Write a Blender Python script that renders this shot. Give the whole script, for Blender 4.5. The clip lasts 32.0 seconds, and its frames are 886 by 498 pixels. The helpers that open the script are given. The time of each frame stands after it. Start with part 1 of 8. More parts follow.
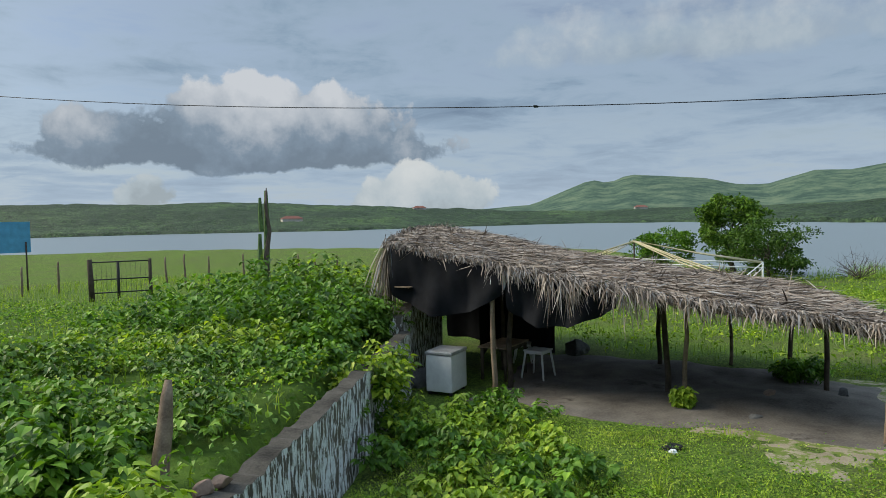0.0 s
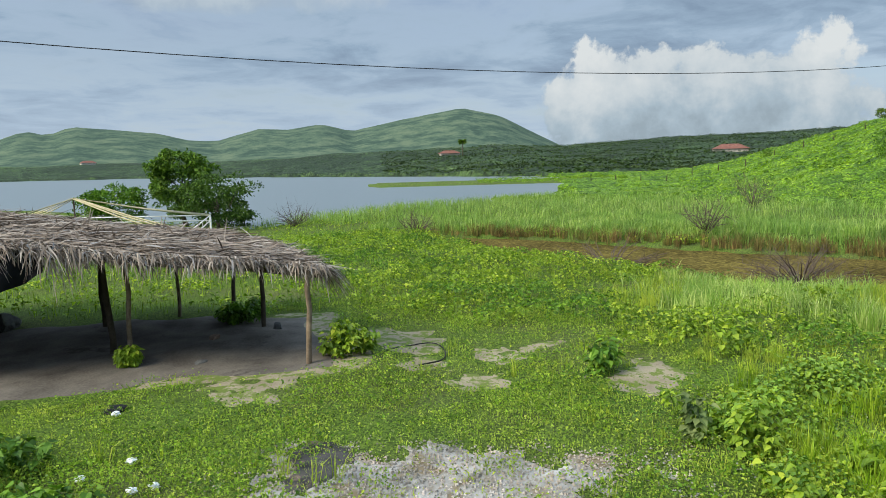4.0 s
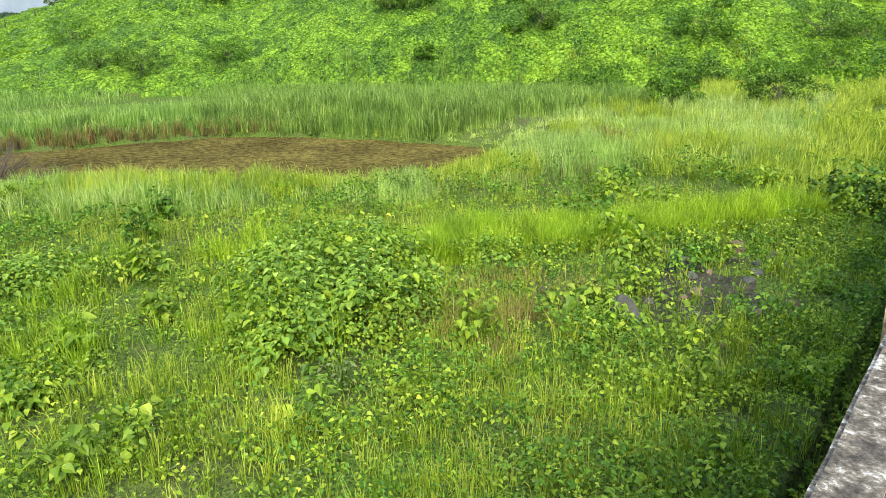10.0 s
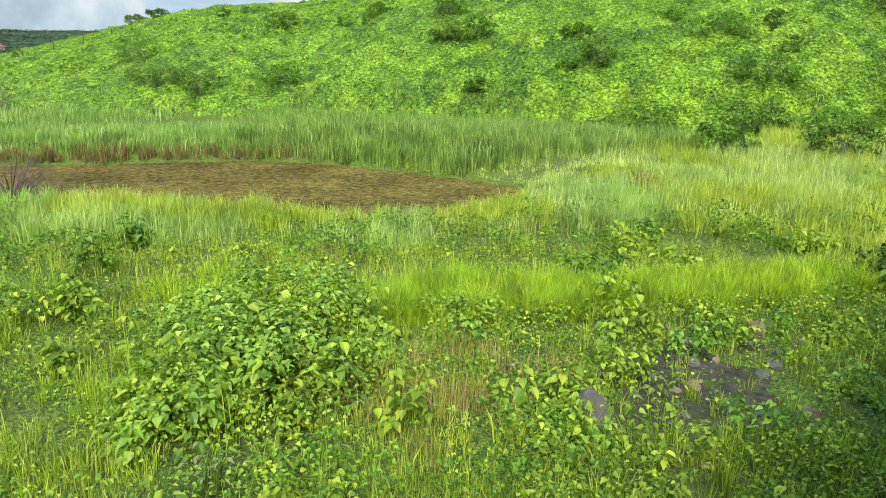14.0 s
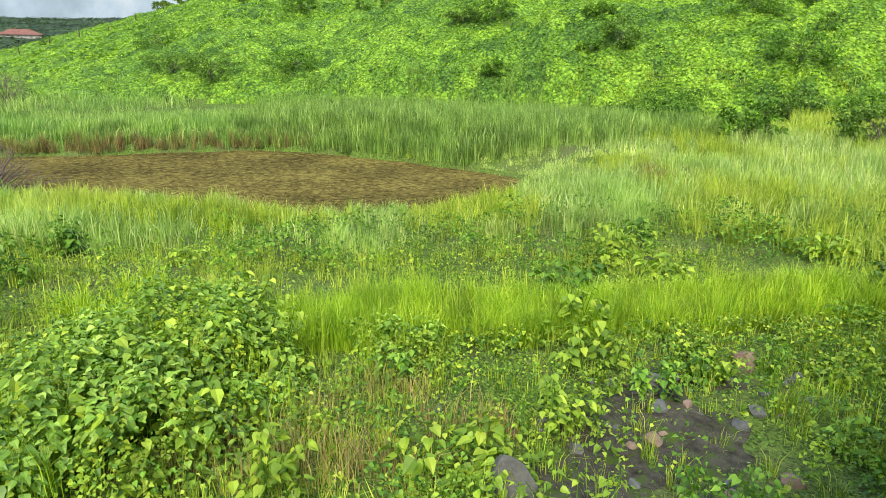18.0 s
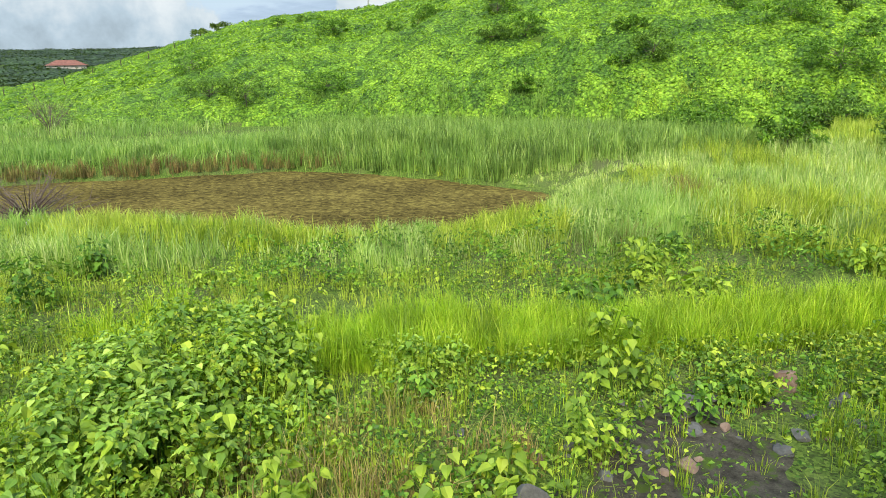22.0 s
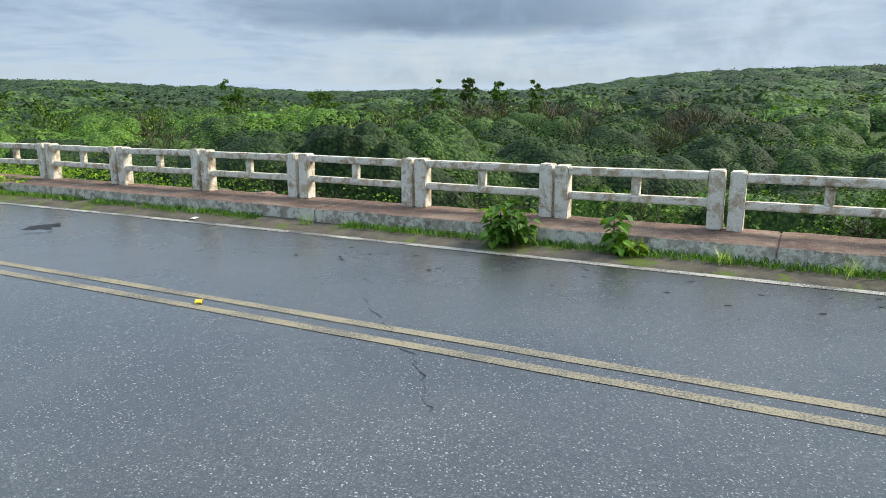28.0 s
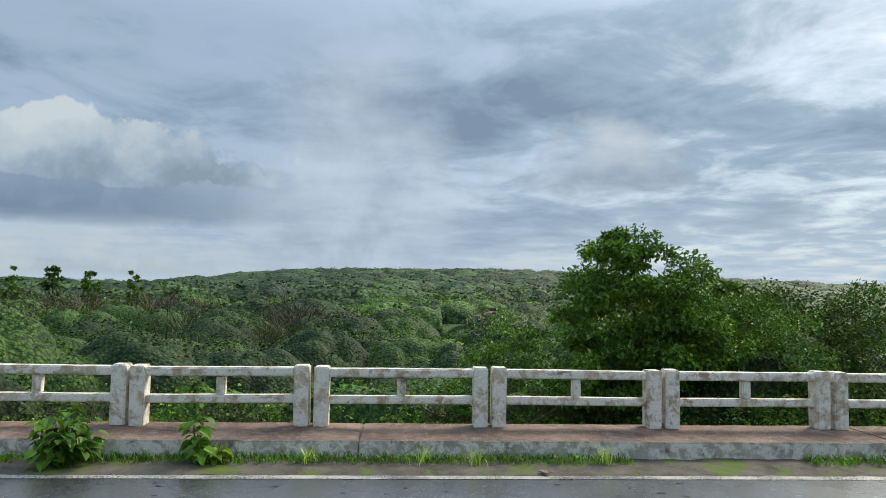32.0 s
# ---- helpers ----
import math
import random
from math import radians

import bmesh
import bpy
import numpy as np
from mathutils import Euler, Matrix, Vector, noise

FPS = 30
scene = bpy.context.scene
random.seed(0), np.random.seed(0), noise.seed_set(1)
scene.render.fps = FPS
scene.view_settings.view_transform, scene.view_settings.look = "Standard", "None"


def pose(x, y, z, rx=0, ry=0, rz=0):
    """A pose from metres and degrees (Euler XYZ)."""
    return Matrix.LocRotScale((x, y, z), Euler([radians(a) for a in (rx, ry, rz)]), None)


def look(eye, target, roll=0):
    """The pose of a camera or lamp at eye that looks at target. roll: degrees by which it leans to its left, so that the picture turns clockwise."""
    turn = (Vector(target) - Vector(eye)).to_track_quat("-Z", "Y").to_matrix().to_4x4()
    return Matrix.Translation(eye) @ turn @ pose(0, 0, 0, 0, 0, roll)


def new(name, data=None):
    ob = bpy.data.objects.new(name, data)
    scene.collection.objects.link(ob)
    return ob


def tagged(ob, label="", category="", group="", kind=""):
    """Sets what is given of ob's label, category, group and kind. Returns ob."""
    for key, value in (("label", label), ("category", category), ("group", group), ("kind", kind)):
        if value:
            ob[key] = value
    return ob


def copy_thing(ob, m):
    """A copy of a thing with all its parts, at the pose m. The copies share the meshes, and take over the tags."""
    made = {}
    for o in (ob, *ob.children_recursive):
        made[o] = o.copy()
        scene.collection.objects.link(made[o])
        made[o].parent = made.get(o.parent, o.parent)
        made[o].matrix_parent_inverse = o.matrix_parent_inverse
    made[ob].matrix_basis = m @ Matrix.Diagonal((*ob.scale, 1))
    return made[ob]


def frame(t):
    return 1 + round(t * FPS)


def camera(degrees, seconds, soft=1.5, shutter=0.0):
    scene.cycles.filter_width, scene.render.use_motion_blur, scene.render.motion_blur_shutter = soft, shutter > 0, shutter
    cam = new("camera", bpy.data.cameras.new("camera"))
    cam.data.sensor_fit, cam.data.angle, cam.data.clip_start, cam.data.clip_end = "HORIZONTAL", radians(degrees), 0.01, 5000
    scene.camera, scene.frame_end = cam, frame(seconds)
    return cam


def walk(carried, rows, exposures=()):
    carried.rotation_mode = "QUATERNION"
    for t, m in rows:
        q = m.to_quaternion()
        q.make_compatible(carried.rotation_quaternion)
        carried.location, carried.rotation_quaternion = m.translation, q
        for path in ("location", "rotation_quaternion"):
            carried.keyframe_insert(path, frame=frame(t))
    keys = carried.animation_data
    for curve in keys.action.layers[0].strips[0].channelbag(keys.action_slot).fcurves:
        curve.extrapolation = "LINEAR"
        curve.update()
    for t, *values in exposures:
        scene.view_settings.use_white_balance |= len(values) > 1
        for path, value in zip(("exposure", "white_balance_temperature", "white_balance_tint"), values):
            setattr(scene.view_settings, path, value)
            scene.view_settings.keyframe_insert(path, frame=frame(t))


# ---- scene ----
cam = camera(64.95, 32.0, soft=0.9)
PATH = [
    # seconds, eye, target, roll
    (0, (0.164, -3.384, 1.710), (-6.082, -11.183, 1.313), -1.30),
    (0.5, (0.152, -3.357, 1.703), (-6.481, -10.827, 1.258), -1.41),
    (1, (0.142, -3.334, 1.698), (-6.968, -10.345, 1.157), -1.49),
    (1.5, (0.128, -3.306, 1.685), (-7.535, -9.694, 0.995), -1.46),
    (2, (0.099, -3.252, 1.655), (-8.164, -8.821, 0.811), -1.59),
    (2.5, (0.043, -3.227, 1.643), (-8.792, -7.806, 0.659), -1.53),
    (3, (-0.033, -3.190, 1.613), (-9.327, -6.722, 0.540), -1.54),
    (3.5, (-0.063, -3.155, 1.605), (-9.675, -5.664, 0.462), -1.59),
    (4, (-0.056, -3.139, 1.629), (-9.867, -4.652, 0.418), -1.57),
    (4.5, (-0.044, -3.122, 1.626), (-9.945, -3.632, 0.319), -1.85),
    (6.5, (-0.096, -2.975, 1.610), (-9.488, -0.029, -0.154), -1.38),
    (7, (-0.025, -3.048, 1.663), (-9.179, 0.521, -0.199), -1.38),
    (7.5, (-0.034, -2.991, 1.628), (-8.881, 1.231, -0.350), -1.27),
    (8, (0.026, -3.028, 1.632), (-8.388, 1.925, -0.527), -1.20),
    (8.5, (0.034, -3.026, 1.606), (-7.847, 2.651, -0.775), -1.34),
    (9, (0.049, -3.014, 1.617), (-7.230, 3.330, -0.986), -1.38),
    (9.5, (0.149, -2.974, 1.664), (-6.517, 3.930, -1.145), -1.47),
    (10, (0.237, -2.812, 1.659), (-5.796, 4.592, -1.304), -1.13),
    (10.5, (0.238, -2.586, 1.627), (-5.168, 5.254, -1.426), -0.54),
    (11, (0.210, -2.274, 1.638), (-4.704, 5.885, -1.408), 0.09),
    (11.5, (0.231, -2.006, 1.624), (-4.492, 6.297, -1.336), 1.25),
    (12, (0.268, -1.799, 1.638), (-4.717, 6.411, -1.145), 2.00),
    (12.5, (0.215, -1.578, 1.634), (-5.346, 6.311, -0.979), 2.42),
    (13, (0.163, -1.355, 1.642), (-6.022, 6.088, -0.875), 2.44),
    (13.5, (0.211, -1.121, 1.641), (-6.425, 5.934, -0.851), 1.97),
    (14, (0.241, -0.951, 1.642), (-6.472, 6.008, -0.908), 1.31),
    (14.5, (0.156, -0.701, 1.630), (-6.346, 6.430, -0.991), 0.74),
    (15, (0.126, -0.458, 1.614), (-6.063, 6.911, -1.107), 0.37),
    (15.5, (0.164, -0.172, 1.627), (-5.739, 7.394, -1.188), 0.02),
    (17.5, (0.206, 0.672, 1.706), (-6.331, 7.667, -1.178), 0.45),
    (18, (0.108, 0.848, 1.680), (-6.889, 7.432, -1.094), 0.67),
    (18.5, (0.049, 1.005, 1.665), (-7.411, 7.125, -0.962), 0.44),
    (19, (0.061, 1.019, 1.693), (-7.743, 6.763, -0.779), 0.20),
    (19.5, (0.070, 1.052, 1.683), (-7.988, 6.502, -0.633), -0.15),
    (20, (0.056, 1.096, 1.665), (-8.144, 6.371, -0.556), -0.41),
    (20.5, (0.060, 1.073, 1.669), (-8.178, 6.301, -0.525), -0.55),
    (21, (0.051, 1.113, 1.648), (-8.130, 6.417, -0.574), -0.87),
    (21.5, (0.044, 1.121, 1.644), (-7.904, 6.727, -0.680), -1.08),
    (22, (0.049, 1.110, 1.616), (-7.337, 7.359, -0.911), -1.00),
    (22.5, (0.093, 1.140, 1.597), (-6.027, 8.491, -1.321), -0.79),
    (23, (0.236, 1.229, 1.614), (-4.041, 9.572, -1.863), -2.51),
    (23.5, (0.275, 1.257, 1.606), (-2.287, 10.090, -2.318), -2.03),
    (24, (0.355, 1.238, 1.611), (-1.154, 10.278, -2.388), -1.27),
    (24.5, (0.427, 1.199, 1.608), (-0.216, 10.385, -2.291), -0.71),
    (25, (0.456, 1.190, 1.607), (0.959, 10.436, -2.169), -0.37),
    (25.5, (0.464, 1.235, 1.623), (2.494, 10.321, -2.026), -0.04),
    (26, (0.515, 1.268, 1.623), (4.348, 9.821, -1.862), 0.12),
    (26.5, (0.566, 1.256, 1.629), (6.229, 8.817, -1.652), 0.61),
    (28.5, (1.187, 0.722, 1.567), (10.257, 4.557, -0.176), -0.71),
    (29, (1.265, 0.725, 1.587), (10.593, 4.075, 0.262), -0.77),
    (29.5, (1.254, 0.706, 1.590), (10.751, 3.658, 0.546), -0.88),
    (30, (1.258, 0.694, 1.582), (10.888, 3.253, 0.733), -0.73),
    (30.5, (1.280, 0.680, 1.587), (11.047, 2.731, 0.948), -0.40),
    (31, (1.280, 0.663, 1.589), (11.186, 1.997, 1.276), 0.16),
    (31.5, (1.351, 0.608, 1.609), (11.341, 1.024, 1.732), 0.60),
    (32, (1.367, 0.572, 1.606), (11.332, -0.008, 2.207), 1.00),
]
EXPOSURES = [(0, -0.1), (4, 0.1), (7, 0.12), (9, 0.48), (13, 0.55), (20, 0.52), (23, 0.46), (26, 0.38), (29, 0.28), (30.5, 0.3), (32, 0.08)]
walk(cam, [(t, look(eye, target, roll)) for t, eye, target, roll in PATH], EXPOSURES)

# world, sun and sky
SUN_AZ, SUN_EL = 140.0, 38.0   # degrees clockwise from +y, and above the horizon
world = bpy.data.worlds.new("world")
scene.world = world
world.use_nodes = True
wn, wl = world.node_tree.nodes, world.node_tree.links
wn.clear()


def ramp(tree, fac, stops):
    n = tree.nodes.new("ShaderNodeValToRGB")
    el = n.color_ramp.elements
    while len(el) < len(stops):
        el.new(0.5)
    for e, (p, c) in zip(el, stops):
        e.position, e.color = p, (*c, 1) if len(c) == 3 else c
    tree.links.new(fac, n.inputs[0])
    return n.outputs[0]


def math_(tree, op, a, b=None, c=None):
    n = tree.nodes.new("ShaderNodeMath")
    n.operation = op
    for i, v in enumerate((a, b, c)):
        if v is None:
            continue
        if isinstance(v, (int, float)):
            n.inputs[i].default_value = v
        else:
            tree.links.new(v, n.inputs[i])
    return n.outputs[0]


def mixc(tree, fac, a, b, blend="MIX"):
    n = tree.nodes.new("ShaderNodeMix")
    n.data_type, n.blend_type = "RGBA", blend
    for i, v in ((0, fac), (6, a), (7, b)):
        if isinstance(v, (int, float)):
            n.inputs[i].default_value = v
        elif isinstance(v, tuple):
            n.inputs[i].default_value = (*v, 1) if len(v) == 3 else v
        else:
            tree.links.new(v, n.inputs[i])
    return n.outputs[2]


def noise_(tree, vec, scale, detail=4, rough=0.55, distort=0.0, dims="3D"):
    n = tree.nodes.new("ShaderNodeTexNoise")
    n.noise_dimensions = dims
    n.inputs["Scale"].default_value, n.inputs["Detail"].default_value = scale, detail
    n.inputs["Roughness"].default_value, n.inputs["Distortion"].default_value = rough, distort
    if vec is not None:
        tree.links.new(vec, n.inputs["Vector"])
    return n.outputs["Fac"]


GREY, PALE, WHITE, RAIN = (2.5, 3.2, 3.9), (5.1, 5.8, 6.0), (7.6, 7.8, 7.5), (2.2, 3.1, 4.1)
SKY_CLOUDS = [
    # first entry: unseen bright bank, added to brighten the road's far reflection
    (14, 2.0, 22, 15, PALE, WHITE, 1.5, 0.85), (64, 6.0, 26, 6.5, (1.9, 2.7, 3.6), (2.9, 3.8, 4.9), 1.2, 0.9), (66, 1.5, 24, 3.4, PALE, (6.6, 6.8, 6.7), 2.2, 0.7),
    (-157, 5.8, 20, 6.5, GREY, (7.0, 7.2, 7.3), 2.6, 0.95), (-164, 2.2, 3.2, 3.2, PALE, WHITE, 3.0, 0.92), (-143, 1.4, 7.5, 4.2, PALE, WHITE, 3.0, 0.92),
    (-120, 13.0, 22, 5, PALE, WHITE, 3.6, 0.6), (-79, 1.2, 16.5, 9.5, (4.1, 5.0, 5.5), WHITE, 3.0, 0.95), (-55.8, 3.3, 3.4, 4.6, PALE, WHITE, 3.0, 0.92), (-40, 6.0, 8, 5, PALE, WHITE, 3.2, 0.8),
    (69, 8.8, 13, 4.8, (3.2, 4.2, 5.0), (6.2, 6.8, 6.9), 3.6, 0.92), (105, 9.0, 10, 6.0, (3.2, 3.9, 4.8), (5.2, 5.7, 6.2), 3.6, 0.7), (86, 3.0, 12, 24, (5.0, 5.9, 6.8), (6.4, 7.1, 7.6), 0.6, 0.65)]


def build_sky():
    t = world.node_tree
    sky = t.nodes.new("ShaderNodeTexSky")
    sky.sky_type, sky.sun_disc = "NISHITA", False
    sky.sun_elevation, sky.sun_rotation = radians(SUN_EL), radians(SUN_AZ)
    sky.air_density, sky.dust_density = 1.0, 1.6
    tex = t.nodes.new("ShaderNodeTexCoord")
    sep = t.nodes.new("ShaderNodeSeparateXYZ")
    t.links.new(tex.outputs["Generated"], sep.inputs[0])
    x, y, z = sep.outputs
    up = math_(t, "MAXIMUM", z, 0.0)
    # a flat layer of cloud seen in perspective
    inv = math_(t, "DIVIDE", 1.0, math_(t, "ADD", up, 0.10))
    comb = t.nodes.new("ShaderNodeCombineXYZ")
    t.links.new(math_(t, "MULTIPLY", x, inv), comb.inputs[0])
    t.links.new(math_(t, "MULTIPLY", y, inv), comb.inputs[1])
    layer = noise_(t, comb.outputs[0], 0.55, 8, 0.54, 0.4)
    layer2 = noise_(t, comb.outputs[0], 2.1, 10, 0.62, 0.4)
    high = math_(t, "ADD", math_(t, "MULTIPLY", layer, 0.58), math_(t, "MULTIPLY", layer2, 0.42))
    cover = ramp(t, high, [(0.38, (0.30, 0.30, 0.30)), (0.52, (1, 1, 1))])
    shade = ramp(t, high, [(0.36, (6.6, 7.2, 7.6)), (0.45, (4.8, 5.8, 6.7)), (0.53, (3.3, 4.4, 5.5)), (0.64, (2.1, 2.9, 3.9))])
    blue = mixc(t, 1.0, sky.outputs[0], (0.92, 1.0, 1.08), "MULTIPLY")
    col = mixc(t, cover, blue, shade)
    haze = ramp(t, up, [(0.0, (0.8, 0.8, 0.8)), (0.06, (0.45, 0.45, 0.45)), (0.16, (0, 0, 0))])
    col = mixc(t, haze, col, (5.4, 6.4, 7.3))
    # heaped clouds and rain banks: bearing, base and breadth in degrees
    az = math_(t, "DEGREES", math_(t, "ARCTAN2", x, y))
    el = math_(t, "DEGREES", math_(t, "ARCSINE", z))
    edge = noise_(t, tex.outputs["Generated"], 8.0, 9, 0.58, 0.1)
    puff = noise_(t, tex.outputs["Generated"], 21.0, 7, 0.6, 0.2)
    lump = math_(t, "ADD", math_(t, "MULTIPLY", edge, 0.7), math_(t, "MULTIPLY", puff, 0.3))
    for a0, base, wide, high_, dark, white, ragged, most in SKY_CLOUDS:
        u = math_(t, "DIVIDE", math_(t, "SUBTRACT", az, a0), wide)
        v = math_(t, "DIVIDE", math_(t, "SUBTRACT", el, base), high_)
        low = math_(t, "MULTIPLY", math_(t, "MINIMUM", v, 0.0), 3.0)
        d = math_(t, "ADD", math_(t, "MULTIPLY", u, u), math_(t, "ADD", math_(t, "POWER", math_(t, "MAXIMUM", v, 0.0), 2.0), math_(t, "MULTIPLY", low, low)))
        m = math_(t, "ADD", math_(t, "SUBTRACT", 1.0, d), math_(t, "MULTIPLY", math_(t, "SUBTRACT", lump, 0.5), ragged))
        soft = 0.12 if most > 0.9 else 0.7
        m = ramp(t, m, [(0.32, (0, 0, 0)), (min(1.0, 0.32 + soft), (most, most, most))])
        tone = math_(t, "ADD", math_(t, "MULTIPLY", v, 0.62), math_(t, "MULTIPLY", math_(t, "SUBTRACT", lump, 0.5), 2.6))
        col = mixc(t, m, col, ramp(t, math_(t, "ADD", tone, 0.2), [(0.0, tuple(0.8 * q for q in dark)), (0.22, dark), (0.5, tuple(0.45 * p_ + 0.55 * q for p_, q in zip(dark, white))), (0.85, white)]))
    # brighter where the sun stands behind the cloud
    sun = t.nodes.new("ShaderNodeVectorMath")
    sun.operation = "DOT_PRODUCT"
    a, e = radians(SUN_AZ), radians(SUN_EL)
    sun.inputs[1].default_value = (math.sin(a) * math.cos(e), math.cos(a) * math.cos(e), math.sin(e))
    t.links.new(tex.outputs["Generated"], sun.inputs[0])
    glow = ramp(t, sun.outputs["Value"], [(0.55, (0.92, 0.94, 0.98)), (0.93, (1.08, 1.08, 1.06)), (1.0, (1.7, 1.68, 1.6))])
    col = mixc(t, 1.0, col, glow, "MULTIPLY")
    # an overcast sky grows brighter towards the zenith
    zen = ramp(t, up, [(0.34, (1, 1, 1)), (0.85, (2.5, 2.5, 2.5))])
    col = mixc(t, 1.0, col, zen, "MULTIPLY")
    bg = t.nodes.new("ShaderNodeBackground")
    bg.inputs[1].default_value = 0.098
    t.links.new(col, bg.inputs[0])
    out = t.nodes.new("ShaderNodeOutputWorld")
    t.links.new(bg.outputs[0], out.inputs[0])


build_sky()
sun = new("sun", bpy.data.lights.new("sun", "SUN"))
sun.data.energy, sun.data.angle, sun.data.color = 4.2, radians(24), (1.0, 0.91, 0.72)
sa, se = radians(SUN_AZ), radians(SUN_EL)
sun.matrix_world = look((60 * math.sin(sa), 60 * math.cos(sa), 60 * math.tan(se)), (0, 0, 0))

# materials


def surface(name, rough=0.8, spec=0.3):
    m = bpy.data.materials.new(name)
    m.use_nodes = True
    t = m.node_tree
    b = t.nodes["Principled BSDF"]
    b.inputs["Roughness"].default_value = rough
    b.inputs["Specular IOR Level"].default_value = spec
    return m, t, b


def coords(t, kind="Object"):
    if kind == "Position":
        return t.nodes.new("ShaderNodeNewGeometry").outputs["Position"]
    return t.nodes.new("ShaderNodeTexCoord").outputs[kind]


def bump(t, b, height, strength=0.4, dist=0.01):
    n = t.nodes.new("ShaderNodeBump")
    n.inputs["Strength"].default_value, n.inputs["Distance"].default_value = strength, dist
    t.links.new(height, n.inputs["Height"])
    t.links.new(n.outputs[0], b.inputs["Normal"])


def mottled(name, dark, light, scale=3.0, fine=40.0, rough=0.85, spec=0.25, strength=0.4, dist=0.01, third=None, third_scale=1.2, third_at=0.58, kind="Position"):
    """A surface of two tones with large and small variation, and patches of a third."""
    m, t, b = surface(name, rough, spec)
    p = coords(t, kind)
    n1, n2 = noise_(t, p, scale, 6, 0.6), noise_(t, p, fine, 4, 0.6)
    f = math_(t, "ADD", math_(t, "MULTIPLY", n1, 0.65), math_(t, "MULTIPLY", n2, 0.35))
    c = ramp(t, f, [(0.34, dark), (0.66, light)])
    if third:
        n3 = noise_(t, p, third_scale, 8, 0.68)
        c = mixc(t, ramp(t, n3, [(third_at - 0.03, (0, 0, 0)), (third_at + 0.04, (1, 1, 1))]), c, third)
    t.links.new(c, b.inputs["Base Color"])
    bump(t, b, f, strength, dist)
    return m


def leafy(name, tones, rough=0.55, gloss=0.25, through_=0.35, patch=0.25, patch_tone=None):
    """Leaves: a tone of its own for each leaf, patches over metres, light that passes through."""
    m = bpy.data.materials.new(name)
    m.use_nodes = True
    t = m.node_tree
    t.nodes.clear()
    g = t.nodes.new("ShaderNodeNewGeometry")
    k = len(tones) - 1
    wide = [tuple(min(0.85, q * (0.82 + 0.33 * i / k)) for q in col) for i, col in enumerate(tones)]
    wide = [(q[0] * 1.08, q[1], q[2]) for q in wide]
    c = ramp(t, g.outputs["Random Per Island"], [(i / k, col) for i, col in enumerate(wide)])
    n = noise_(t, g.outputs["Position"], patch, 4, 0.6)
    c = mixc(t, ramp(t, n, [(0.42, (0, 0, 0)), (0.62, (0.65, 0.65, 0.65))]), c, patch_tone or tones[-1])
    # plants differ over a metre or so
    c = mixc(t, 1.0, c, ramp(t, noise_(t, g.outputs["Position"], patch * 4.5, 3, 0.6), [(0.34, (0.55, 0.6, 0.6)), (0.52, (1.0, 1.0, 1.0)), (0.68, (1.35, 1.28, 1.2))]), "MULTIPLY")
    d = t.nodes.new("ShaderNodeBsdfPrincipled")
    d.inputs["Roughness"].default_value, d.inputs["Specular IOR Level"].default_value = rough, gloss
    t.links.new(c, d.inputs["Base Color"])
    tr = t.nodes.new("ShaderNodeBsdfTranslucent")
    t.links.new(mixc(t, 1.0, c, (1.0, 1.1, 0.5), "MULTIPLY"), tr.inputs[0])
    mx = t.nodes.new("ShaderNodeMixShader")
    mx.inputs[0].default_value = through_
    t.links.new(d.outputs[0], mx.inputs[1])
    t.links.new(tr.outputs[0], mx.inputs[2])
    o = t.nodes.new("ShaderNodeOutputMaterial")
    t.links.new(mx.outputs[0], o.inputs[0])
    return m


def mass(name, tones, scale, patch=0.25, relief=0.8):
    """Foliage seen as one mass: a tone for each leaf-sized cell, patches over metres, deep relief."""
    m, t, b = surface(name, 0.7, 0.15)
    p = coords(t, "Position")
    wob = t.nodes.new("ShaderNodeVectorMath")
    wob.operation = "ADD"
    nz = t.nodes.new("ShaderNodeTexNoise")
    nz.inputs["Scale"].default_value, nz.inputs["Detail"].default_value = scale * 0.6, 3
    t.links.new(p, nz.inputs["Vector"])
    sc = t.nodes.new("ShaderNodeVectorMath")
    sc.operation = "SCALE"
    sc.inputs["Scale"].default_value = 1.1 / scale
    t.links.new(nz.outputs["Color"], sc.inputs[0])
    t.links.new(p, wob.inputs[0])
    t.links.new(sc.outputs[0], wob.inputs[1])
    v = t.nodes.new("ShaderNodeTexVoronoi")
    v.inputs["Scale"].default_value = scale
    t.links.new(wob.outputs[0], v.inputs["Vector"])
    sep = t.nodes.new("ShaderNodeSeparateColor")
    t.links.new(v.outputs["Color"], sep.inputs[0])
    k = len(tones) - 1
    c = ramp(t, sep.outputs[0], [(i / k, col) for i, col in enumerate(tones)])
    # cell rims go nearly black: shade between the leaves, put into the colour
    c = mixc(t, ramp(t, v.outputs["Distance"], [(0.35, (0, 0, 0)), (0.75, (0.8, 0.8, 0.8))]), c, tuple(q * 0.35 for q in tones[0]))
    c = mixc(t, 1.0, c, ramp(t, noise_(t, p, patch * 4, 5, 0.65), [(0.34, (0.6, 0.62, 0.65)), (0.52, (1.0, 1.0, 1.0)), (0.68, (1.35, 1.28, 1.15))]), "MULTIPLY")
    t.links.new(c, b.inputs["Base Color"])
    bump(t, b, math_(t, "SUBTRACT", 1.0, v.outputs["Distance"]), relief, 0.5 / scale)
    return m


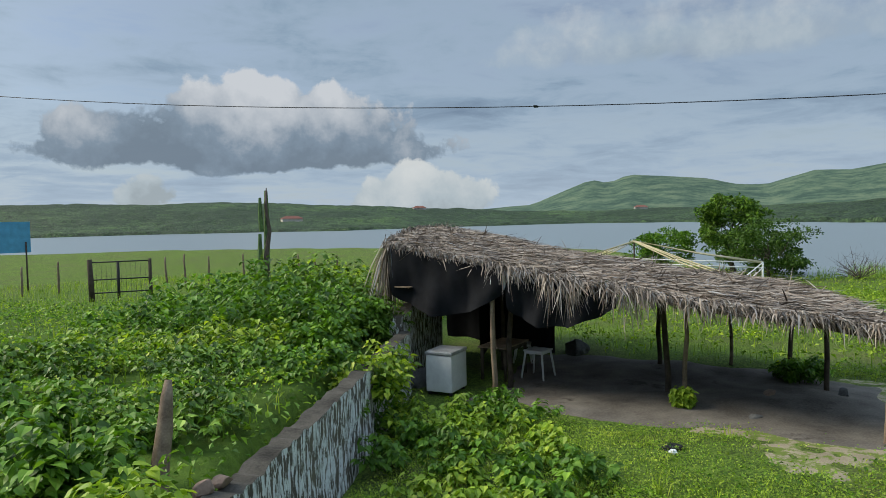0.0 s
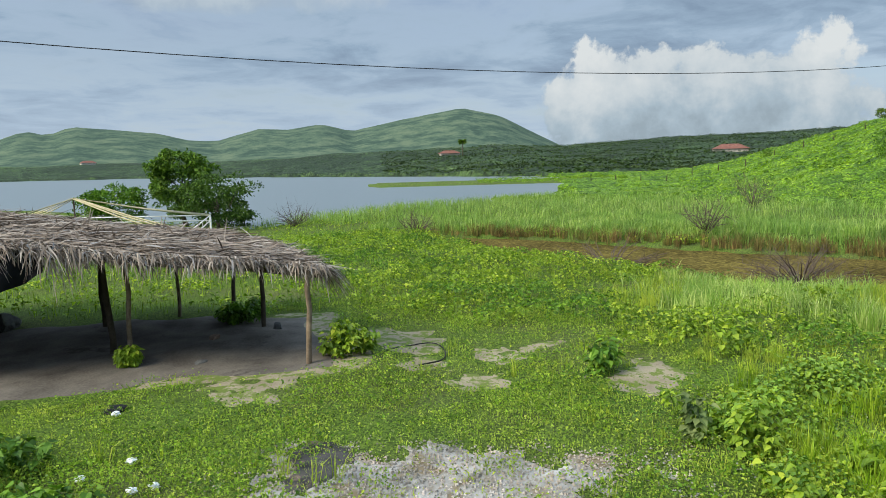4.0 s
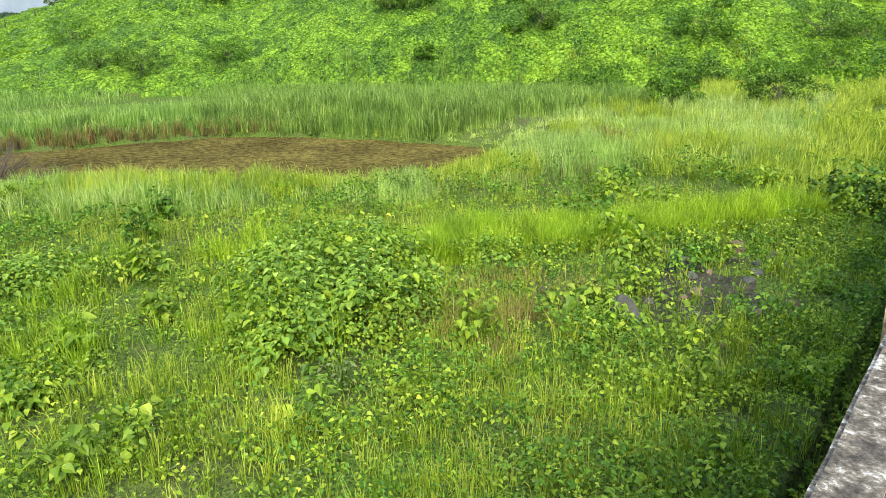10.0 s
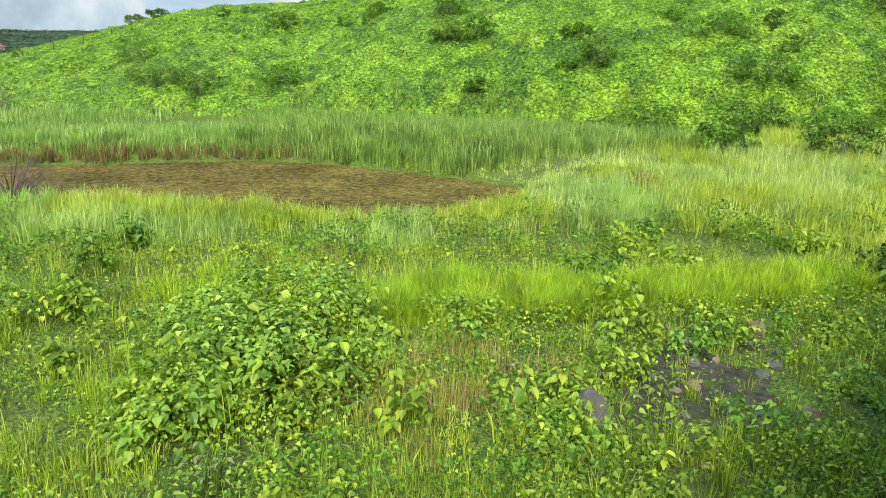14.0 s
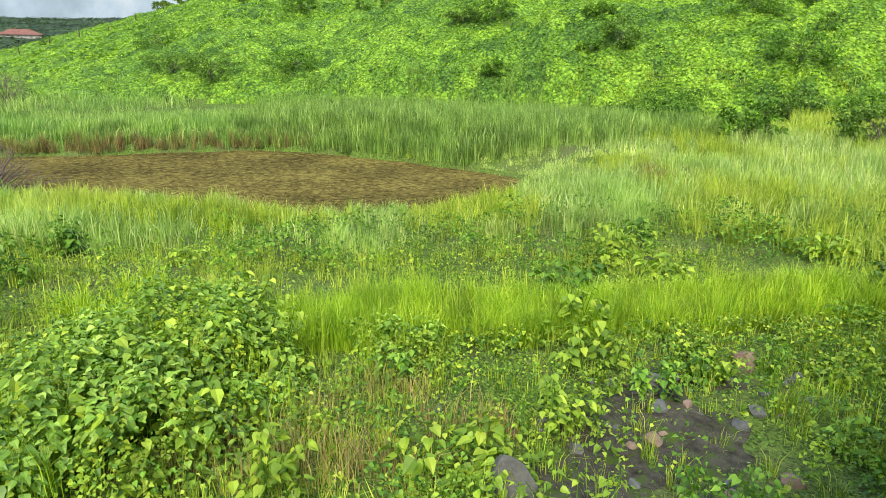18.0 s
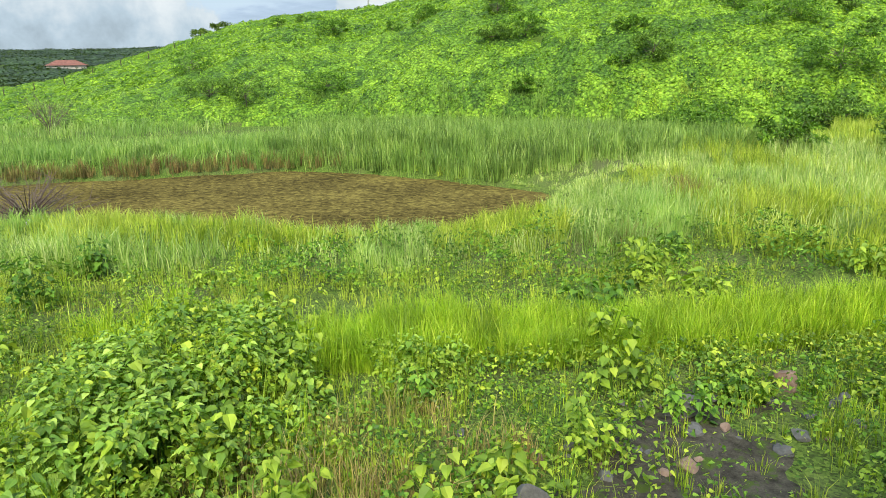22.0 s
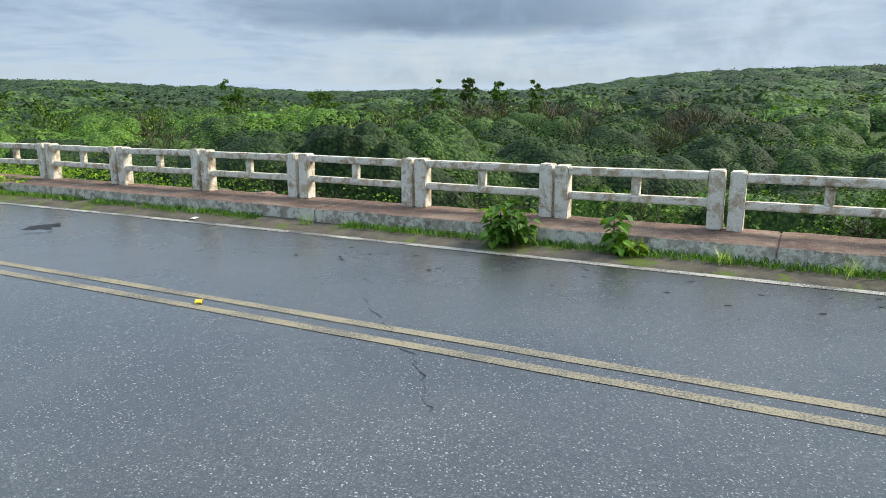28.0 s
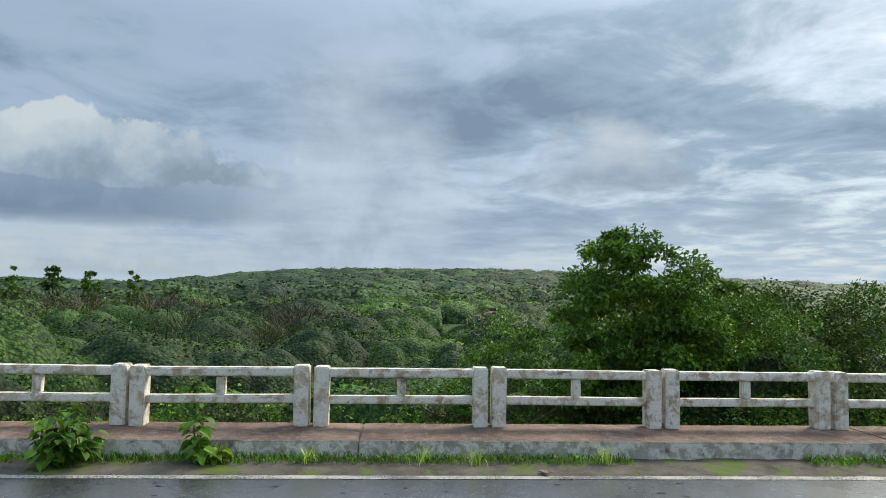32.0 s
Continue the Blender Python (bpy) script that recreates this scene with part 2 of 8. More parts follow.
def make_concrete(name, base, dark, paint=None, paint_at=0.5, stain=0.56, streak=1.0, soft=0.03, flake=7.0):
    m, t, b = surface(name, 0.88, 0.25)
    p = coords(t, "Position")
    mp = t.nodes.new("ShaderNodeMapping")
    mp.inputs["Scale"].default_value = (1, 1, streak)
    t.links.new(p, mp.inputs[0])
    p = mp.outputs[0]
    n1, n2, n3 = noise_(t, p, 2.2, 8, 0.65), noise_(t, p, 60, 3, 0.6), noise_(t, p, flake, 8, 0.7, 0.4)
    c = ramp(t, n1, [(0.32, dark), (0.62, base)])
    if paint:
        c = mixc(t, ramp(t, n3, [(paint_at - soft, (0, 0, 0)), (paint_at + soft, (1, 1, 1))]), c, paint)
    blot = noise_(t, p, 5.0, 10, 0.75, 0.3)
    c = mixc(t, ramp(t, blot, [(stain, (0, 0, 0)), (stain + 0.12, (0.8, 0.8, 0.8))]), c, (0.055, 0.05, 0.042))
    c = mixc(t, 0.35, c, mixc(t, 1.0, c, ramp(t, n2, [(0.3, (0.45, 0.45, 0.45)), (0.7, (1.4, 1.4, 1.4))]), "MULTIPLY"))
    t.links.new(c, b.inputs["Base Color"])
    bump(t, b, math_(t, "ADD", math_(t, "MULTIPLY", n2, 0.6), math_(t, "MULTIPLY", n3, 0.6)), 0.5, 0.008)
    return m


def make_old_rail():
    """Old paint and bare concrete: yellow-brown sides, tops grown over with dark lichen, white where paint holds."""
    m, t, b = surface("lichened_railing_concrete", 0.9, 0.2)
    g = t.nodes.new("ShaderNodeNewGeometry")
    p = g.outputs["Position"]
    sep = t.nodes.new("ShaderNodeSeparateXYZ")
    t.links.new(g.outputs["Normal"], sep.inputs[0])
    n1, n2, n3 = noise_(t, p, 3.0, 8, 0.68), noise_(t, p, 90, 4, 0.65), noise_(t, p, 16.0, 10, 0.80, 0.2)
    side = ramp(t, n1, [(0.36, (0.30, 0.20, 0.10)), (0.5, (0.47, 0.37, 0.24)), (0.62, (0.66, 0.61, 0.52))])
    side = mixc(t, ramp(t, n3, [(0.54, (0, 0, 0)), (0.62, (0.75, 0.75, 0.75))]), side, (0.13, 0.095, 0.06))
    top = ramp(t, n3, [(0.36, (0.045, 0.04, 0.036)), (0.47, (0.11, 0.095, 0.08)), (0.55, (0.24, 0.205, 0.165)), (0.60, (0.58, 0.565, 0.54))])
    up = ramp(t, math_(t, "ADD", sep.outputs[2], math_(t, "MULTIPLY", math_(t, "SUBTRACT", n3, 0.5), 1.2)), [(0.45, (0, 0, 0)), (0.7, (1, 1, 1))])
    c = mixc(t, up, side, top)
    c = mixc(t, 0.55, c, mixc(t, 1.0, c, ramp(t, n2, [(0.32, (0.4, 0.4, 0.4)), (0.68, (1.7, 1.7, 1.7))]), "MULTIPLY"))
    t.links.new(c, b.inputs["Base Color"])
    bump(t, b, math_(t, "ADD", math_(t, "MULTIPLY", n2, 0.5), math_(t, "MULTIPLY", n3, 0.8)), 0.7, 0.010)
    return m


def make_walk():
    """Reddish-brown worn concrete: dark stains, patches of pale grit."""
    m, t, b = surface("walkway_concrete", 0.85, 0.3)
    p = coords(t, "Position")
    n1, n2, n3, n4 = noise_(t, p, 1.3, 8, 0.66, 0.3), noise_(t, p, 110, 3, 0.6), noise_(t, p, 9.0, 8, 0.7), noise_(t, p, 2.3, 6, 0.65, 0.5)
    c = ramp(t, n1, [(0.32, (0.07, 0.041, 0.03)), (0.5, (0.165, 0.094, 0.064)), (0.68, (0.27, 0.18, 0.128))])
    c = mixc(t, ramp(t, n4, [(0.54, (0, 0, 0)), (0.70, (0.8, 0.8, 0.8))]), c, (0.11, 0.095, 0.085))
    grit = math_(t, "ADD", n2, math_(t, "MULTIPLY", math_(t, "SUBTRACT", n3, 0.5), 0.55))
    c = mixc(t, ramp(t, grit, [(0.58, (0, 0, 0)), (0.65, (0.85, 0.85, 0.85))]), c, (0.46, 0.38, 0.31))
    c = mixc(t, ramp(t, grit, [(0.34, (0.75, 0.75, 0.75)), (0.42, (0, 0, 0))]), c, (0.05, 0.038, 0.032))
    t.links.new(c, b.inputs["Base Color"])
    bump(t, b, math_(t, "ADD", n2, math_(t, "MULTIPLY", n3, 0.6)), 0.6, 0.006)
    return m


def make_asphalt():
    m, t, b = surface("asphalt", 0.5, 0.75)
    b.inputs["Coat Weight"].default_value, b.inputs["Coat Roughness"].default_value = 0.6, 0.24
    p = coords(t, "Position")
    v = t.nodes.new("ShaderNodeTexVoronoi")
    v.inputs["Scale"].default_value = 120
    t.links.new(p, v.inputs["Vector"])
    stone = ramp(t, v.outputs["Color"], [(0.0, (0.02, 0.021, 0.022)), (0.62, (0.052, 0.053, 0.055)), (0.84, (0.105, 0.106, 0.108)), (0.94, (0.36, 0.355, 0.345)), (1.0, (0.58, 0.57, 0.55))])
    big = noise_(t, p, 0.55, 6, 0.6)
    c = mixc(t, 1.0, stone, ramp(t, big, [(0.3, (0.75, 0.75, 0.78)), (0.7, (1.25, 1.25, 1.22))]), "MULTIPLY")
    mp = t.nodes.new("ShaderNodeMapping")
    mp.inputs["Scale"].default_value = (2.0, 1.1, 1)
    t.links.new(p, mp.inputs[0])
    wear = noise_(t, mp.outputs[0], 1.6, 10, 0.78, 0.8)
    c = mixc(t, ramp(t, wear, [(0.72, (0, 0, 0)), (0.76, (0.8, 0.8, 0.8))]), c, (0.018, 0.018, 0.02))
    t.links.new(c, b.inputs["Base Color"])
    t.links.new(ramp(t, big, [(0.3, (0.22, 0.22, 0.22)), (0.7, (0.33, 0.33, 0.33))]), b.inputs["Roughness"])
    bump(t, b, v.outputs["Distance"], 0.16, 0.004)
    return m


def make_paint(name, tone, worn, under):
    m, t, b = surface(name, 0.7, 0.3)
    p = coords(t, "Position")
    n = noise_(t, p, 55, 4, 0.7)
    n2 = noise_(t, p, 1.7, 5, 0.6)
    f = math_(t, "ADD", n, math_(t, "MULTIPLY", math_(t, "SUBTRACT", n2, 0.5), 0.5))
    c = mixc(t, ramp(t, f, [(worn - 0.02, (0, 0, 0)), (worn + 0.05, (1, 1, 1))]), under, tone)
    t.links.new(c, b.inputs["Base Color"])
    bump(t, b, n, 0.4, 0.004)
    return m


def make_thatch():
    m, t, b = surface("thatch", 0.9, 0.1)
    g = t.nodes.new("ShaderNodeNewGeometry")
    c = ramp(t, g.outputs["Random Per Island"], [(0.0, (0.09, 0.07, 0.055)), (0.3, (0.25, 0.205, 0.17)), (0.65, (0.36, 0.31, 0.265)), (0.9, (0.48, 0.43, 0.38)), (1.0, (0.29, 0.30, 0.32))])
    n = noise_(t, g.outputs["Position"], 1.3, 4)
    c = mixc(t, 1.0, c, ramp(t, n, [(0.3, (0.7, 0.7, 0.72)), (0.7, (1.15, 1.12, 1.08))]), "MULTIPLY")
    t.links.new(c, b.inputs["Base Color"])
    return m


def make_ground():
    m, t, b = surface("soil_and_turf", 0.95, 0.1)
    p = coords(t, "Position")
    n1, n2, n3 = noise_(t, p, 0.35, 7, 0.65), noise_(t, p, 5.0, 6, 0.7), noise_(t, p, 45, 3, 0.6)
    soil = ramp(t, math_(t, "ADD", math_(t, "MULTIPLY", n2, 0.6), math_(t, "MULTIPLY", n3, 0.4)), [(0.3, (0.06, 0.05, 0.032)), (0.7, (0.17, 0.14, 0.09))])
    cell = t.nodes.new("ShaderNodeTexVoronoi")
    cell.inputs["Scale"].default_value = 38
    t.links.new(p, cell.inputs["Vector"])
    sp = t.nodes.new("ShaderNodeSeparateColor")
    t.links.new(cell.outputs["Color"], sp.inputs[0])
    turf = ramp(t, sp.outputs[0], [(0.0, (0.03, 0.05, 0.012)), (0.5, (0.085, 0.15, 0.022)), (1.0, (0.17, 0.25, 0.04))])
    c = mixc(t, ramp(t, n1, [(0.35, (0.5, 0.5, 0.5)), (0.55, (0.97, 0.97, 0.97))]), soil, turf)
    # far land: scrub in darker and lighter patches; mountains bluer, haze painted in
    hazed_scrub = ramp(t, noise_(t, p, 0.013, 12, 0.8), [(0.42, (0.04, 0.072, 0.055)), (0.5, (0.072, 0.115, 0.078)), (0.58, (0.125, 0.165, 0.105))])
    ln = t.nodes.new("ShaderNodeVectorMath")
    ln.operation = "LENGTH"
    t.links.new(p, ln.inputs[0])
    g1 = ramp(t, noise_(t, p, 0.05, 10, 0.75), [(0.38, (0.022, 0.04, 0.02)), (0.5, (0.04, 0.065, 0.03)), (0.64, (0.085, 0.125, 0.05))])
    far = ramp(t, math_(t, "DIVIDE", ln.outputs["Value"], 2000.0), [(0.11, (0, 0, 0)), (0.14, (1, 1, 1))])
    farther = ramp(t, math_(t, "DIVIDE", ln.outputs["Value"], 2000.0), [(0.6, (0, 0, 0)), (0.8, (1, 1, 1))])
    # the hillside is green all over
    sep = t.nodes.new("ShaderNodeSeparateXYZ")
    t.links.new(p, sep.inputs[0])
    c = mixc(t, ramp(t, math_(t, "MULTIPLY", math_(t, "ADD", sep.outputs[2], 2.2), 0.2), [(0.09, (0, 0, 0)), (0.26, (0.9, 0.9, 0.9))]), c, ramp(t, n2, [(0.3, (0.035, 0.07, 0.012)), (0.7, (0.10, 0.17, 0.024))]))
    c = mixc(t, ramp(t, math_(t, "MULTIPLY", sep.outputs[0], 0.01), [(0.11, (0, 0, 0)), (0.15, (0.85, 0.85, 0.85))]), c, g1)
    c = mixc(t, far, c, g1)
    c = mixc(t, farther, c, hazed_scrub)
    t.links.new(c, b.inputs["Base Color"])
    bump(t, b, math_(t, "ADD", n2, n3), 0.6, 0.05)
    return m


def make_water(name, tone, rough, ripple, scale):
    m, t, b = surface(name, rough, 0.9)
    b.inputs["Base Color"].default_value = (*tone, 1)
    p = coords(t, "Position")
    mp = t.nodes.new("ShaderNodeMapping")
    mp.inputs["Scale"].default_value = (1.0, 0.35, 1)
    t.links.new(p, mp.inputs[0])
    bump(t, b, noise_(t, mp.outputs[0], scale, 4, 0.6), ripple, 0.1)
    return m


def make_scum():
    m, t, b = surface("pond_scum", 0.95, 0.04)
    p = coords(t, "Position")
    mp = t.nodes.new("ShaderNodeMapping")
    mp.inputs["Scale"].default_value = (1, 1, 1)
    t.links.new(p, mp.inputs[0])
    n = noise_(t, mp.outputs[0], 5.5, 7, 0.7, 0.6)
    n2 = noise_(t, p, 0.3, 4)
    c = ramp(t, math_(t, "ADD", math_(t, "MULTIPLY", n, 0.75), math_(t, "MULTIPLY", n2, 0.25)), [(0.38, (0.025, 0.02, 0.006)), (0.5, (0.10, 0.078, 0.022)), (0.60, (0.21, 0.17, 0.045))])
    t.links.new(c, b.inputs["Base Color"])
    bump(t, b, n, 0.7, 0.05)
    return m


def plain(name, tone, rough=0.6, spec=0.3, metal=0.0, vary=0.25, scale=8.0):
    m, t, b = surface(name, rough, spec)
    b.inputs["Metallic"].default_value = metal
    p = coords(t, "Position")
    n = noise_(t, p, scale, 6, 0.65)
    lo, hi = tuple(v * (1 - vary) for v in tone), tuple(min(1, v * (1 + vary)) for v in tone)
    t.links.new(ramp(t, n, [(0.35, lo), (0.65, hi)]), b.inputs["Base Color"])
    bump(t, b, n, 0.2, 0.004)
    return m


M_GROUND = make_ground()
M_ASPHALT = make_asphalt()
M_WHITE_LINE = make_paint("white_road_paint", (0.42, 0.39, 0.34), 0.48, (0.07, 0.07, 0.072))
M_YELLOW_LINE = make_paint("yellow_road_paint", (0.29, 0.25, 0.17), 0.46, (0.12, 0.115, 0.105))
M_RAIL = make_concrete("weathered_railing_concrete", (0.56, 0.47, 0.34), (0.32, 0.23, 0.15), (0.74, 0.70, 0.62), 0.47, 0.57, 1.0, 0.05)
M_RAIL_OLD = make_old_rail()
M_KERB = make_concrete("kerb_concrete", (0.42, 0.38, 0.32), (0.25, 0.215, 0.17), (0.66, 0.62, 0.55), 0.49, 0.54, 1.0, 0.05)
M_WALK = make_walk()
M_PIER = make_concrete("pier_concrete", (0.28, 0.27, 0.25), (0.12, 0.115, 0.10), None, 0.5, 0.55)
M_GRIT = mottled("gutter_silt", (0.085, 0.073, 0.058), (0.215, 0.18, 0.138), 2.5, 60, 0.95, 0.1, 0.5, 0.01, (0.055, 0.05, 0.045), 1.6, 0.60)
M_GRAVEL = mottled("pale_gravel", (0.17, 0.165, 0.155), (0.52, 0.51, 0.49), 1.6, 120, 0.95, 0.1, 0.25, 0.004, (0.20, 0.165, 0.11), 1.3, 0.55)
M_FLOOR = mottled("shelter_floor", (0.065, 0.057, 0.05), (0.19, 0.172, 0.15), 1.2, 30, 0.95, 0.1, 0.4, 0.02, (0.06, 0.052, 0.045), 0.9, 0.62)
M_ROCK = mottled("grey_rock", (0.055, 0.056, 0.058), (0.17, 0.17, 0.165), 3.0, 25, 0.9, 0.2, 0.7, 0.03, (0.26, 0.25, 0.22), 5, 0.66)
M_REDROCK = mottled("reddish_rock", (0.13, 0.085, 0.065), (0.30, 0.215, 0.17), 2.0, 25, 0.9, 0.2, 0.7, 0.03)
M_WOOD = mottled("weathered_wood", (0.11, 0.08, 0.055), (0.29, 0.225, 0.165), 6.0, 60, 0.9, 0.15, 0.6, 0.01)
M_DARKWOOD = mottled("dark_wood", (0.035, 0.028, 0.022), (0.10, 0.08, 0.062), 6.0, 60, 0.9, 0.15, 0.6, 0.01)
M_BARK = mottled("bark", (0.055, 0.045, 0.036), (0.17, 0.145, 0.12), 5.0, 40, 0.95, 0.1, 0.8, 0.02)
M_TWIG = mottled("dead_twigs", (0.07, 0.052, 0.045), (0.17, 0.135, 0.115), 8.0, 40, 0.95, 0.1, 0.3, 0.005)
M_THATCH = make_thatch()
M_TARP = plain("black_plastic_sheet", (0.008, 0.009, 0.012), 0.75, 0.12, 0, 0.3, 3)
M_WHITEWALL = make_concrete("peeling_limewash", (0.14, 0.12, 0.095), (0.05, 0.045, 0.038), (0.66, 0.68, 0.70), 0.50, 0.54, 0.3, 0.012, 13.0)
M_FREEZER = plain("white_enamel", (0.62, 0.63, 0.62), 0.4, 0.4, 0, 0.08, 5)
M_CANE = plain("pale_bamboo", (0.46, 0.40, 0.24), 0.6, 0.3, 0, 0.25, 10)
M_WATER = make_water("lake_water", (0.13, 0.165, 0.18), 0.32, 0.16, 2.5)
M_SCUM = make_scum()
M_GRASS = leafy("green_grass", [(0.14, 0.26, 0.02), (0.25, 0.39, 0.03), (0.35, 0.48, 0.05), (0.50, 0.57, 0.10)], 0.5, 0.3, 0.4, 0.3)
M_REED = leafy("tall_pale_grass", [(0.15, 0.30, 0.04), (0.30, 0.48, 0.09), (0.48, 0.62, 0.19), (0.68, 0.74, 0.36)], 0.45, 0.4, 0.4, 0.22, (0.24, 0.42, 0.08))
M_DRY = leafy("dry_grass", [(0.20, 0.15, 0.06), (0.33, 0.26, 0.11), (0.44, 0.37, 0.17), (0.25, 0.28, 0.06)], 0.7, 0.1, 0.3, 0.5)
M_WEED = leafy("weed_leaves", [(0.065, 0.14, 0.013), (0.15, 0.28, 0.02), (0.27, 0.42, 0.03), (0.44, 0.54, 0.06)], 0.5, 0.35, 0.35, 0.5, (0.25, 0.39, 0.035))
M_VINE = leafy("creeper_leaves", [(0.045, 0.12, 0.014), (0.08, 0.20, 0.018), (0.13, 0.29, 0.025), (0.23, 0.40, 0.045)], 0.5, 0.3, 0.3, 0.4, (0.08, 0.18, 0.016))
M_HILL = leafy("hillside_leaves", [(0.085, 0.19, 0.015), (0.135, 0.28, 0.02), (0.195, 0.36, 0.028), (0.28, 0.45, 0.045)], 0.6, 0.2, 0.3, 0.22, (0.22, 0.37, 0.03))
M_SHRUB = leafy("dark_shrub_leaves", [(0.03, 0.075, 0.012), (0.05, 0.115, 0.017), (0.075, 0.155, 0.022), (0.11, 0.20, 0.03)], 0.55, 0.2, 0.15, 0.5, (0.06, 0.13, 0.018))
M_TREE = leafy("tree_leaves", [(0.04, 0.10, 0.012), (0.08, 0.175, 0.02), (0.13, 0.26, 0.03), (0.22, 0.37, 0.05)], 0.5, 0.25, 0.15, 0.3, (0.08, 0.165, 0.018))
M_WOODS = leafy("woodland_leaves", [(0.055, 0.11, 0.02), (0.08, 0.15, 0.026), (0.11, 0.19, 0.033), (0.16, 0.25, 0.045)], 0.7, 0.12, 0.12, 0.09, (0.06, 0.10, 0.025))
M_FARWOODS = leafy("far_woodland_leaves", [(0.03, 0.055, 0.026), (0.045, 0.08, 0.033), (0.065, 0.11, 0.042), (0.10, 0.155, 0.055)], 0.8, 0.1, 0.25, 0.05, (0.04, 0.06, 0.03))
M_YELLOWLEAF = leafy("yellow_green_leaves", [(0.15, 0.27, 0.02), (0.22, 0.36, 0.028), (0.30, 0.41, 0.04)], 0.5, 0.3, 0.4, 0.5)
M_GREYLEAF = leafy("grey_green_leaves", [(0.10, 0.17, 0.05), (0.16, 0.24, 0.08), (0.25, 0.32, 0.13)], 0.7, 0.15, 0.3, 0.5)
M_CACTUS = plain("cactus_skin", (0.10, 0.16, 0.06), 0.7, 0.2, 0, 0.4, 6)
M_RUBBER = plain("black_rubber", (0.015, 0.015, 0.016), 0.6, 0.3, 0, 0.3, 20)
M_LITTER = plain("white_plastic", (0.75, 0.77, 0.80), 0.5, 0.4, 0, 0.1, 12)
M_ROOFTILE = plain("red_clay_roof", (0.20, 0.09, 0.07), 0.85, 0.2, 0, 0.3, 1.5)
M_PLASTER = plain("pale_plaster", (0.55, 0.50, 0.45), 0.9, 0.2, 0, 0.15, 1.0)
M_DARK = plain("dark_opening", (0.02, 0.02, 0.022), 0.6, 0.3, 0, 0.2, 2)
M_STEEL = plain("galvanised_steel", (0.45, 0.46, 0.47), 0.5, 0.4, 0.6, 0.2, 6)
M_PLASTICW = plain("white_plastic_furniture", (0.55, 0.56, 0.57), 0.45, 0.4, 0, 0.12, 6)
M_SIGNBLUE = plain("light_blue_sign_paint", (0.10, 0.33, 0.55), 0.6, 0.3, 0, 0.12, 3)
M_RED = plain("red_paint", (0.55, 0.03, 0.03), 0.6, 0.3, 0, 0.15, 6)
M_YELLOW = plain("yellow_packet", (0.75, 0.52, 0.03), 0.5, 0.4, 0, 0.15, 20)
M_WHITEP = plain("white_paint", (0.75, 0.75, 0.74), 0.6, 0.3, 0, 0.08, 6)
M_BLUESKY = plain("dark_blue_paint", (0.05, 0.10, 0.32), 0.6, 0.3, 0, 0.1, 6)
M_BROWNP = plain("brown_paint", (0.12, 0.05, 0.035), 0.6, 0.3, 0, 0.1, 6)

M_WOODS_LIGHT = leafy("light_woodland_leaves", [(0.07, 0.15, 0.018), (0.10, 0.21, 0.024), (0.15, 0.28, 0.032), (0.22, 0.36, 0.045)], 0.65, 0.15, 0.15, 0.10, (0.13, 0.25, 0.026))
M_WOODS_DARK = leafy("dark_woodland_leaves", [(0.014, 0.032, 0.010), (0.024, 0.052, 0.014), (0.04, 0.08, 0.018), (0.07, 0.125, 0.025)], 0.65, 0.15, 0.1, 0.09, (0.035, 0.07, 0.018))
M_BROWNTWIG = leafy("brown_leafless_twigs", [(0.085, 0.062, 0.052), (0.13, 0.10, 0.085), (0.18, 0.145, 0.125), (0.10, 0.11, 0.06)], 0.9, 0.1, 0.1, 0.4)
M_BLOSSOM = leafy("pale_blossom", [(0.06, 0.11, 0.03), (0.09, 0.15, 0.04), (0.16, 0.21, 0.08), (0.50, 0.50, 0.44)], 0.8, 0.1, 0.2, 0.5)
M_REED_DARK = leafy("dark_reeds", [(0.10, 0.20, 0.035), (0.16, 0.29, 0.055), (0.22, 0.37, 0.075), (0.32, 0.45, 0.13)], 0.5, 0.3, 0.3, 0.2, (0.17, 0.31, 0.055))
M_MOUND = leafy("broad_bright_leaves", [(0.10, 0.22, 0.02), (0.17, 0.33, 0.03), (0.25, 0.42, 0.05), (0.34, 0.50, 0.09)], 0.45, 0.4, 0.3, 0.6, (0.20, 0.36, 0.04))
M_STRIP = leafy("yellow_green_grass", [(0.15, 0.30, 0.012), (0.25, 0.43, 0.02), (0.35, 0.52, 0.035), (0.48, 0.60, 0.07)], 0.5, 0.3, 0.35, 0.4, (0.28, 0.46, 0.025))
M_REED_PALE = leafy("pale_reeds", [(0.14, 0.27, 0.05), (0.22, 0.38, 0.08), (0.31, 0.47, 0.12), (0.44, 0.56, 0.20)], 0.5, 0.3, 0.4, 0.2, (0.20, 0.36, 0.08))
M_BROWNGRASS = leafy("dead_brown_grass", [(0.10, 0.07, 0.03), (0.19, 0.14, 0.06), (0.30, 0.23, 0.10), (0.20, 0.22, 0.06)], 0.8, 0.1, 0.2, 0.5)
M_HILL_LIGHT = leafy("light_hillside_leaves", [(0.13, 0.27, 0.018), (0.20, 0.38, 0.025), (0.28, 0.46, 0.038), (0.38, 0.54, 0.07)], 0.6, 0.2, 0.3, 0.22, (0.26, 0.43, 0.03))
M_EARTH = mottled("bare_tan_earth", (0.19, 0.16, 0.11), (0.40, 0.345, 0.25), 2.0, 60, 0.95, 0.1, 0.3, 0.006, (0.13, 0.17, 0.04), 4.0, 0.51)
M_JOINT = plain("joint_shade_black", (0.018, 0.016, 0.014), 0.95, 0.1, 0, 0.4, 30)
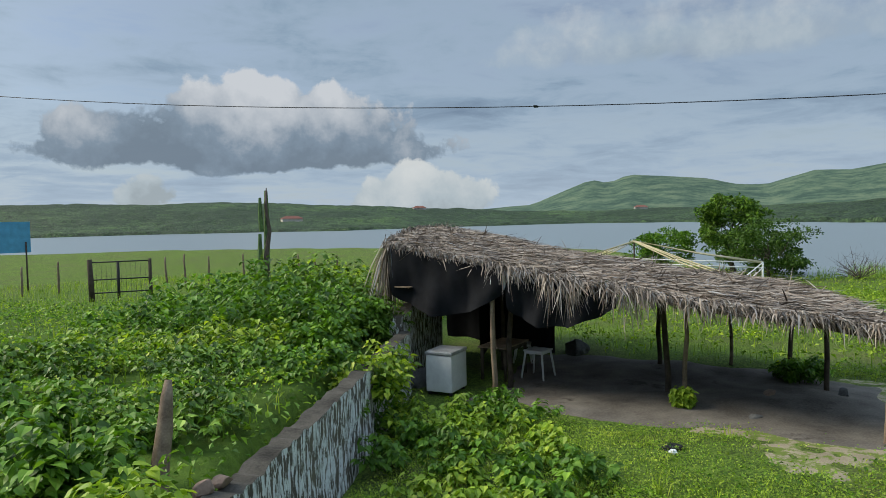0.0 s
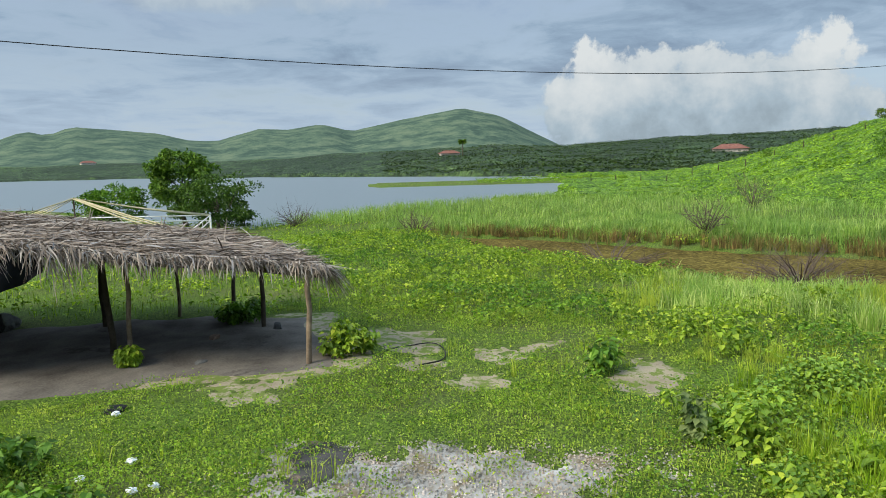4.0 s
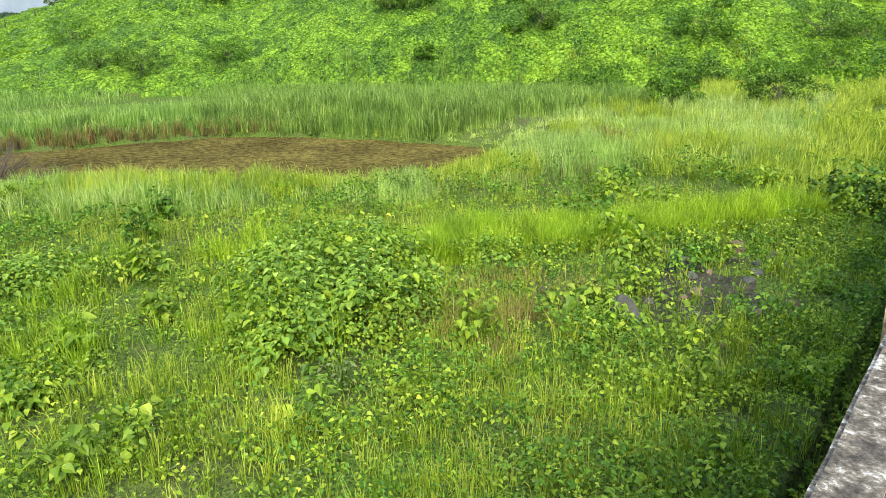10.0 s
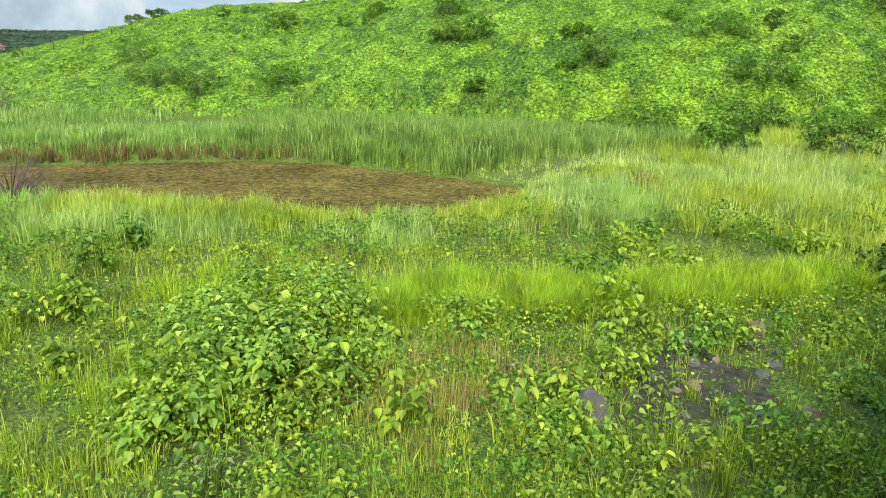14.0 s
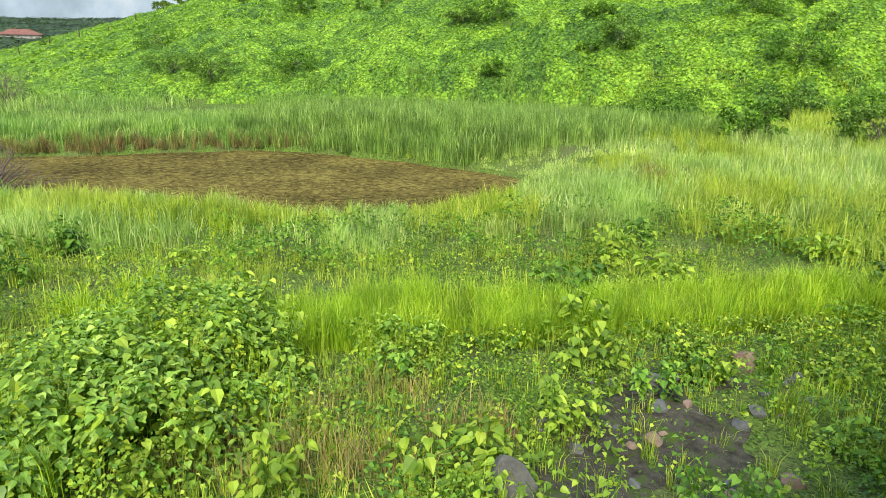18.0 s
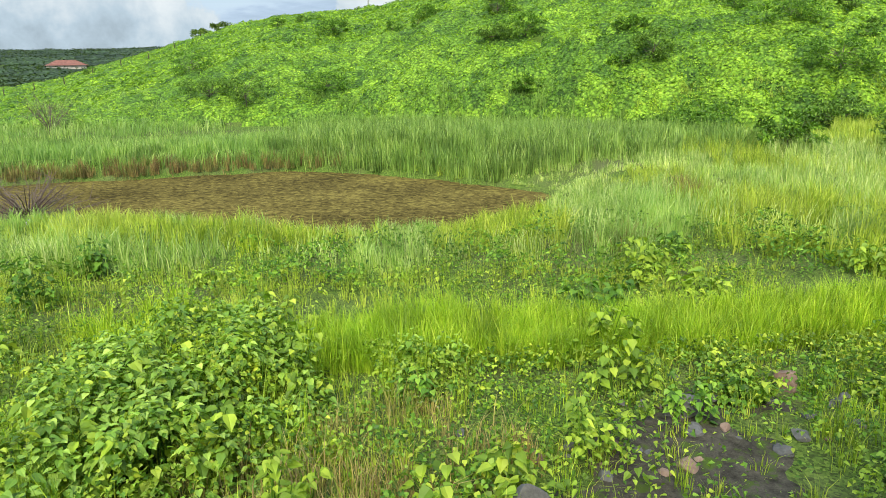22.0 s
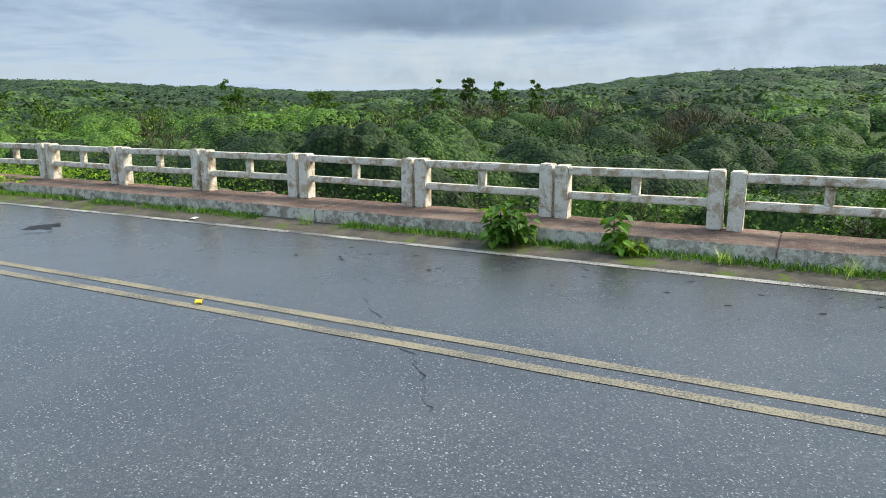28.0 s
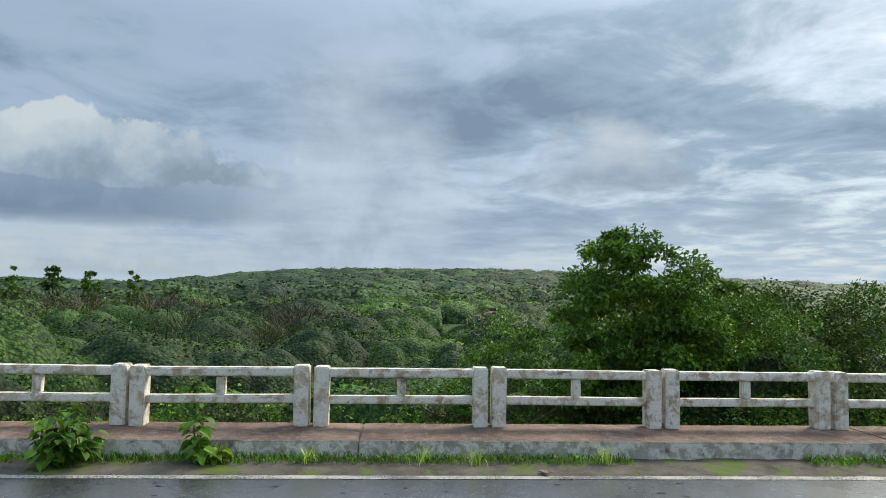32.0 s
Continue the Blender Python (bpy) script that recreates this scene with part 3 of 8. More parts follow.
M_TURF = leafy("short_turf", [(0.22, 0.34, 0.045), (0.28, 0.42, 0.055), (0.34, 0.47, 0.075), (0.42, 0.50, 0.11)], 0.7, 0.1, 0.3, 0.6, (0.28, 0.41, 0.06))
M_PEBBLE = leafy("gravel_stones", [(0.17, 0.17, 0.16), (0.40, 0.395, 0.38), (0.56, 0.555, 0.535), (0.26, 0.23, 0.19)], 0.9, 0.15, 0.0, 0.6)
M_MUD = mottled("dark_gutter_mud", (0.05, 0.044, 0.036), (0.16, 0.135, 0.105), 3.5, 40, 0.95, 0.15, 0.8, 0.02, (0.10, 0.13, 0.03), 2.5, 0.56)

# building helpers
rng = np.random.default_rng(7)


def arrays(name, verts, faces, mat, parent=None, smooth=False):
    """One mesh object from arrays of corners and of triangles or quads."""
    verts, faces = np.asarray(verts, np.float32), np.asarray(faces, np.int32)
    me = bpy.data.meshes.new(name)
    k = faces.shape[1]
    me.vertices.add(len(verts))
    me.vertices.foreach_set("co", verts.ravel())
    me.loops.add(faces.size)
    me.loops.foreach_set("vertex_index", faces.ravel())
    me.polygons.add(len(faces))
    me.polygons.foreach_set("loop_start", np.arange(0, faces.size, k, dtype=np.int32))
    me.polygons.foreach_set("use_smooth", np.full(len(faces), smooth))
    me.update(calc_edges=True)
    me.materials.append(mat)
    ob = new(name, me)
    if parent:
        ob.parent = parent
    return ob


def empty(name, m=None):
    ob = new(name)
    ob.empty_display_size = 0.1
    if m is not None:
        ob.matrix_world = m
    return ob


def part(name, bm, material, parent=None, label=""):
    me = bpy.data.meshes.new(name)
    bm.to_mesh(me)
    bm.free()
    me.materials.append(material)
    ob = new(name, me)
    if parent:
        ob.parent = parent
    if label:
        ob["label"] = label
    return ob


def add_box(bm, x0, x1, y0, y1, z0, z1, bevel=0.0):
    made = bmesh.ops.create_cube(bm, size=1.0)["verts"]
    bmesh.ops.scale(bm, vec=(x1 - x0, y1 - y0, z1 - z0), verts=made)
    bmesh.ops.translate(bm, vec=((x0 + x1) / 2, (y0 + y1) / 2, (z0 + z1) / 2), verts=made)
    if bevel:
        edges = list({e for v in made for e in v.link_edges})
        bmesh.ops.bevel(bm, geom=edges, offset=bevel, segments=2, profile=0.6, affect="EDGES")
    return made


def box(x0, x1, y0, y1, z0, z1, bevel=0.0):
    bm = bmesh.new()
    add_box(bm, x0, x1, y0, y1, z0, z1, bevel)
    return bm


def roughen(bm, amount, scale, seed=0.0):
    for v in bm.verts:
        v.co += noise.noise_vector(v.co * scale + Vector((seed, seed, seed))) * amount
    return bm


def tube(bm, points, radii, sides=7):
    """A tapered tube through points."""
    rings = []
    pts = [Vector(p) for p in points]
    for i, p in enumerate(pts):
        d = (pts[min(i + 1, len(pts) - 1)] - pts[max(i - 1, 0)]).normalized()
        a = d.orthogonal().normalized()
        b = d.cross(a)
        rings.append([bm.verts.new(p + (a * math.cos(2 * math.pi * k / sides) + b * math.sin(2 * math.pi * k / sides)) * radii[i]) for k in range(sides)])
    for r, s in zip(rings, rings[1:]):
        # align the rings so that the tube does not twist
        off = min(range(sides), key=lambda o: (r[0].co - s[o].co).length)
        for k in range(sides):
            bm.faces.new((r[k], r[(k + 1) % sides], s[(k + 1 + off) % sides], s[(k + off) % sides]))
    bm.faces.new(rings[0][::-1])
    bm.faces.new(rings[-1])
    return bm


def stick(points, radii, sides=7):
    bm = bmesh.new()
    tube(bm, points, radii, sides)
    for f in bm.faces:
        f.smooth = True
    return bm


def unit(v):
    return v / np.maximum(np.linalg.norm(v, axis=-1, keepdims=True), 1e-9)


def leaf_arrays(base, way, up, length, width, fold=0.25):
    """Leaves of two folded faces: from base along way, with their upper side towards up."""
    n = len(base)
    way = unit(way)
    side = unit(np.cross(way, up))
    nor = np.cross(side, way)
    L, W = np.reshape(length, (-1, 1)) * np.ones((n, 1)), np.reshape(width, (-1, 1)) * np.ones((n, 1))
    mid = base + way * L * 0.42
    v = np.stack([base, mid + side * W * 0.5 + nor * W * fold, base + way * L - nor * L * 0.12, mid - side * W * 0.5 + nor * W * fold], 1).reshape(-1, 3)
    i = np.arange(n)[:, None] * 4
    f = np.concatenate([i + [0, 1, 2], i + [0, 2, 3]], 1).reshape(-1, 3)
    return v, f


def blade_arrays(root, height, width, lean, r):
    """Grass blades: a strip of two bends that narrows to its tip."""
    n = len(root)
    a = r.uniform(0, 2 * np.pi, n)
    out = np.stack([np.cos(a), np.sin(a), 0 * a], 1)
    side = np.stack([-np.sin(a), np.cos(a), 0 * a], 1)
    h, w, l = (np.reshape(q, (-1, 1)) * np.ones((n, 1)) for q in (height, width, lean))
    p1 = root + out * l * h * 0.18 + [0, 0, 1] * h * 0.5
    p2 = root + out * l * h * 0.65 + [0, 0, 1] * h * (1 - 0.25 * l)
    v = np.stack([root - side * w / 2, root + side * w / 2, p1 - side * w * 0.42, p1 + side * w * 0.42, p2], 1).reshape(-1, 3)
    i = np.arange(n)[:, None] * 5
    f = np.concatenate([i + [0, 1, 3], i + [0, 3, 2], i + [2, 3, 4]], 1).reshape(-1, 3)
    return v, f


def smooth01(a, b, x):
    s = np.clip((x - a) / (b - a), 0, 1)
    return s * s * (3 - 2 * s)


def wave(x, y, scale, seed=0.0):
    """Smooth unevenness from a few crossed waves."""
    x, y = np.asarray(x) / scale + seed, np.asarray(y) / scale - 0.7 * seed
    return (np.sin(x * 1.3 + 1.7 * np.sin(y * 0.9)) + np.sin(y * 1.7 + 1.3 * np.sin(x * 0.8 + 2)) + 0.6 * np.sin(2.9 * x - 2.3 * y + seed) + 0.4 * np.sin(4.7 * y + 3.9 * x)) / 3.0


# the lie of the land
WATER = -2.6
ROAD_Z = -0.22
DECK_END, DECK_START = 27.6, -7.0
ROAD_MID = 4.95


def road_mid(y):
    """The road's middle and height along the way: it bends to the left and climbs past the bridge."""
    y = np.asarray(y, float)
    far = np.maximum(y - 34.0, 0)
    near = np.minimum(far, 70.0)
    bend = np.clip(y - 5.0, 0, 29.0) ** 2 / 550.0 + 0.105 * far + near**2 / 400.0 + (far - near) * 0.35
    return ROAD_MID - bend, ROAD_Z + 0.0009 * near**2 + 0.05 * (far - near)


# the pond lies along a slanting axis: places along it, and its near and far shore beside it
POND_S = [-19, -16, -13.5, -7, -2, 2.5, 5, 7.5, 10, 12, 14, 16.6, 18]
POND_NEAR = [1.6, -0.8, -2.4, -4.6, -5.3, -5.6, -5.2, -5.6, -6.8, -7.6, -7.2, -5.0, -2.6]
POND_FAR = [2.0, 3.0, 3.8, 3.9, 4.4, 4.9, 5.4, 5.9, 5.6, 4.4, 2.7, 0.6, -1.2]


def pond_axes(x, y):
    return (x + 27) * 0.58 + (y - 5) * 0.81, -(x + 27) * 0.81 + (y - 5) * 0.58


def pond_in(x, y):
    """Under 1 inside the pond; grows with the cube of the distance outside it."""
    s, n = pond_axes(x, y)
    n0, n1 = np.interp(s, POND_S, POND_NEAR), np.interp(s, POND_S, POND_FAR)
    side = np.abs(n - (n0 + n1) / 2) - (n1 - n0) / 2
    end = np.maximum(np.abs(s + 0.5) - 18.5, 0)
    d = np.where(end > 0, np.hypot(end, np.maximum(side, 0)), side) + 0.3 * wave(x, y, 0.9, 3.0)
    return np.maximum(1 + d / 6.0, 0.3) ** 3


AZ_N = [-205, -180, -165, -150, -131, -123, -117, -110, -104, -97, -92, -88, 200]
NEAR_SHORE = [150, 150, 145, 125, 100, 66, 54, 62, 70, 76, 84, 260, 9999]
FAR_SHORE = [450, 450, 480, 420, 600, 520, 420, 330, 265, 230, 190, 172, 170]
AZ_HILL = [-95, -90, -85.6, -80.5, -77, -74, -70, -67.5, -61.8, -55.5, -51.3, -48.3, -44.5, -37, -21, -15.9, -13.5, -9.5, -5]
HILL_FOOT = [90, 78, 70, 64, 62, 61, 59, 57, 55, 53, 51.5, 50, 48.5, 46, 43, 45, 45.5, 47.5, 50]
HILL_EL = [-2.0, -1.7, -1.4, -0.9, -0.4, 0.35, 1.35, 2.0, 3.3, 3.6, 4.3, 5.1, 5.7, 5.85, 5.6, 5.0, 4.1, 2.5, 0.4]
HILL_TOP = [150, 190, 210, 205, 195, 180, 162, 148, 130, 120, 114, 110, 104, 92, 85, 84, 84, 86, 90]
AZ_FAR = [-205, -174, -159, -145, -136, -121, -110, -102, -95, -89, -84, -78, -60, -30, 0, 25, 40, 52, 70, 81, 87, 100, 108, 123, 155]
FAR_EL = [1.6, 1.6, 1.8, 1.05, 0.6, 0.5, 0.6, 0.9, 1.15, 1.0, 1.25, 1.5, 1.6, 1.5, 1.2, 1.0, 0.7, 0.05, 0.05, 1.0, 1.15, 1.4, 1.1, 0.8, 1.2]
FAR_TOP = [900, 900, 900, 850, 850, 800, 650, 520, 520, 600, 600, 600, 600, 600, 600, 600, 600, 700, 520, 460, 460, 480, 600, 800, 900]
AZ_MT = [-205, -152, -146, -138, -134, -129.3, -127.9, -126.4, -120.5, -118.5, -116.5, -113.2, -111, -108.4, -106, -102, -97, -94, -91, -89, -86, -80, 155]
MT_EL = [0, 0, 1.0, 0.95, 1.2, 3.05, 2.7, 3.3, 2.8, 2.3, 2.2, 3.1, 3.0, 3.4, 2.85, 3.6, 4.35, 3.7, 2.2, 1.2, 0.9, 0, 0]


def ground_z(x, y):
    x, y = np.asarray(x, float), np.asarray(y, float)
    r, az = np.hypot(x, y), np.degrees(np.arctan2(x, y))
    az = np.where(az > 155, az - 360, az)
    left = x < ROAD_MID
    z = np.where(left, -1.72, -1.6) + 0.14 * wave(x, y, 3.1) + 0.05 * wave(x, y, 0.9, 5)
    # the west side: down to the pond's edge, low ground behind it
    fall = smooth01(3.2, 1.0, pond_in(x, y))
    low = smooth01(30, 42, r) * (az < -20) * (az > -135)
    z = np.where(left, z + (-2.45 - z) * np.maximum(fall * 1.0, low * 0.9), z)
    z = np.where(left & (pond_in(x, y) < 1), np.minimum(z, -2.62 - 0.5 * smooth01(1, 0.6, pond_in(x, y))), z)
    # the bank behind the limewashed wall
    side = (x + 4.9) * 0.721 - (y + 11.9) * 0.693
    bank = smooth01(0.15, 0.55, side) * smooth01(60, 15, r) * (y < -4) * left
    z = z + bank * (-0.62 - 0.25 * smooth01(12, 35, r) - z + 0.18 * wave(x, y, 2.3, 2))
    z = np.where(left & (az < -120), z + smooth01(38, 70, r) * (-2.35 - z), z)
    # embankments of the road and the ground below the bridge
    mid, rz = road_mid(np.clip(y, -400, 160))
    off = np.abs(x - mid)
    emb = smooth01(9.5, 5.4, off) * ((y > DECK_END) | (y < DECK_START)) * (y < 170)
    z = z + emb * (rz - 0.30 - z)
    # the stream bed under and east of the bridge
    bed = smooth01(9, 2, np.abs(y - 6 + 0.15 * (x - 10))) * (x > -1.2) * smooth01(60, 20, x)
    z = np.where(~left, z + bed * (-2.3 - z) * 0.8, z)
    z = np.where((x > -0.6) & (x < 10.4) & (y > DECK_START + 0.5) & (y < DECK_END - 0.5), np.minimum(z, -2.0), z)
    # the green hill north of the pond
    foot, top = np.interp(az, AZ_HILL, HILL_FOOT), np.interp(az, AZ_HILL, HILL_TOP)
    crest = 1.65 + top * np.tan(np.radians(np.interp(az, AZ_HILL, HILL_EL, left=-9, right=-9)))
    s = np.clip((r - foot) / (top - foot), 0, 1)
    rise = np.sin(np.clip(s, 0, 1) ** 0.72 * np.pi / 2)
    hill = z + (crest - z) * rise + (0.40 * wave(x, y, 4.5, 1) + 0.22 * wave(x, y, 1.6, 6)) * smooth01(0, 0.1, s)
    hill = hill - smooth01(1.0, 2.2, r / top) * 0.5 * (hill + 2)
    z = np.where((az > -95) & (az < -5) & (crest > -2) & (r > foot), np.maximum(z, hill), z)
    # the lake
    a = az + 2.0 * wave(x, y, 18.0, 1)
    near, far = np.interp(a, AZ_N, NEAR_SHORE), np.interp(a, AZ_N, FAR_SHORE)
    lake = smooth01(near - 5, near + 6, r) * smooth01(far + 15, far - 15, r)
    spit = smooth01(-107, -103, a) * smooth01(132, 142, r) * smooth01(178, 168, r)
    lake = lake * (1 - spit)
    z = np.where((az < -85), z + lake * (-4.2 - z), z)
    z = np.where((az < -85) & (r > 100) & (r < far) & (spit > 0.5), -2.4, z)
    # far land and mountains
    ft = np.interp(az, AZ_FAR, FAR_TOP)
    start = np.where(az > -5, 60, far)
    fz = np.maximum(1.65 + ft * np.tan(np.radians(np.interp(az, AZ_FAR, FAR_EL))), -1.0)
    s = smooth01(start, ft, r)
    ridge = -2.2 + (fz + 2.2) * s + s * wave(x, y, 60, 4) * 2.2
    z = np.where(r > start, np.maximum(np.where(far < 9000, -2.3, z), ridge), z)
    mt = 2600 * np.tan(np.radians(np.interp(az, AZ_MT, MT_EL)))
    m = smooth01(1250, 2600, r) ** 0.9 * (1 - 0.5 * smooth01(2650, 4400, r))
    z = np.where(r > 1200, np.maximum(z * (1 - smooth01(1200, 1800, r)) , mt * m + (2.5 * wave(x, y, 300, 2) * m - 26 * np.abs(wave(az, r * 0.0006, 1.6, 3)) * m * (1.04 - m)) * (mt > 20)), z)
    return z


def build_ground():
    rings = np.concatenate([[0.5], np.geomspace(1.0, 70, 150), np.geomspace(71.5, 4600, 90)])
    ang = np.radians(np.arange(0, 360, 0.75))
    rr, aa = np.meshgrid(rings, ang, indexing="ij")
    x, y = rr * np.sin(aa), rr * np.cos(aa)
    z = ground_z(x, y)
    v = np.stack([x, y, z], -1).reshape(-1, 3)
    n = len(ang)
    i, j = np.meshgrid(np.arange(len(rings) - 1), np.arange(n), indexing="ij")
    q = np.stack([i * n + j, (i + 1) * n + j, (i + 1) * n + (j + 1) % n, i * n + (j + 1) % n], -1).reshape(-1, 4)[:, ::-1]
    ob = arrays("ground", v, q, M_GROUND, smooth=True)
    tagged(ob, "uneven green land with soil, turf and far hills", "ground", kind="structure")
    return ob


build_ground()


def sheet(name, xs, ys, zf, mat, label, category, kind="structure"):
    x, y = np.meshgrid(xs, ys, indexing="ij")
    v = np.stack([x, y, zf(x, y)], -1).reshape(-1, 3)
    n = len(ys)
    i, j = np.meshgrid(np.arange(len(xs) - 1), np.arange(n - 1), indexing="ij")
    q = np.stack([i * n + j, (i + 1) * n + j, (i + 1) * n + j + 1, i * n + j + 1], -1).reshape(-1, 4)
    return tagged(arrays(name, v, q, mat), label, category, kind=kind)


lake = sheet("water", np.linspace(-900, -40, 3), np.linspace(-700, 260, 3), lambda x, y: 0 * x + WATER, M_WATER, "calm grey-blue lake reflecting the clouded sky", "lake")
sheet("water", np.linspace(-40, 160, 3), np.linspace(-700, -60, 3), lambda x, y: 0 * x + WATER, M_WATER, "calm grey-blue arm of the lake reflecting the sky", "lake")
pond = sheet("water", np.linspace(-44, -10, 3), np.linspace(-16, 26, 3), lambda x, y: 0 * x + WATER - 0.012, M_SCUM, "shallow pond covered with brown floating weed", "pond")

# road: a strip along the middle line, with its painted lines 4 mm above


def strip(name, o0, o1, y0, y1, dz, mat, label, category, step=1.5, edge=0.0):
    ys = np.arange(y0, y1 + 0.01, step)
    mid, z = road_mid(ys)
    d = np.gradient(mid, ys)
    nx, ny = 1 / np.sqrt(1 + d * d), -d / np.sqrt(1 + d * d)
    jit = lambda k: edge * wave(ys, ys * 0.3, 0.35, k)  # noqa: E731
    a = np.stack([mid + nx * (o0 + jit(1)), ys + ny * o0, z + dz], 1)
    b = np.stack([mid + nx * (o1 + jit(2)), ys + ny * o1, z + dz], 1)
    v = np.stack([a, b], 1).reshape(-1, 3)
    i = np.arange(len(ys) - 1) * 2
    q = np.stack([i, i + 1, i + 3, i + 2], 1)
    return tagged(arrays(name, v, q, mat), label, category, kind="structure")


strip("road", -3.55, 3.75, -60, 165, 0.0, M_ASPHALT, "grey worn asphalt road with pale stones", "road")
strip("road_edge_line", -3.12, -2.97, -60, 160, 0.004, M_WHITE_LINE, "worn white edge line on the asphalt", "road marking", 0.5, 0.006)
strip("road_edge_line", 3.28, 3.40, -60, 160, 0.004, M_WHITE_LINE, "thin worn white edge line on the asphalt", "road marking", 0.5, 0.006)
strip("road_centre_line", 0.20, 0.31, -60, 160, 0.004, M_YELLOW_LINE, "faded yellow centre line on the asphalt", "road marking", 0.5, 0.006)
strip("road_centre_line", 0.46, 0.57, -60, 160, 0.004, M_YELLOW_LINE, "faded yellow centre line on the asphalt", "road marking", 0.5, 0.006)

# bridge
WALK0, WALK1 = 0.20, 0.945
FWALK0, FWALK1 = 8.92, 9.64


def silt(name, kerb, offset, y0, y1, label, mat):
    """Silt between a kerb and the road's edge line."""
    ts, ys = np.linspace(0, 1, 26), np.arange(y0, y1, 0.06)
    t, y = np.meshgrid(ts, ys, indexing="ij")
    edge = road_mid(y)[0] + offset
    x = kerb + (edge - kerb) * t
    d = t + 0.05 * wave(x, y, 1.4, 2) + 0.015 * wave(x, y, 0.19, 5)
    z = ROAD_Z + 0.006 + 0.045 * smooth01(0.95, 0.1, d) * (0.8 + 0.35 * wave(x, y, 0.4)) + 0.010 * wave(x, y, 0.12, 3) - 0.02 * smooth01(0.80, 1.02, d)
    v = np.stack([x, y, z], -1).reshape(-1, 3)
    n = len(ys)
    i, j = np.meshgrid(np.arange(len(ts) - 1), np.arange(n - 1), indexing="ij")
    q = np.stack([i * n + j, (i + 1) * n + j, (i + 1) * n + j + 1, i * n + j + 1], -1).reshape(-1, 4)
    return tagged(arrays(name, v, q if edge[0, 0] > kerb else q[:, ::-1], mat, smooth=True), label, "silt", kind="structure")


silt("gutter_silt", WALK1 - 0.02, -3.22, -9, 40, "dried silt in the gutter beside the walkway", M_GRIT)
silt("gutter_silt", FWALK0 + 0.02, 3.36, -14, 40, "dark cracked silt in the gutter under the far kerb", M_MUD)


def build_deck():
    deck = empty("bridge_deck")
    tagged(deck, "concrete bridge deck carrying road and two walkways", "bridge", kind="structure")
    bm = box(-0.12, 9.98, DECK_START, DECK_END, -0.75, ROAD_Z - 0.03)
    part("deck_slab", bm, M_PIER, deck)
    for x0, x1, rail0, rail1, first in ((WALK0, WALK1, -0.06, 0.20, 4.27), (FWALK0, FWALK1, 9.64, 9.92, 7.0)):
        y = first - 6.0 * 3
        while y < DECK_END - 0.5:
            a, b = max(y, DECK_START), min(y + (5.94 if x0 < 5 else 5.996), DECK_END)
            if b > a:
                bm = box(min(x0, rail0), max(x1, rail1), a, b, ROAD_Z - 0.05, 0.0)
                cuts = [e for e in bm.edges if abs(e.verts[0].co.y - e.verts[1].co.y) > 1]
                bmesh.ops.subdivide_edges(bm, edges=cuts, cuts=40, use_grid_fill=True)
                bmesh.ops.bevel(bm, geom=[e for e in bm.edges if len(e.link_faces) == 2 and e.calc_face_angle(0) > 1], offset=0.014, segments=2, affect="EDGES")
                for v in bm.verts:
                    if v.co.z > -0.06:
                        v.co += noise.noise_vector(v.co * 4.0) * 0.007
                for f in bm.faces:
                    f.smooth = False
                slab = part("walkway_slab", bm, M_WALK, deck)
                slab.data.materials.append(M_KERB)
                for f in slab.data.polygons:
                    if abs(f.normal.x) > 0.6:
                        f.material_index = 1
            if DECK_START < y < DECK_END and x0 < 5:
                # near-black block in the open joint, painting in the gap's shade
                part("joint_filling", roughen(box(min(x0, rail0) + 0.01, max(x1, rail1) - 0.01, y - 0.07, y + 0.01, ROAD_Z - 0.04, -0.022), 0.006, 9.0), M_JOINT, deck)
            y += 6.0
    # a pier under the deck and its cutwater, showing beyond the railing
    part("pier", roughen(box(-0.10, 10.0, 9.7, 10.3, -2.6, -0.76, 0.05), 0.02, 2.0), M_PIER, deck)
    part("pier_head", roughen(box(-0.37, -0.125, 9.75, 10.25, -1.1, -0.40, 0.04), 0.015, 3.0), M_KERB, deck)
    return deck


build_deck()


def rail_unit():
    """One precast panel of the railing: two end posts, two rails and a short baluster."""
    u = empty("railing_panel")
    tagged(u, "weathered white-painted concrete railing panel with two rails", "railing", "bridge railing panels")
    half = 2.1 / 2 - 0.026

    def piece(name, *b, bev=0.014, seed=0.0):
        bm = box(*b)
        longest = max(range(3), key=lambda k: b[2 * k + 1] - b[2 * k])
        cuts = [e for e in bm.edges if abs(e.verts[0].co[longest] - e.verts[1].co[longest]) > 0.1]
        bmesh.ops.subdivide_edges(bm, edges=cuts, cuts=10 if b[3] - b[2] > 1 else 5, use_grid_fill=True)
        bmesh.ops.bevel(bm, geom=[e for e in bm.edges if len(e.link_faces) == 2 and e.calc_face_angle(0) > 1], offset=bev, segments=2, affect="EDGES")
        roughen(bm, 0.0035, 14.0, seed)
        return part(name, bm, M_RAIL, u)

    w = 0.172
    piece("end_post", -0.105, 0.105, -half, -half + w, -0.004, 0.70, seed=1)
    piece("end_post", -0.105, 0.105, half - w, half, -0.004, 0.695, seed=2)
    piece("top_rail", -0.075, 0.075, -half + w - 0.004, half - w + 0.004, 0.575, 0.675, seed=3)
    piece("bottom_rail", -0.06, 0.06, -half + w - 0.004, half - w + 0.004, 0.262, 0.355, seed=4)
    piece("baluster", -0.052, 0.052, -0.052, 0.052, 0.353, 0.577, seed=5)
    return u


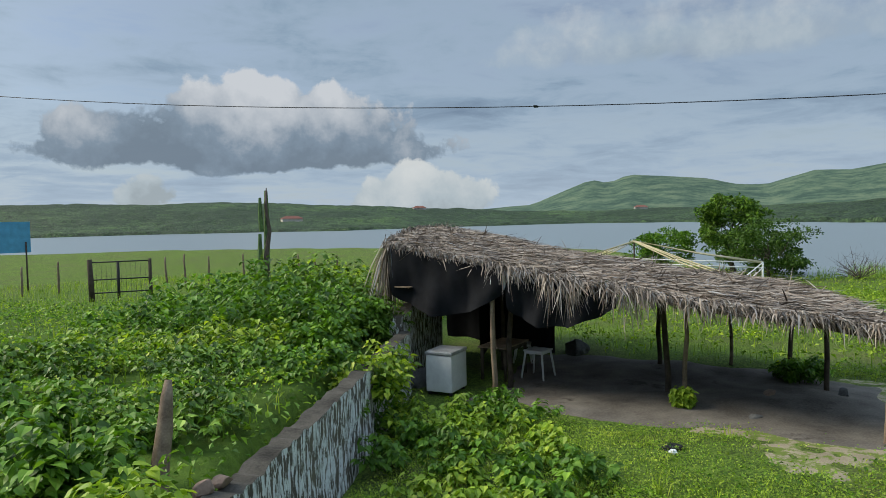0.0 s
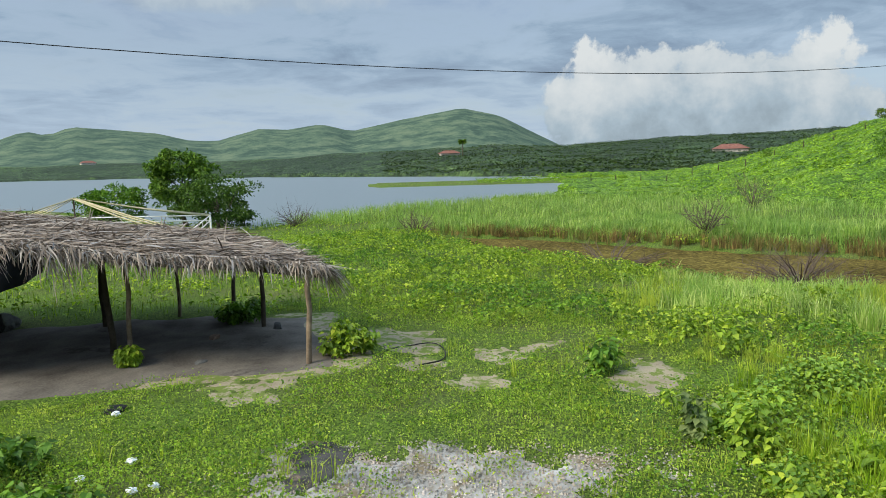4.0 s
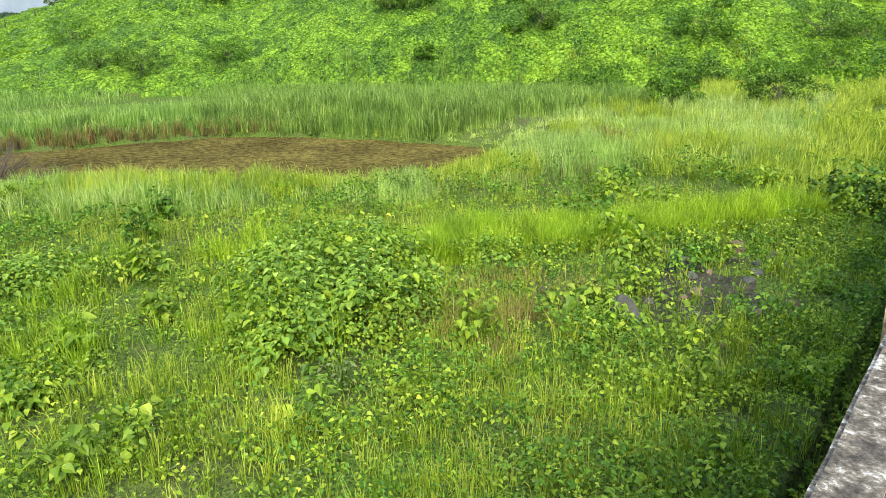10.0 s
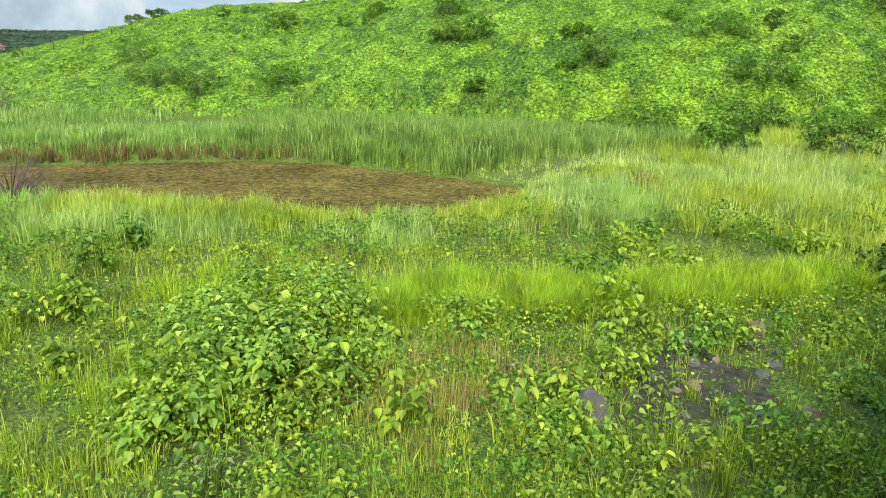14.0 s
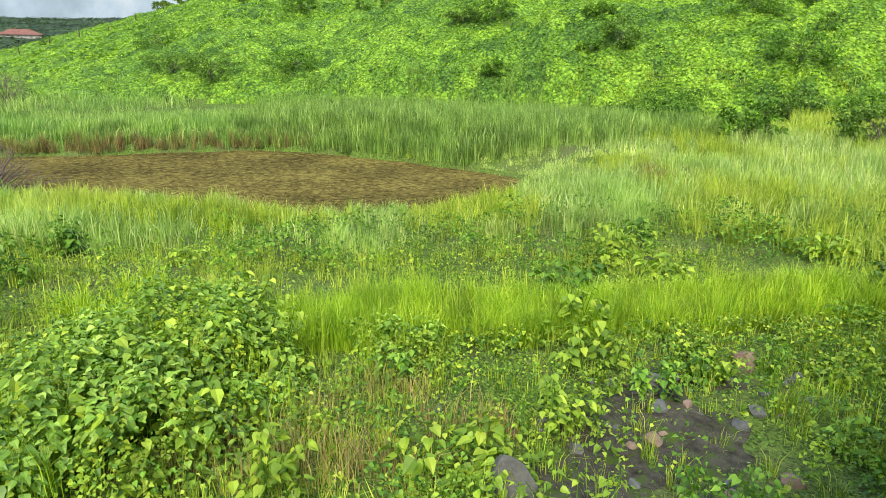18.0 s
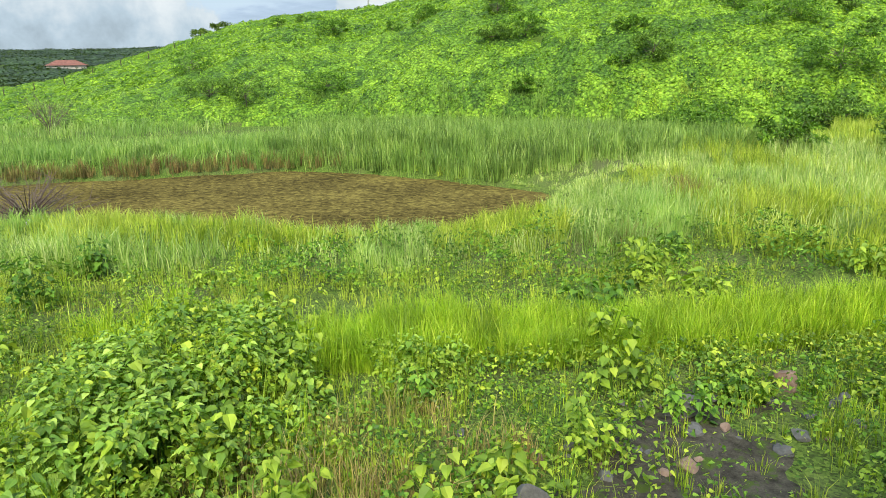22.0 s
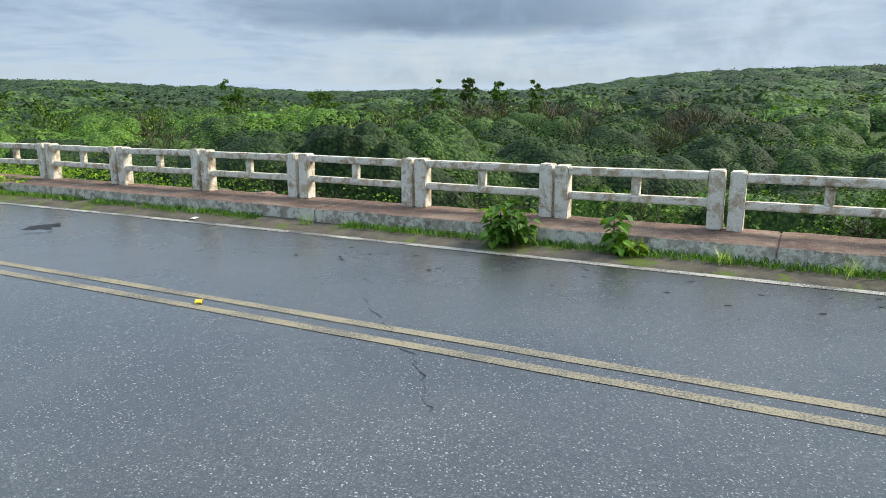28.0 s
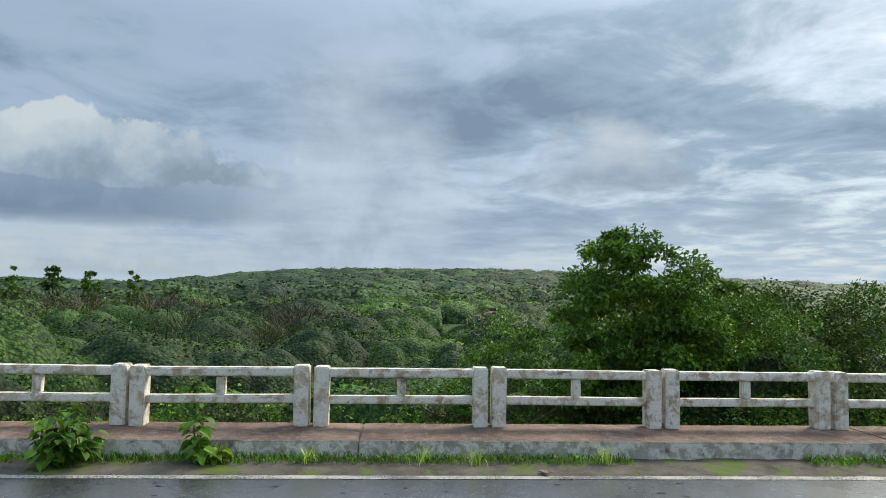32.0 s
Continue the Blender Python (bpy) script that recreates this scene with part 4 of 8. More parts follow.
first_panel = rail_unit()
old_data = {}
for side, x, y0, lo, hi in ((0, 0.10, 4.38, -7.2, 27.0), (1, 9.745, 3.70, -13.2, 22.7)):
    k = math.ceil((lo - y0) / 2.1)
    while y0 + (k + 1) * 2.1 <= hi + 0.01:
        m = pose(x + rng.normal(0, 0.006), y0 + (k + 0.5) * 2.1 + rng.normal(0, 0.004), 0.0, rng.normal(0, 0.25), rng.normal(0, 0.7), 180 * rng.integers(0, 2) + rng.normal(0, 0.3))
        panel = copy_thing(first_panel, m)
        if not side:
            panel["label"] = "stained grey concrete railing panel with worn paint"
            for o in panel.children:
                o.data = old_data.setdefault(o.data.name, o.data.copy())
                o.data.materials[0] = M_RAIL_OLD
        k += 1
for o in (*first_panel.children_recursive, first_panel):
    bpy.data.objects.remove(o)

# trees and shrubs


def hummocks(x, y, cell, seed=0, ids=False):
    """Rounded mounds beside one another, 0 in the gaps between them and up to 1 on top."""
    gx, gy = np.floor(x / cell), np.floor(y / cell)
    best, mark = np.zeros_like(x), np.zeros_like(x)
    for dx in (-1, 0, 1):
        for dy in (-1, 0, 1):
            cx, cy = gx + dx, gy + dy
            h1 = np.abs(np.sin(cx * 127.1 + cy * 311.7 + seed * 17.3) * 43758.5453) % 1
            h2 = np.abs(np.sin(cx * 269.5 + cy * 183.3 + seed * 29.1) * 43758.5453) % 1
            h3 = np.abs(np.sin(cx * 419.2 + cy * 371.9 + seed * 7.7) * 43758.5453) % 1
            d = np.hypot(x - (cx + h1) * cell, y - (cy + h2) * cell) / (cell * (0.45 + 0.5 * h3))
            h = (0.45 + 0.55 * h3) * np.sqrt(np.maximum(1 - d * d, 0))
            mark = np.where(h > best, (h1 * 7.3 + h2 * 3.1) % 1, mark)
            best = np.maximum(best, h)
    return mark if ids else best


def canopy(p, hf, leaf, r, broad=False, slim=0.68, gap=0.12, turn=0.45, under=0.45):
    """Leaves that lie on a mounded surface hf above the ground, with gaps where it is low."""
    h = hf(p[:, 0], p[:, 1])
    ok = h > gap * r.uniform(0.3, 1.6, len(p)) * max(float(h.max()), 0.01)
    p, h = p[ok], h[ok]
    e = 0.04
    gx = (hf(p[:, 0] + e, p[:, 1]) - h) / e
    gy = (hf(p[:, 0], p[:, 1] + e) - h) / e
    k = 1 / np.maximum(1, np.hypot(gx, gy) / 1.6)
    nor = np.column_stack([-gx * k, -gy * k, np.ones(len(p))])
    base = np.column_stack([p, ground_z(p[:, 0], p[:, 1]) + h * (1 - under * r.uniform(0, 1, len(p)) ** 2)])
    a = r.uniform(0, 6.283, len(p))
    way = np.column_stack([np.cos(a) - gx * k * 0.8, np.sin(a) - gy * k * 0.8, r.uniform(-0.75, 0.15, len(p))])
    up = unit(nor) + r.normal(0, turn, nor.shape)
    ln = leaf * r.uniform(0.5, 1.35, len(p))
    if broad:
        return heart_leaves(base, way, up, ln)
    return leaf_arrays(base, way, up, ln, ln * slim)


def heart_leaves(base, way, up, size):
    """Broad pointed leaves of eight faces."""
    n = len(base)
    way = unit(way)
    side = unit(np.cross(way, up))
    nor = np.cross(side, way)
    L = np.reshape(size, (-1, 1))
    edge = [(0.0, 0.0, 0.0), (0.08, 0.33, 0.10), (0.38, 0.38, 0.08), (0.72, 0.18, -0.04), (1.0, 0.0, -0.20), (0.72, -0.18, -0.04), (0.38, -0.38, 0.08), (0.08, -0.33, 0.10), (0.42, 0.0, -0.04)]
    v = np.stack([base + way * L * a + side * L * s + nor * L * h for a, s, h in edge], 1).reshape(-1, 3)
    i = np.arange(n)[:, None] * 9
    f = np.concatenate([i + [k, (k + 1) % 8, 8] for k in range(8)], 1).reshape(-1, 3)
    return v, f


def stuff(name, sets, mat, label, category):
    v, f = sets
    return tagged(arrays(name, v, f, mat), label, category, kind="stuff")


def scatter(n, x0, x1, y0, y1, r, keep=None):
    p = np.column_stack([r.uniform(x0, x1, n), r.uniform(y0, y1, n)])
    return p if keep is None else p[keep(p[:, 0], p[:, 1])]


def crown_leaves(centers, radii, per, size, r, flat=0.75):
    """Leaves on and in a crown of many small clumps."""
    n = len(centers)
    base = np.repeat(centers, per, 0)
    rad = np.repeat(np.reshape(radii, (-1, 1)), per, 0)
    d = unit(r.normal(size=(n * per, 3)))
    d[:, 2] = np.abs(d[:, 2]) * 0.9 + r.uniform(-0.45, 0.1, n * per)
    p = base + d * rad * r.uniform(0.45, 1.08, (n * per, 1)) * [1, 1, flat]
    way = unit(d + r.normal(size=p.shape) * 0.7 - [0, 0, 0.25])
    up = unit(d * 0.6 + [0, 0, 1.0] + r.normal(size=p.shape) * 0.35)
    ln = size * r.uniform(0.6, 1.35, n * per)
    return leaf_arrays(p, way, up, ln, ln * 0.55)


def clumps(base, height, spread, count, r, low=0.25, lean=(0, 0)):
    """Places of clumps that fill an uneven crown over a base."""
    d = unit(r.normal(size=(count, 3)))
    t = r.uniform(0.35, 1, (count, 1)) ** 0.6
    p = d * t * [spread, spread, height * (1 - low) / 2]
    p[:, 2] += height * (1 + low) / 2
    lump = 1 + 0.22 * np.sin(3.1 * np.arctan2(p[:, 1], p[:, 0]) + r.uniform(0, 6))[:, None]
    p[:, :2] *= lump
    return np.asarray(base) + p + [lean[0], lean[1], 0]


def tree(name, base, height, spread, seed, label, mat=None, count=60, per=70, leaf=0.16, trunk=0.14, low=0.2, category="tree", group="", lean=(0, 0)):
    r = np.random.default_rng(seed)
    base = np.array([base[0], base[1], float(ground_z(base[0], base[1])) if len(base) < 3 else base[2]])
    t = empty(name, pose(*base))
    tagged(t, label, category, group)
    cl = clumps((0, 0, 0), height, spread, count, r, low, lean)
    v, f = crown_leaves(cl, r.uniform(0.16, 0.34, count) * spread * 0.9, per, leaf, r)
    arrays("crown", v, f, mat or M_TREE, t)
    bm = bmesh.new()
    top = np.array([lean[0], lean[1], height * 0.62])
    mid = top * 0.5 + np.array([*(r.normal(0, 0.06 * height, 2)), 0])
    tube(bm, [(0, 0, -0.15), tuple(mid * 0.5), tuple(mid), tuple(top)], [trunk, trunk * 0.8, trunk * 0.6, trunk * 0.25], 8)
    for c in cl[r.permutation(count)[: min(count, 16)]]:
        s = r.uniform(0.15, 0.75)
        st = mid * 2 * s if s < 0.5 else mid + (top - mid) * (s - 0.5) * 2
        bend = (st + c) / 2 + r.normal(0, 0.06 * height, 3)
        tube(bm, [tuple(st), tuple(bend), tuple(c)], [trunk * 0.4, trunk * 0.22, trunk * 0.06], 5)
    part("trunk", bm, M_BARK, t)
    return t


def polar(az, rad):
    a = np.radians(az)
    return np.column_stack([rad * np.sin(a), rad * np.cos(a)])


def bare_shrub(name, base, height, spread, seed, label, mat=None, count=26):
    r = np.random.default_rng(seed)
    z = float(ground_z(*base)) if len(base) < 3 else base[2]
    t = empty(name, pose(base[0], base[1], max(z, WATER) - 0.05))
    tagged(t, label, "shrub")
    bm = bmesh.new()
    for k in range(count):
        a, e = r.uniform(0, 6.28), r.uniform(0.25, 1.2)
        L = height * r.uniform(0.6, 1.2)
        tip = np.array([math.cos(a) * math.cos(e) * spread, math.sin(a) * math.cos(e) * spread, math.sin(e) * L])
        mid = tip * 0.5 + r.normal(0, 0.08, 3) * height + [0, 0, 0.05]
        tube(bm, [(0, 0, 0), tuple(mid), tuple(tip)], [0.03, 0.018, 0.005], 4)
        for q in range(4):
            s = mid + (tip - mid) * r.uniform(0, 0.8)
            e2 = s + r.normal(0, 0.22, 3) * height + [0, 0, 0.1 * height]
            tube(bm, [tuple(s), tuple(e2)], [0.008, 0.002], 3)
    part("branch", bm, mat or M_TWIG, t)
    return t


# the group of trees on the lake shore
tree("shore_tree", (-46.5, -28.8), 5.9, 2.5, 11, "dark green broadleaf tree on the lake shore", count=80, per=110, leaf=0.26, trunk=0.2, low=0.1)
tree("shore_tree", (-44.0, -25.2), 3.6, 2.8, 12, "grey-green spreading shrub tree on the lake shore", M_SHRUB, 70, 80, 0.2, 0.12, 0.05)
tree("shore_tree", (-45.0, -33.5), 3.2, 2.4, 13, "low light green shrub tree on the lake shore", M_VINE, 60, 80, 0.22, 0.1, 0.05)
tree("shore_tree", (-50, -27.5), 3.4, 2.2, 14, "low green shrub tree on the lake shore", M_SHRUB, 50, 80, 0.2, 0.1, 0.05)

# shrubs on the hill
for k, (x, y, hgt, spr) in enumerate([(-51.8, 25.3, 3.4, 1.8), (-65.3, 26.5, 2.6, 2.4), (-19.7, 36.5, 2.4, 2.2), (-26.7, 42.0, 2.0, 1.6), (-38.3, 42.1, 2.0, 1.5), (-15.9, 43.8, 2.4, 2.3), (-10.3, 49.7, 2.6, 3.0), (-8.6, 46.3, 2.4, 2.6), (-44.1, 44.9, 2.0, 1.5), (-7.7, 30.1, 1.7, 1.6), (-11.4, 27.6, 1.5, 1.3), (-33.3, 36.9, 1.3, 1.0), (-39.8, 40.5, 1.5, 1.3), (-22.3, 35.3, 1.2, 1.2), (-16.5, 30.5, 1.5, 1.5), (-56, 24, 1.8, 2.2), (-48.5, 30.5, 1.6, 2.0), (-30, 44, 1.2, 1.3), (-14.5, 40, 1.4, 1.8), (-21, 48, 1.6, 2.0), (-10, 38, 1.6, 2.0), (-27.5, 56, 1.5, 1.6), (-52, 44, 1.4, 1.4), (-62, 40, 1.6, 1.8), (-38, 62, 1.6, 1.6), (-8, 52, 1.8, 2.2), (-15, 62, 2.0, 2.2)]):
    tree("hillside_shrub", (x, y), hgt, spr, 40 + k, "dark green rounded shrub on the green hillside", M_TREE if k % 3 == 0 else M_VINE, 30, 80, 0.15, 0.05, 0.0, "shrub", "hillside shrubs")

for k in range(18):
    rr = random.Random(60 + k)
    a_, s_ = rr.uniform(-80, -14), rr.uniform(0.02, 0.8)
    q = float(np.interp(a_, AZ_HILL, HILL_FOOT)), float(np.interp(a_, AZ_HILL, HILL_TOP))
    x, y = polar(np.array([a_]), q[0] + (q[1] - q[0]) * s_)[0]
    if x < road_mid(y)[0] - 7:
        tree("hillside_shrub", (x, y), rr.uniform(1.0, 1.6), rr.uniform(0.6, 1.2), 400 + k, "low green rounded shrub on the green hillside", M_VINE if k % 2 else M_TREE, 18, 54, 0.14, 0.04, 0.0, "shrub", "hillside shrubs")

# trees that stand on the hill's crest
for k, (a, rad, hgt, spr) in enumerate([(-67.4, 146, 2.6, 2.2), (-65.9, 143, 3.0, 2.0), (-43.8, 103, 3.6, 2.6), (-42.3, 101, 4.2, 3.0), (-40.4, 99, 4.2, 3.2), (-24.5, 82, 3.5, 1.6), (-18.6, 84, 5.0, 3.5), (-16.5, 80, 5.5, 4.0), (-13.8, 76, 6.0, 4.0), (-11.5, 70, 5.5, 4.0), (-38, 94, 4.5, 3.5), (-36.3, 96, 5, 4), (-34.8, 98, 5, 4), (-9.5, 62, 4.5, 3.2)]):
    x, y = polar(a, rad).reshape(-1, 2)[0]
    tree("crest_tree", (x, y), hgt, spr, 70 + k, "dark thorn tree on the crest of the hill", M_WOODS, 34, 60, 0.3, 0.12, 0.25)

# far side of the road: the big tree and its neighbours
tree("roadside_tree", (17.5, -4.9, -2.2), 5.5, 2.0, 21, "tall feathery green tree beside the bridge", M_TREE, 120, 300, 0.12, 0.13, 0.08)
tree("roadside_tree", (18.6, -7.2, -2.2), 4.2, 2.6, 22, "dark rounded tree beside the bridge", M_TREE, 110, 200, 0.10, 0.12, 0.04)
tree("roadside_tree", (20.0, -9.5, -2.2), 4.2, 3.0, 23, "dark leafy tree beside the bridge", M_WOODS, 110, 170, 0.11, 0.12, 0.04)
tree("roadside_tree", (19.0, -13.5, -2.2), 4.3, 3.2, 24, "dark leafy tree beside the bridge", M_SHRUB, 100, 160, 0.12, 0.12, 0.04)
tree("roadside_tree", (16.6, -1.9, -2.2), 3.3, 1.5, 25, "bright green bushy tree beside the bridge", M_TREE, 80, 170, 0.08, 0.1, 0.02)


def scrub(name, xy, hmin, hmax, lobes, per, leaf, mat, seed, label, wide=0.62, lift=0.50):
    """Rounded crowns standing apart: each of several lobes with leaves on their outside."""
    r = np.random.default_rng(seed)
    n = len(xy)
    h = r.uniform(hmin, hmax, n) * np.where(r.uniform(0, 1, n) < 0.25, 1.3, r.uniform(0.6, 0.95, n))
    R = h * wide * r.uniform(0.75, 1.2, n)
    base = np.column_stack([xy, ground_z(xy[:, 0], xy[:, 1])])
    d = unit(r.normal(size=(n * lobes, 3)) * [1, 1, 0.8] + [0, 0, 0.35])
    hh, rr = np.repeat(h, lobes)[:, None], np.repeat(R, lobes)[:, None]
    cen = np.repeat(base, lobes, 0) + d * np.concatenate([rr * 0.62, rr * 0.62, hh * 0.33], 1) + [0, 0, lift] * hh
    rad = np.repeat(rr * r.uniform(0.30, 0.52, (n * lobes, 1)), per, 0)
    o = unit(r.normal(size=(n * lobes * per, 3)) + [0, 0, 0.45])
    p = np.repeat(cen, per, 0) + o * rad * r.uniform(0.62, 1.02, (len(o), 1)) * [1, 1, 0.8]
    way = unit(o * 0.5 + r.normal(size=p.shape) * 0.8 - [0, 0, 0.3])
    up = unit(o + [0, 0, 0.45] + r.normal(size=p.shape) * 0.3)
    ln = leaf * r.uniform(0.6, 1.35, len(p))
    v, f = leaf_arrays(p, way, up, ln, ln * 0.6)
    return tagged(arrays(name, v, f, mat), label, "woodland", kind="stuff")


def shell(name, az, rad, hf, tonef, cuts, mats, keep, label, category):
    """The mass of foliage under the outer leaves: a lumpy sheet over the ground, in one tone a mound."""
    a, d = np.meshgrid(np.radians(az), rad, indexing="ij")
    x, y = d * np.sin(a), d * np.cos(a)
    h = hf(x, y)
    on = keep(x, y)
    h = h * smooth01(rad[0], rad[0] * 1.03, d) * smooth01(rad[-1], rad[-1] * 0.97, d)
    z = ground_z(x, y) + np.where(on, 0.86 * h - 0.03, -0.4)
    n = len(rad)
    i, j = np.meshgrid(np.arange(len(az) - 1), np.arange(n - 1), indexing="ij")
    ok = on[:-1, :-1] | on[1:, :-1] | on[:-1, 1:] | on[1:, 1:]
    q = np.stack([i * n + j, (i + 1) * n + j, (i + 1) * n + j + 1, i * n + j + 1], -1)[ok]
    tone = np.digitize(tonef(x, y)[:-1, :-1][ok], cuts)
    used, inv = np.unique(q.ravel(), return_inverse=True)
    ob = arrays(name, np.stack([x, y, z], -1).reshape(-1, 3)[used], inv.reshape(-1, 4)[:, ::-1], mats[0], smooth=True)
    for m in mats[1:]:
        ob.data.materials.append(m)
    ob.data.polygons.foreach_set("material_index", tone.astype(np.int32))
    return tagged(ob, label, category, kind="stuff")


def greens(name, scale, kind):
    """Dark, middle and light foliage masses at one size of leaf."""
    # far tones are greyer and bluer than wood: haze put into the colour
    sets = {"wood": [[(0.016, 0.036, 0.012), (0.03, 0.06, 0.016), (0.05, 0.09, 0.022)], [(0.035, 0.075, 0.018), (0.06, 0.115, 0.024), (0.095, 0.165, 0.035)], [(0.06, 0.125, 0.02), (0.10, 0.20, 0.028), (0.16, 0.28, 0.042)]],
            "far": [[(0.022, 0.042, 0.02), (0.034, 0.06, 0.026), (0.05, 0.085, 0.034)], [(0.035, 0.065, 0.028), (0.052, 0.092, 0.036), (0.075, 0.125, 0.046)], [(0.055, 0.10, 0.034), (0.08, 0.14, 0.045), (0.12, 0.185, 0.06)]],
            "hill": [[(0.045, 0.11, 0.014), (0.085, 0.18, 0.02), (0.13, 0.25, 0.028)], [(0.07, 0.16, 0.015), (0.125, 0.25, 0.021), (0.185, 0.33, 0.03)], [(0.10, 0.21, 0.016), (0.175, 0.32, 0.024), (0.25, 0.41, 0.04)]]}[kind]
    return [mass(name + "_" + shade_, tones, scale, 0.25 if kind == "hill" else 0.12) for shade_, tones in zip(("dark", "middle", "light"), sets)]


def twiggy(name, xy, hmin, hmax, per, width, mat, seed, label):
    """Leafless trees far off: fans of thin twigs."""
    r = np.random.default_rng(seed)
    n = len(xy)
    h = np.repeat(r.uniform(hmin, hmax, n), per)
    base = np.repeat(np.column_stack([xy, ground_z(xy[:, 0], xy[:, 1])]), per, 0)
    t = r.uniform(0.0, 0.65, n * per)
    out = np.column_stack([r.normal(0, 0.75, (n * per, 2)), np.ones(n * per)])
    root = base + unit(out) * (t * h * 0.8)[:, None] * [0.9, 0.9, 1]
    v, f = leaf_arrays(root, out + r.normal(0, 0.7, out.shape), r.normal(size=out.shape), h * r.uniform(0.1, 0.26, n * per), width * r.uniform(0.5, 1.3, n * per))
    return tagged(arrays(name, v, f, mat), label, "woodland", kind="stuff")


def woods_sets():
    r = np.random.default_rng(5)
    u = lambda x: r.uniform(0, 1, len(x))  # noqa: E731
    hut = lambda x, y: (np.abs(np.degrees(np.arctan2(x, y)) - 94.3) < 1.6) & (np.hypot(x, y) > 45) & (np.hypot(x, y) < 80)  # noqa: E731
    clear = lambda x, y: (x > 18.0 + 1.5 * np.sin(y * 0.3)) & (np.abs(x - road_mid(y)[0]) > 11) & ~hut(x, y)  # noqa: E731
    # near scrub, mid scrub and the wooded hill: reach, size of crowns, height, leaf, number and steps of the mass under the leaves
    for k, (r0, r1, cell, high, leaf, n, da, nr) in enumerate(((17.5, 44, 2.9, 2.9, 0.13, 90000, 0.28, 150), (44, 112, 4.4, 3.2, 0.30, 60000, 0.28, 130), (112, 520, 8.5, 4.6, 1.0, 40000, 0.3, 130))):
        hf = lambda x, y: high * (0.55 + 0.55 * hummocks(x, y, cell * 3.1, 52 + k)) * hummocks(x, y, cell, 51 + k) * (0.74 + 0.34 * hummocks(x, y, cell * 0.28, 53 + k))  # noqa: E731

        def tonef(x, y):
            az, rad = np.degrees(np.arctan2(x, y)), np.hypot(x, y)
            tone = 0.8 * hummocks(x, y, cell, 51 + k, True) + 0.30 * wave(x, y, 4.0 * cell, 3)
            tone = np.where((az > 47) & (az < 60) & (rad > 33) & (rad < 80), tone + 0.5, tone)
            return np.where((az > 36) & (az < 54) & (rad < 34), tone - 0.35, tone)

        cuts = [0.30, 0.66]
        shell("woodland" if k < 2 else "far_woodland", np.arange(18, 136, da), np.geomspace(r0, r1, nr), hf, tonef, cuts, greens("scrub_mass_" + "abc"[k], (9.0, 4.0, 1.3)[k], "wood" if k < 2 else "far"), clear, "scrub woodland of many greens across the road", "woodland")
        p = polar(r.uniform(18, 136, n), np.sqrt(r0 * r0 + (r1 * r1 - r0 * r0) * r.uniform(0, 1, n)) if k < 2 else r0 + (r1 - r0) * r.uniform(0, 1, n) ** 1.25)
        p = p[clear(p[:, 0], p[:, 1])]
        tone = np.digitize(tonef(p[:, 0], p[:, 1]), cuts)
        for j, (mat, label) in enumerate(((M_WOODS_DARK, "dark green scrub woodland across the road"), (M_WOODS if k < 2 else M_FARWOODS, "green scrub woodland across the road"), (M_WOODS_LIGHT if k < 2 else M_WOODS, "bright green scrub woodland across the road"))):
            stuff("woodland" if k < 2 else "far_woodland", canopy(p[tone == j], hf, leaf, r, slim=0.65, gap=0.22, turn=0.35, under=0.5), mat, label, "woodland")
    # thin grey-brown trees without leaves between them
    a = np.concatenate([r.uniform(57, 72, 34), r.uniform(70, 84, 26), r.uniform(40, 110, 26)])
    xy = polar(a, np.concatenate([r.uniform(44, 66, 34), r.uniform(36, 56, 26), r.uniform(26, 70, 26)]))
    twiggy("leafless_woodland", xy, 3.3, 4.9, 300, 0.025, M_BROWNTWIG, 530, "grey-brown leafless trees among the woodland")
    xy = np.column_stack([r.uniform(15.5, 21, 26), r.uniform(-6, 16, 26)])
    twiggy("leafless_woodland", xy, 0.9, 2.0, 260, 0.009, M_BROWNTWIG, 531, "grey-brown leafless brush behind the far railing")
    # white-flowering crowns
    a = np.concatenate([r.uniform(76, 86, 16), r.uniform(93, 97, 4)])
    xy = polar(a, np.concatenate([r.uniform(105, 170, 16), r.uniform(120, 150, 4)]))
    scrub("flowering_woodland", xy, 2.4, 3.6, 5, 50, 0.3, M_BLOSSOM, 540, "trees with pale blossom on the wooded hill")
    scrub("flowering_woodland", polar(np.array([98.3, 99.5, 97.2]), np.array([33.0, 34, 35])), 3.2, 3.6, 8, 90, 0.13, M_BLOSSOM, 541, "tree with pale blossom behind the far railing")
    # low brush between the railing and the trees
    for k, mat in enumerate((M_WOODS, M_WOODS_LIGHT, M_WOODS_DARK)):
        p = scatter(26000, 11.5, 20, -18, 26, r, lambda x, y: (wave(x, y, 1.2, 60 + k) > (-0.2, 0.2, 0.0)[k]) & ((y < 6) | (u(x) < 0.5)))
        stuff("brush", canopy(p, lambda x, y: (0.5 + 1.1 * smooth01(13, 18, x)) * hummocks(x, y, 1.3, 64), 0.10, r, under=0.75), mat, "low green brush below the far railing", "brush")
    # pasture by the lake behind the reeds
    p = polar(r.uniform(-97, -70, 34000), 72 + 170 * r.uniform(0, 1, 34000) ** 1.5)
    p = p[ground_z(p[:, 0], p[:, 1]) > -2.5]
    stuff("pasture", canopy(p, lambda x, y: 0.6 * hummocks(x, y, 3.0, 66), 0.36, r, gap=0.03), M_HILL, "light green pasture sloping to the lake", "pasture")
    # far shore of the lake and the low ridge
    shore_h = lambda x, y: 2.6 * hummocks(x, y, 11.0, 71) * (0.5 + 0.6 * hummocks(x, y, 45.0, 72))  # noqa: E731
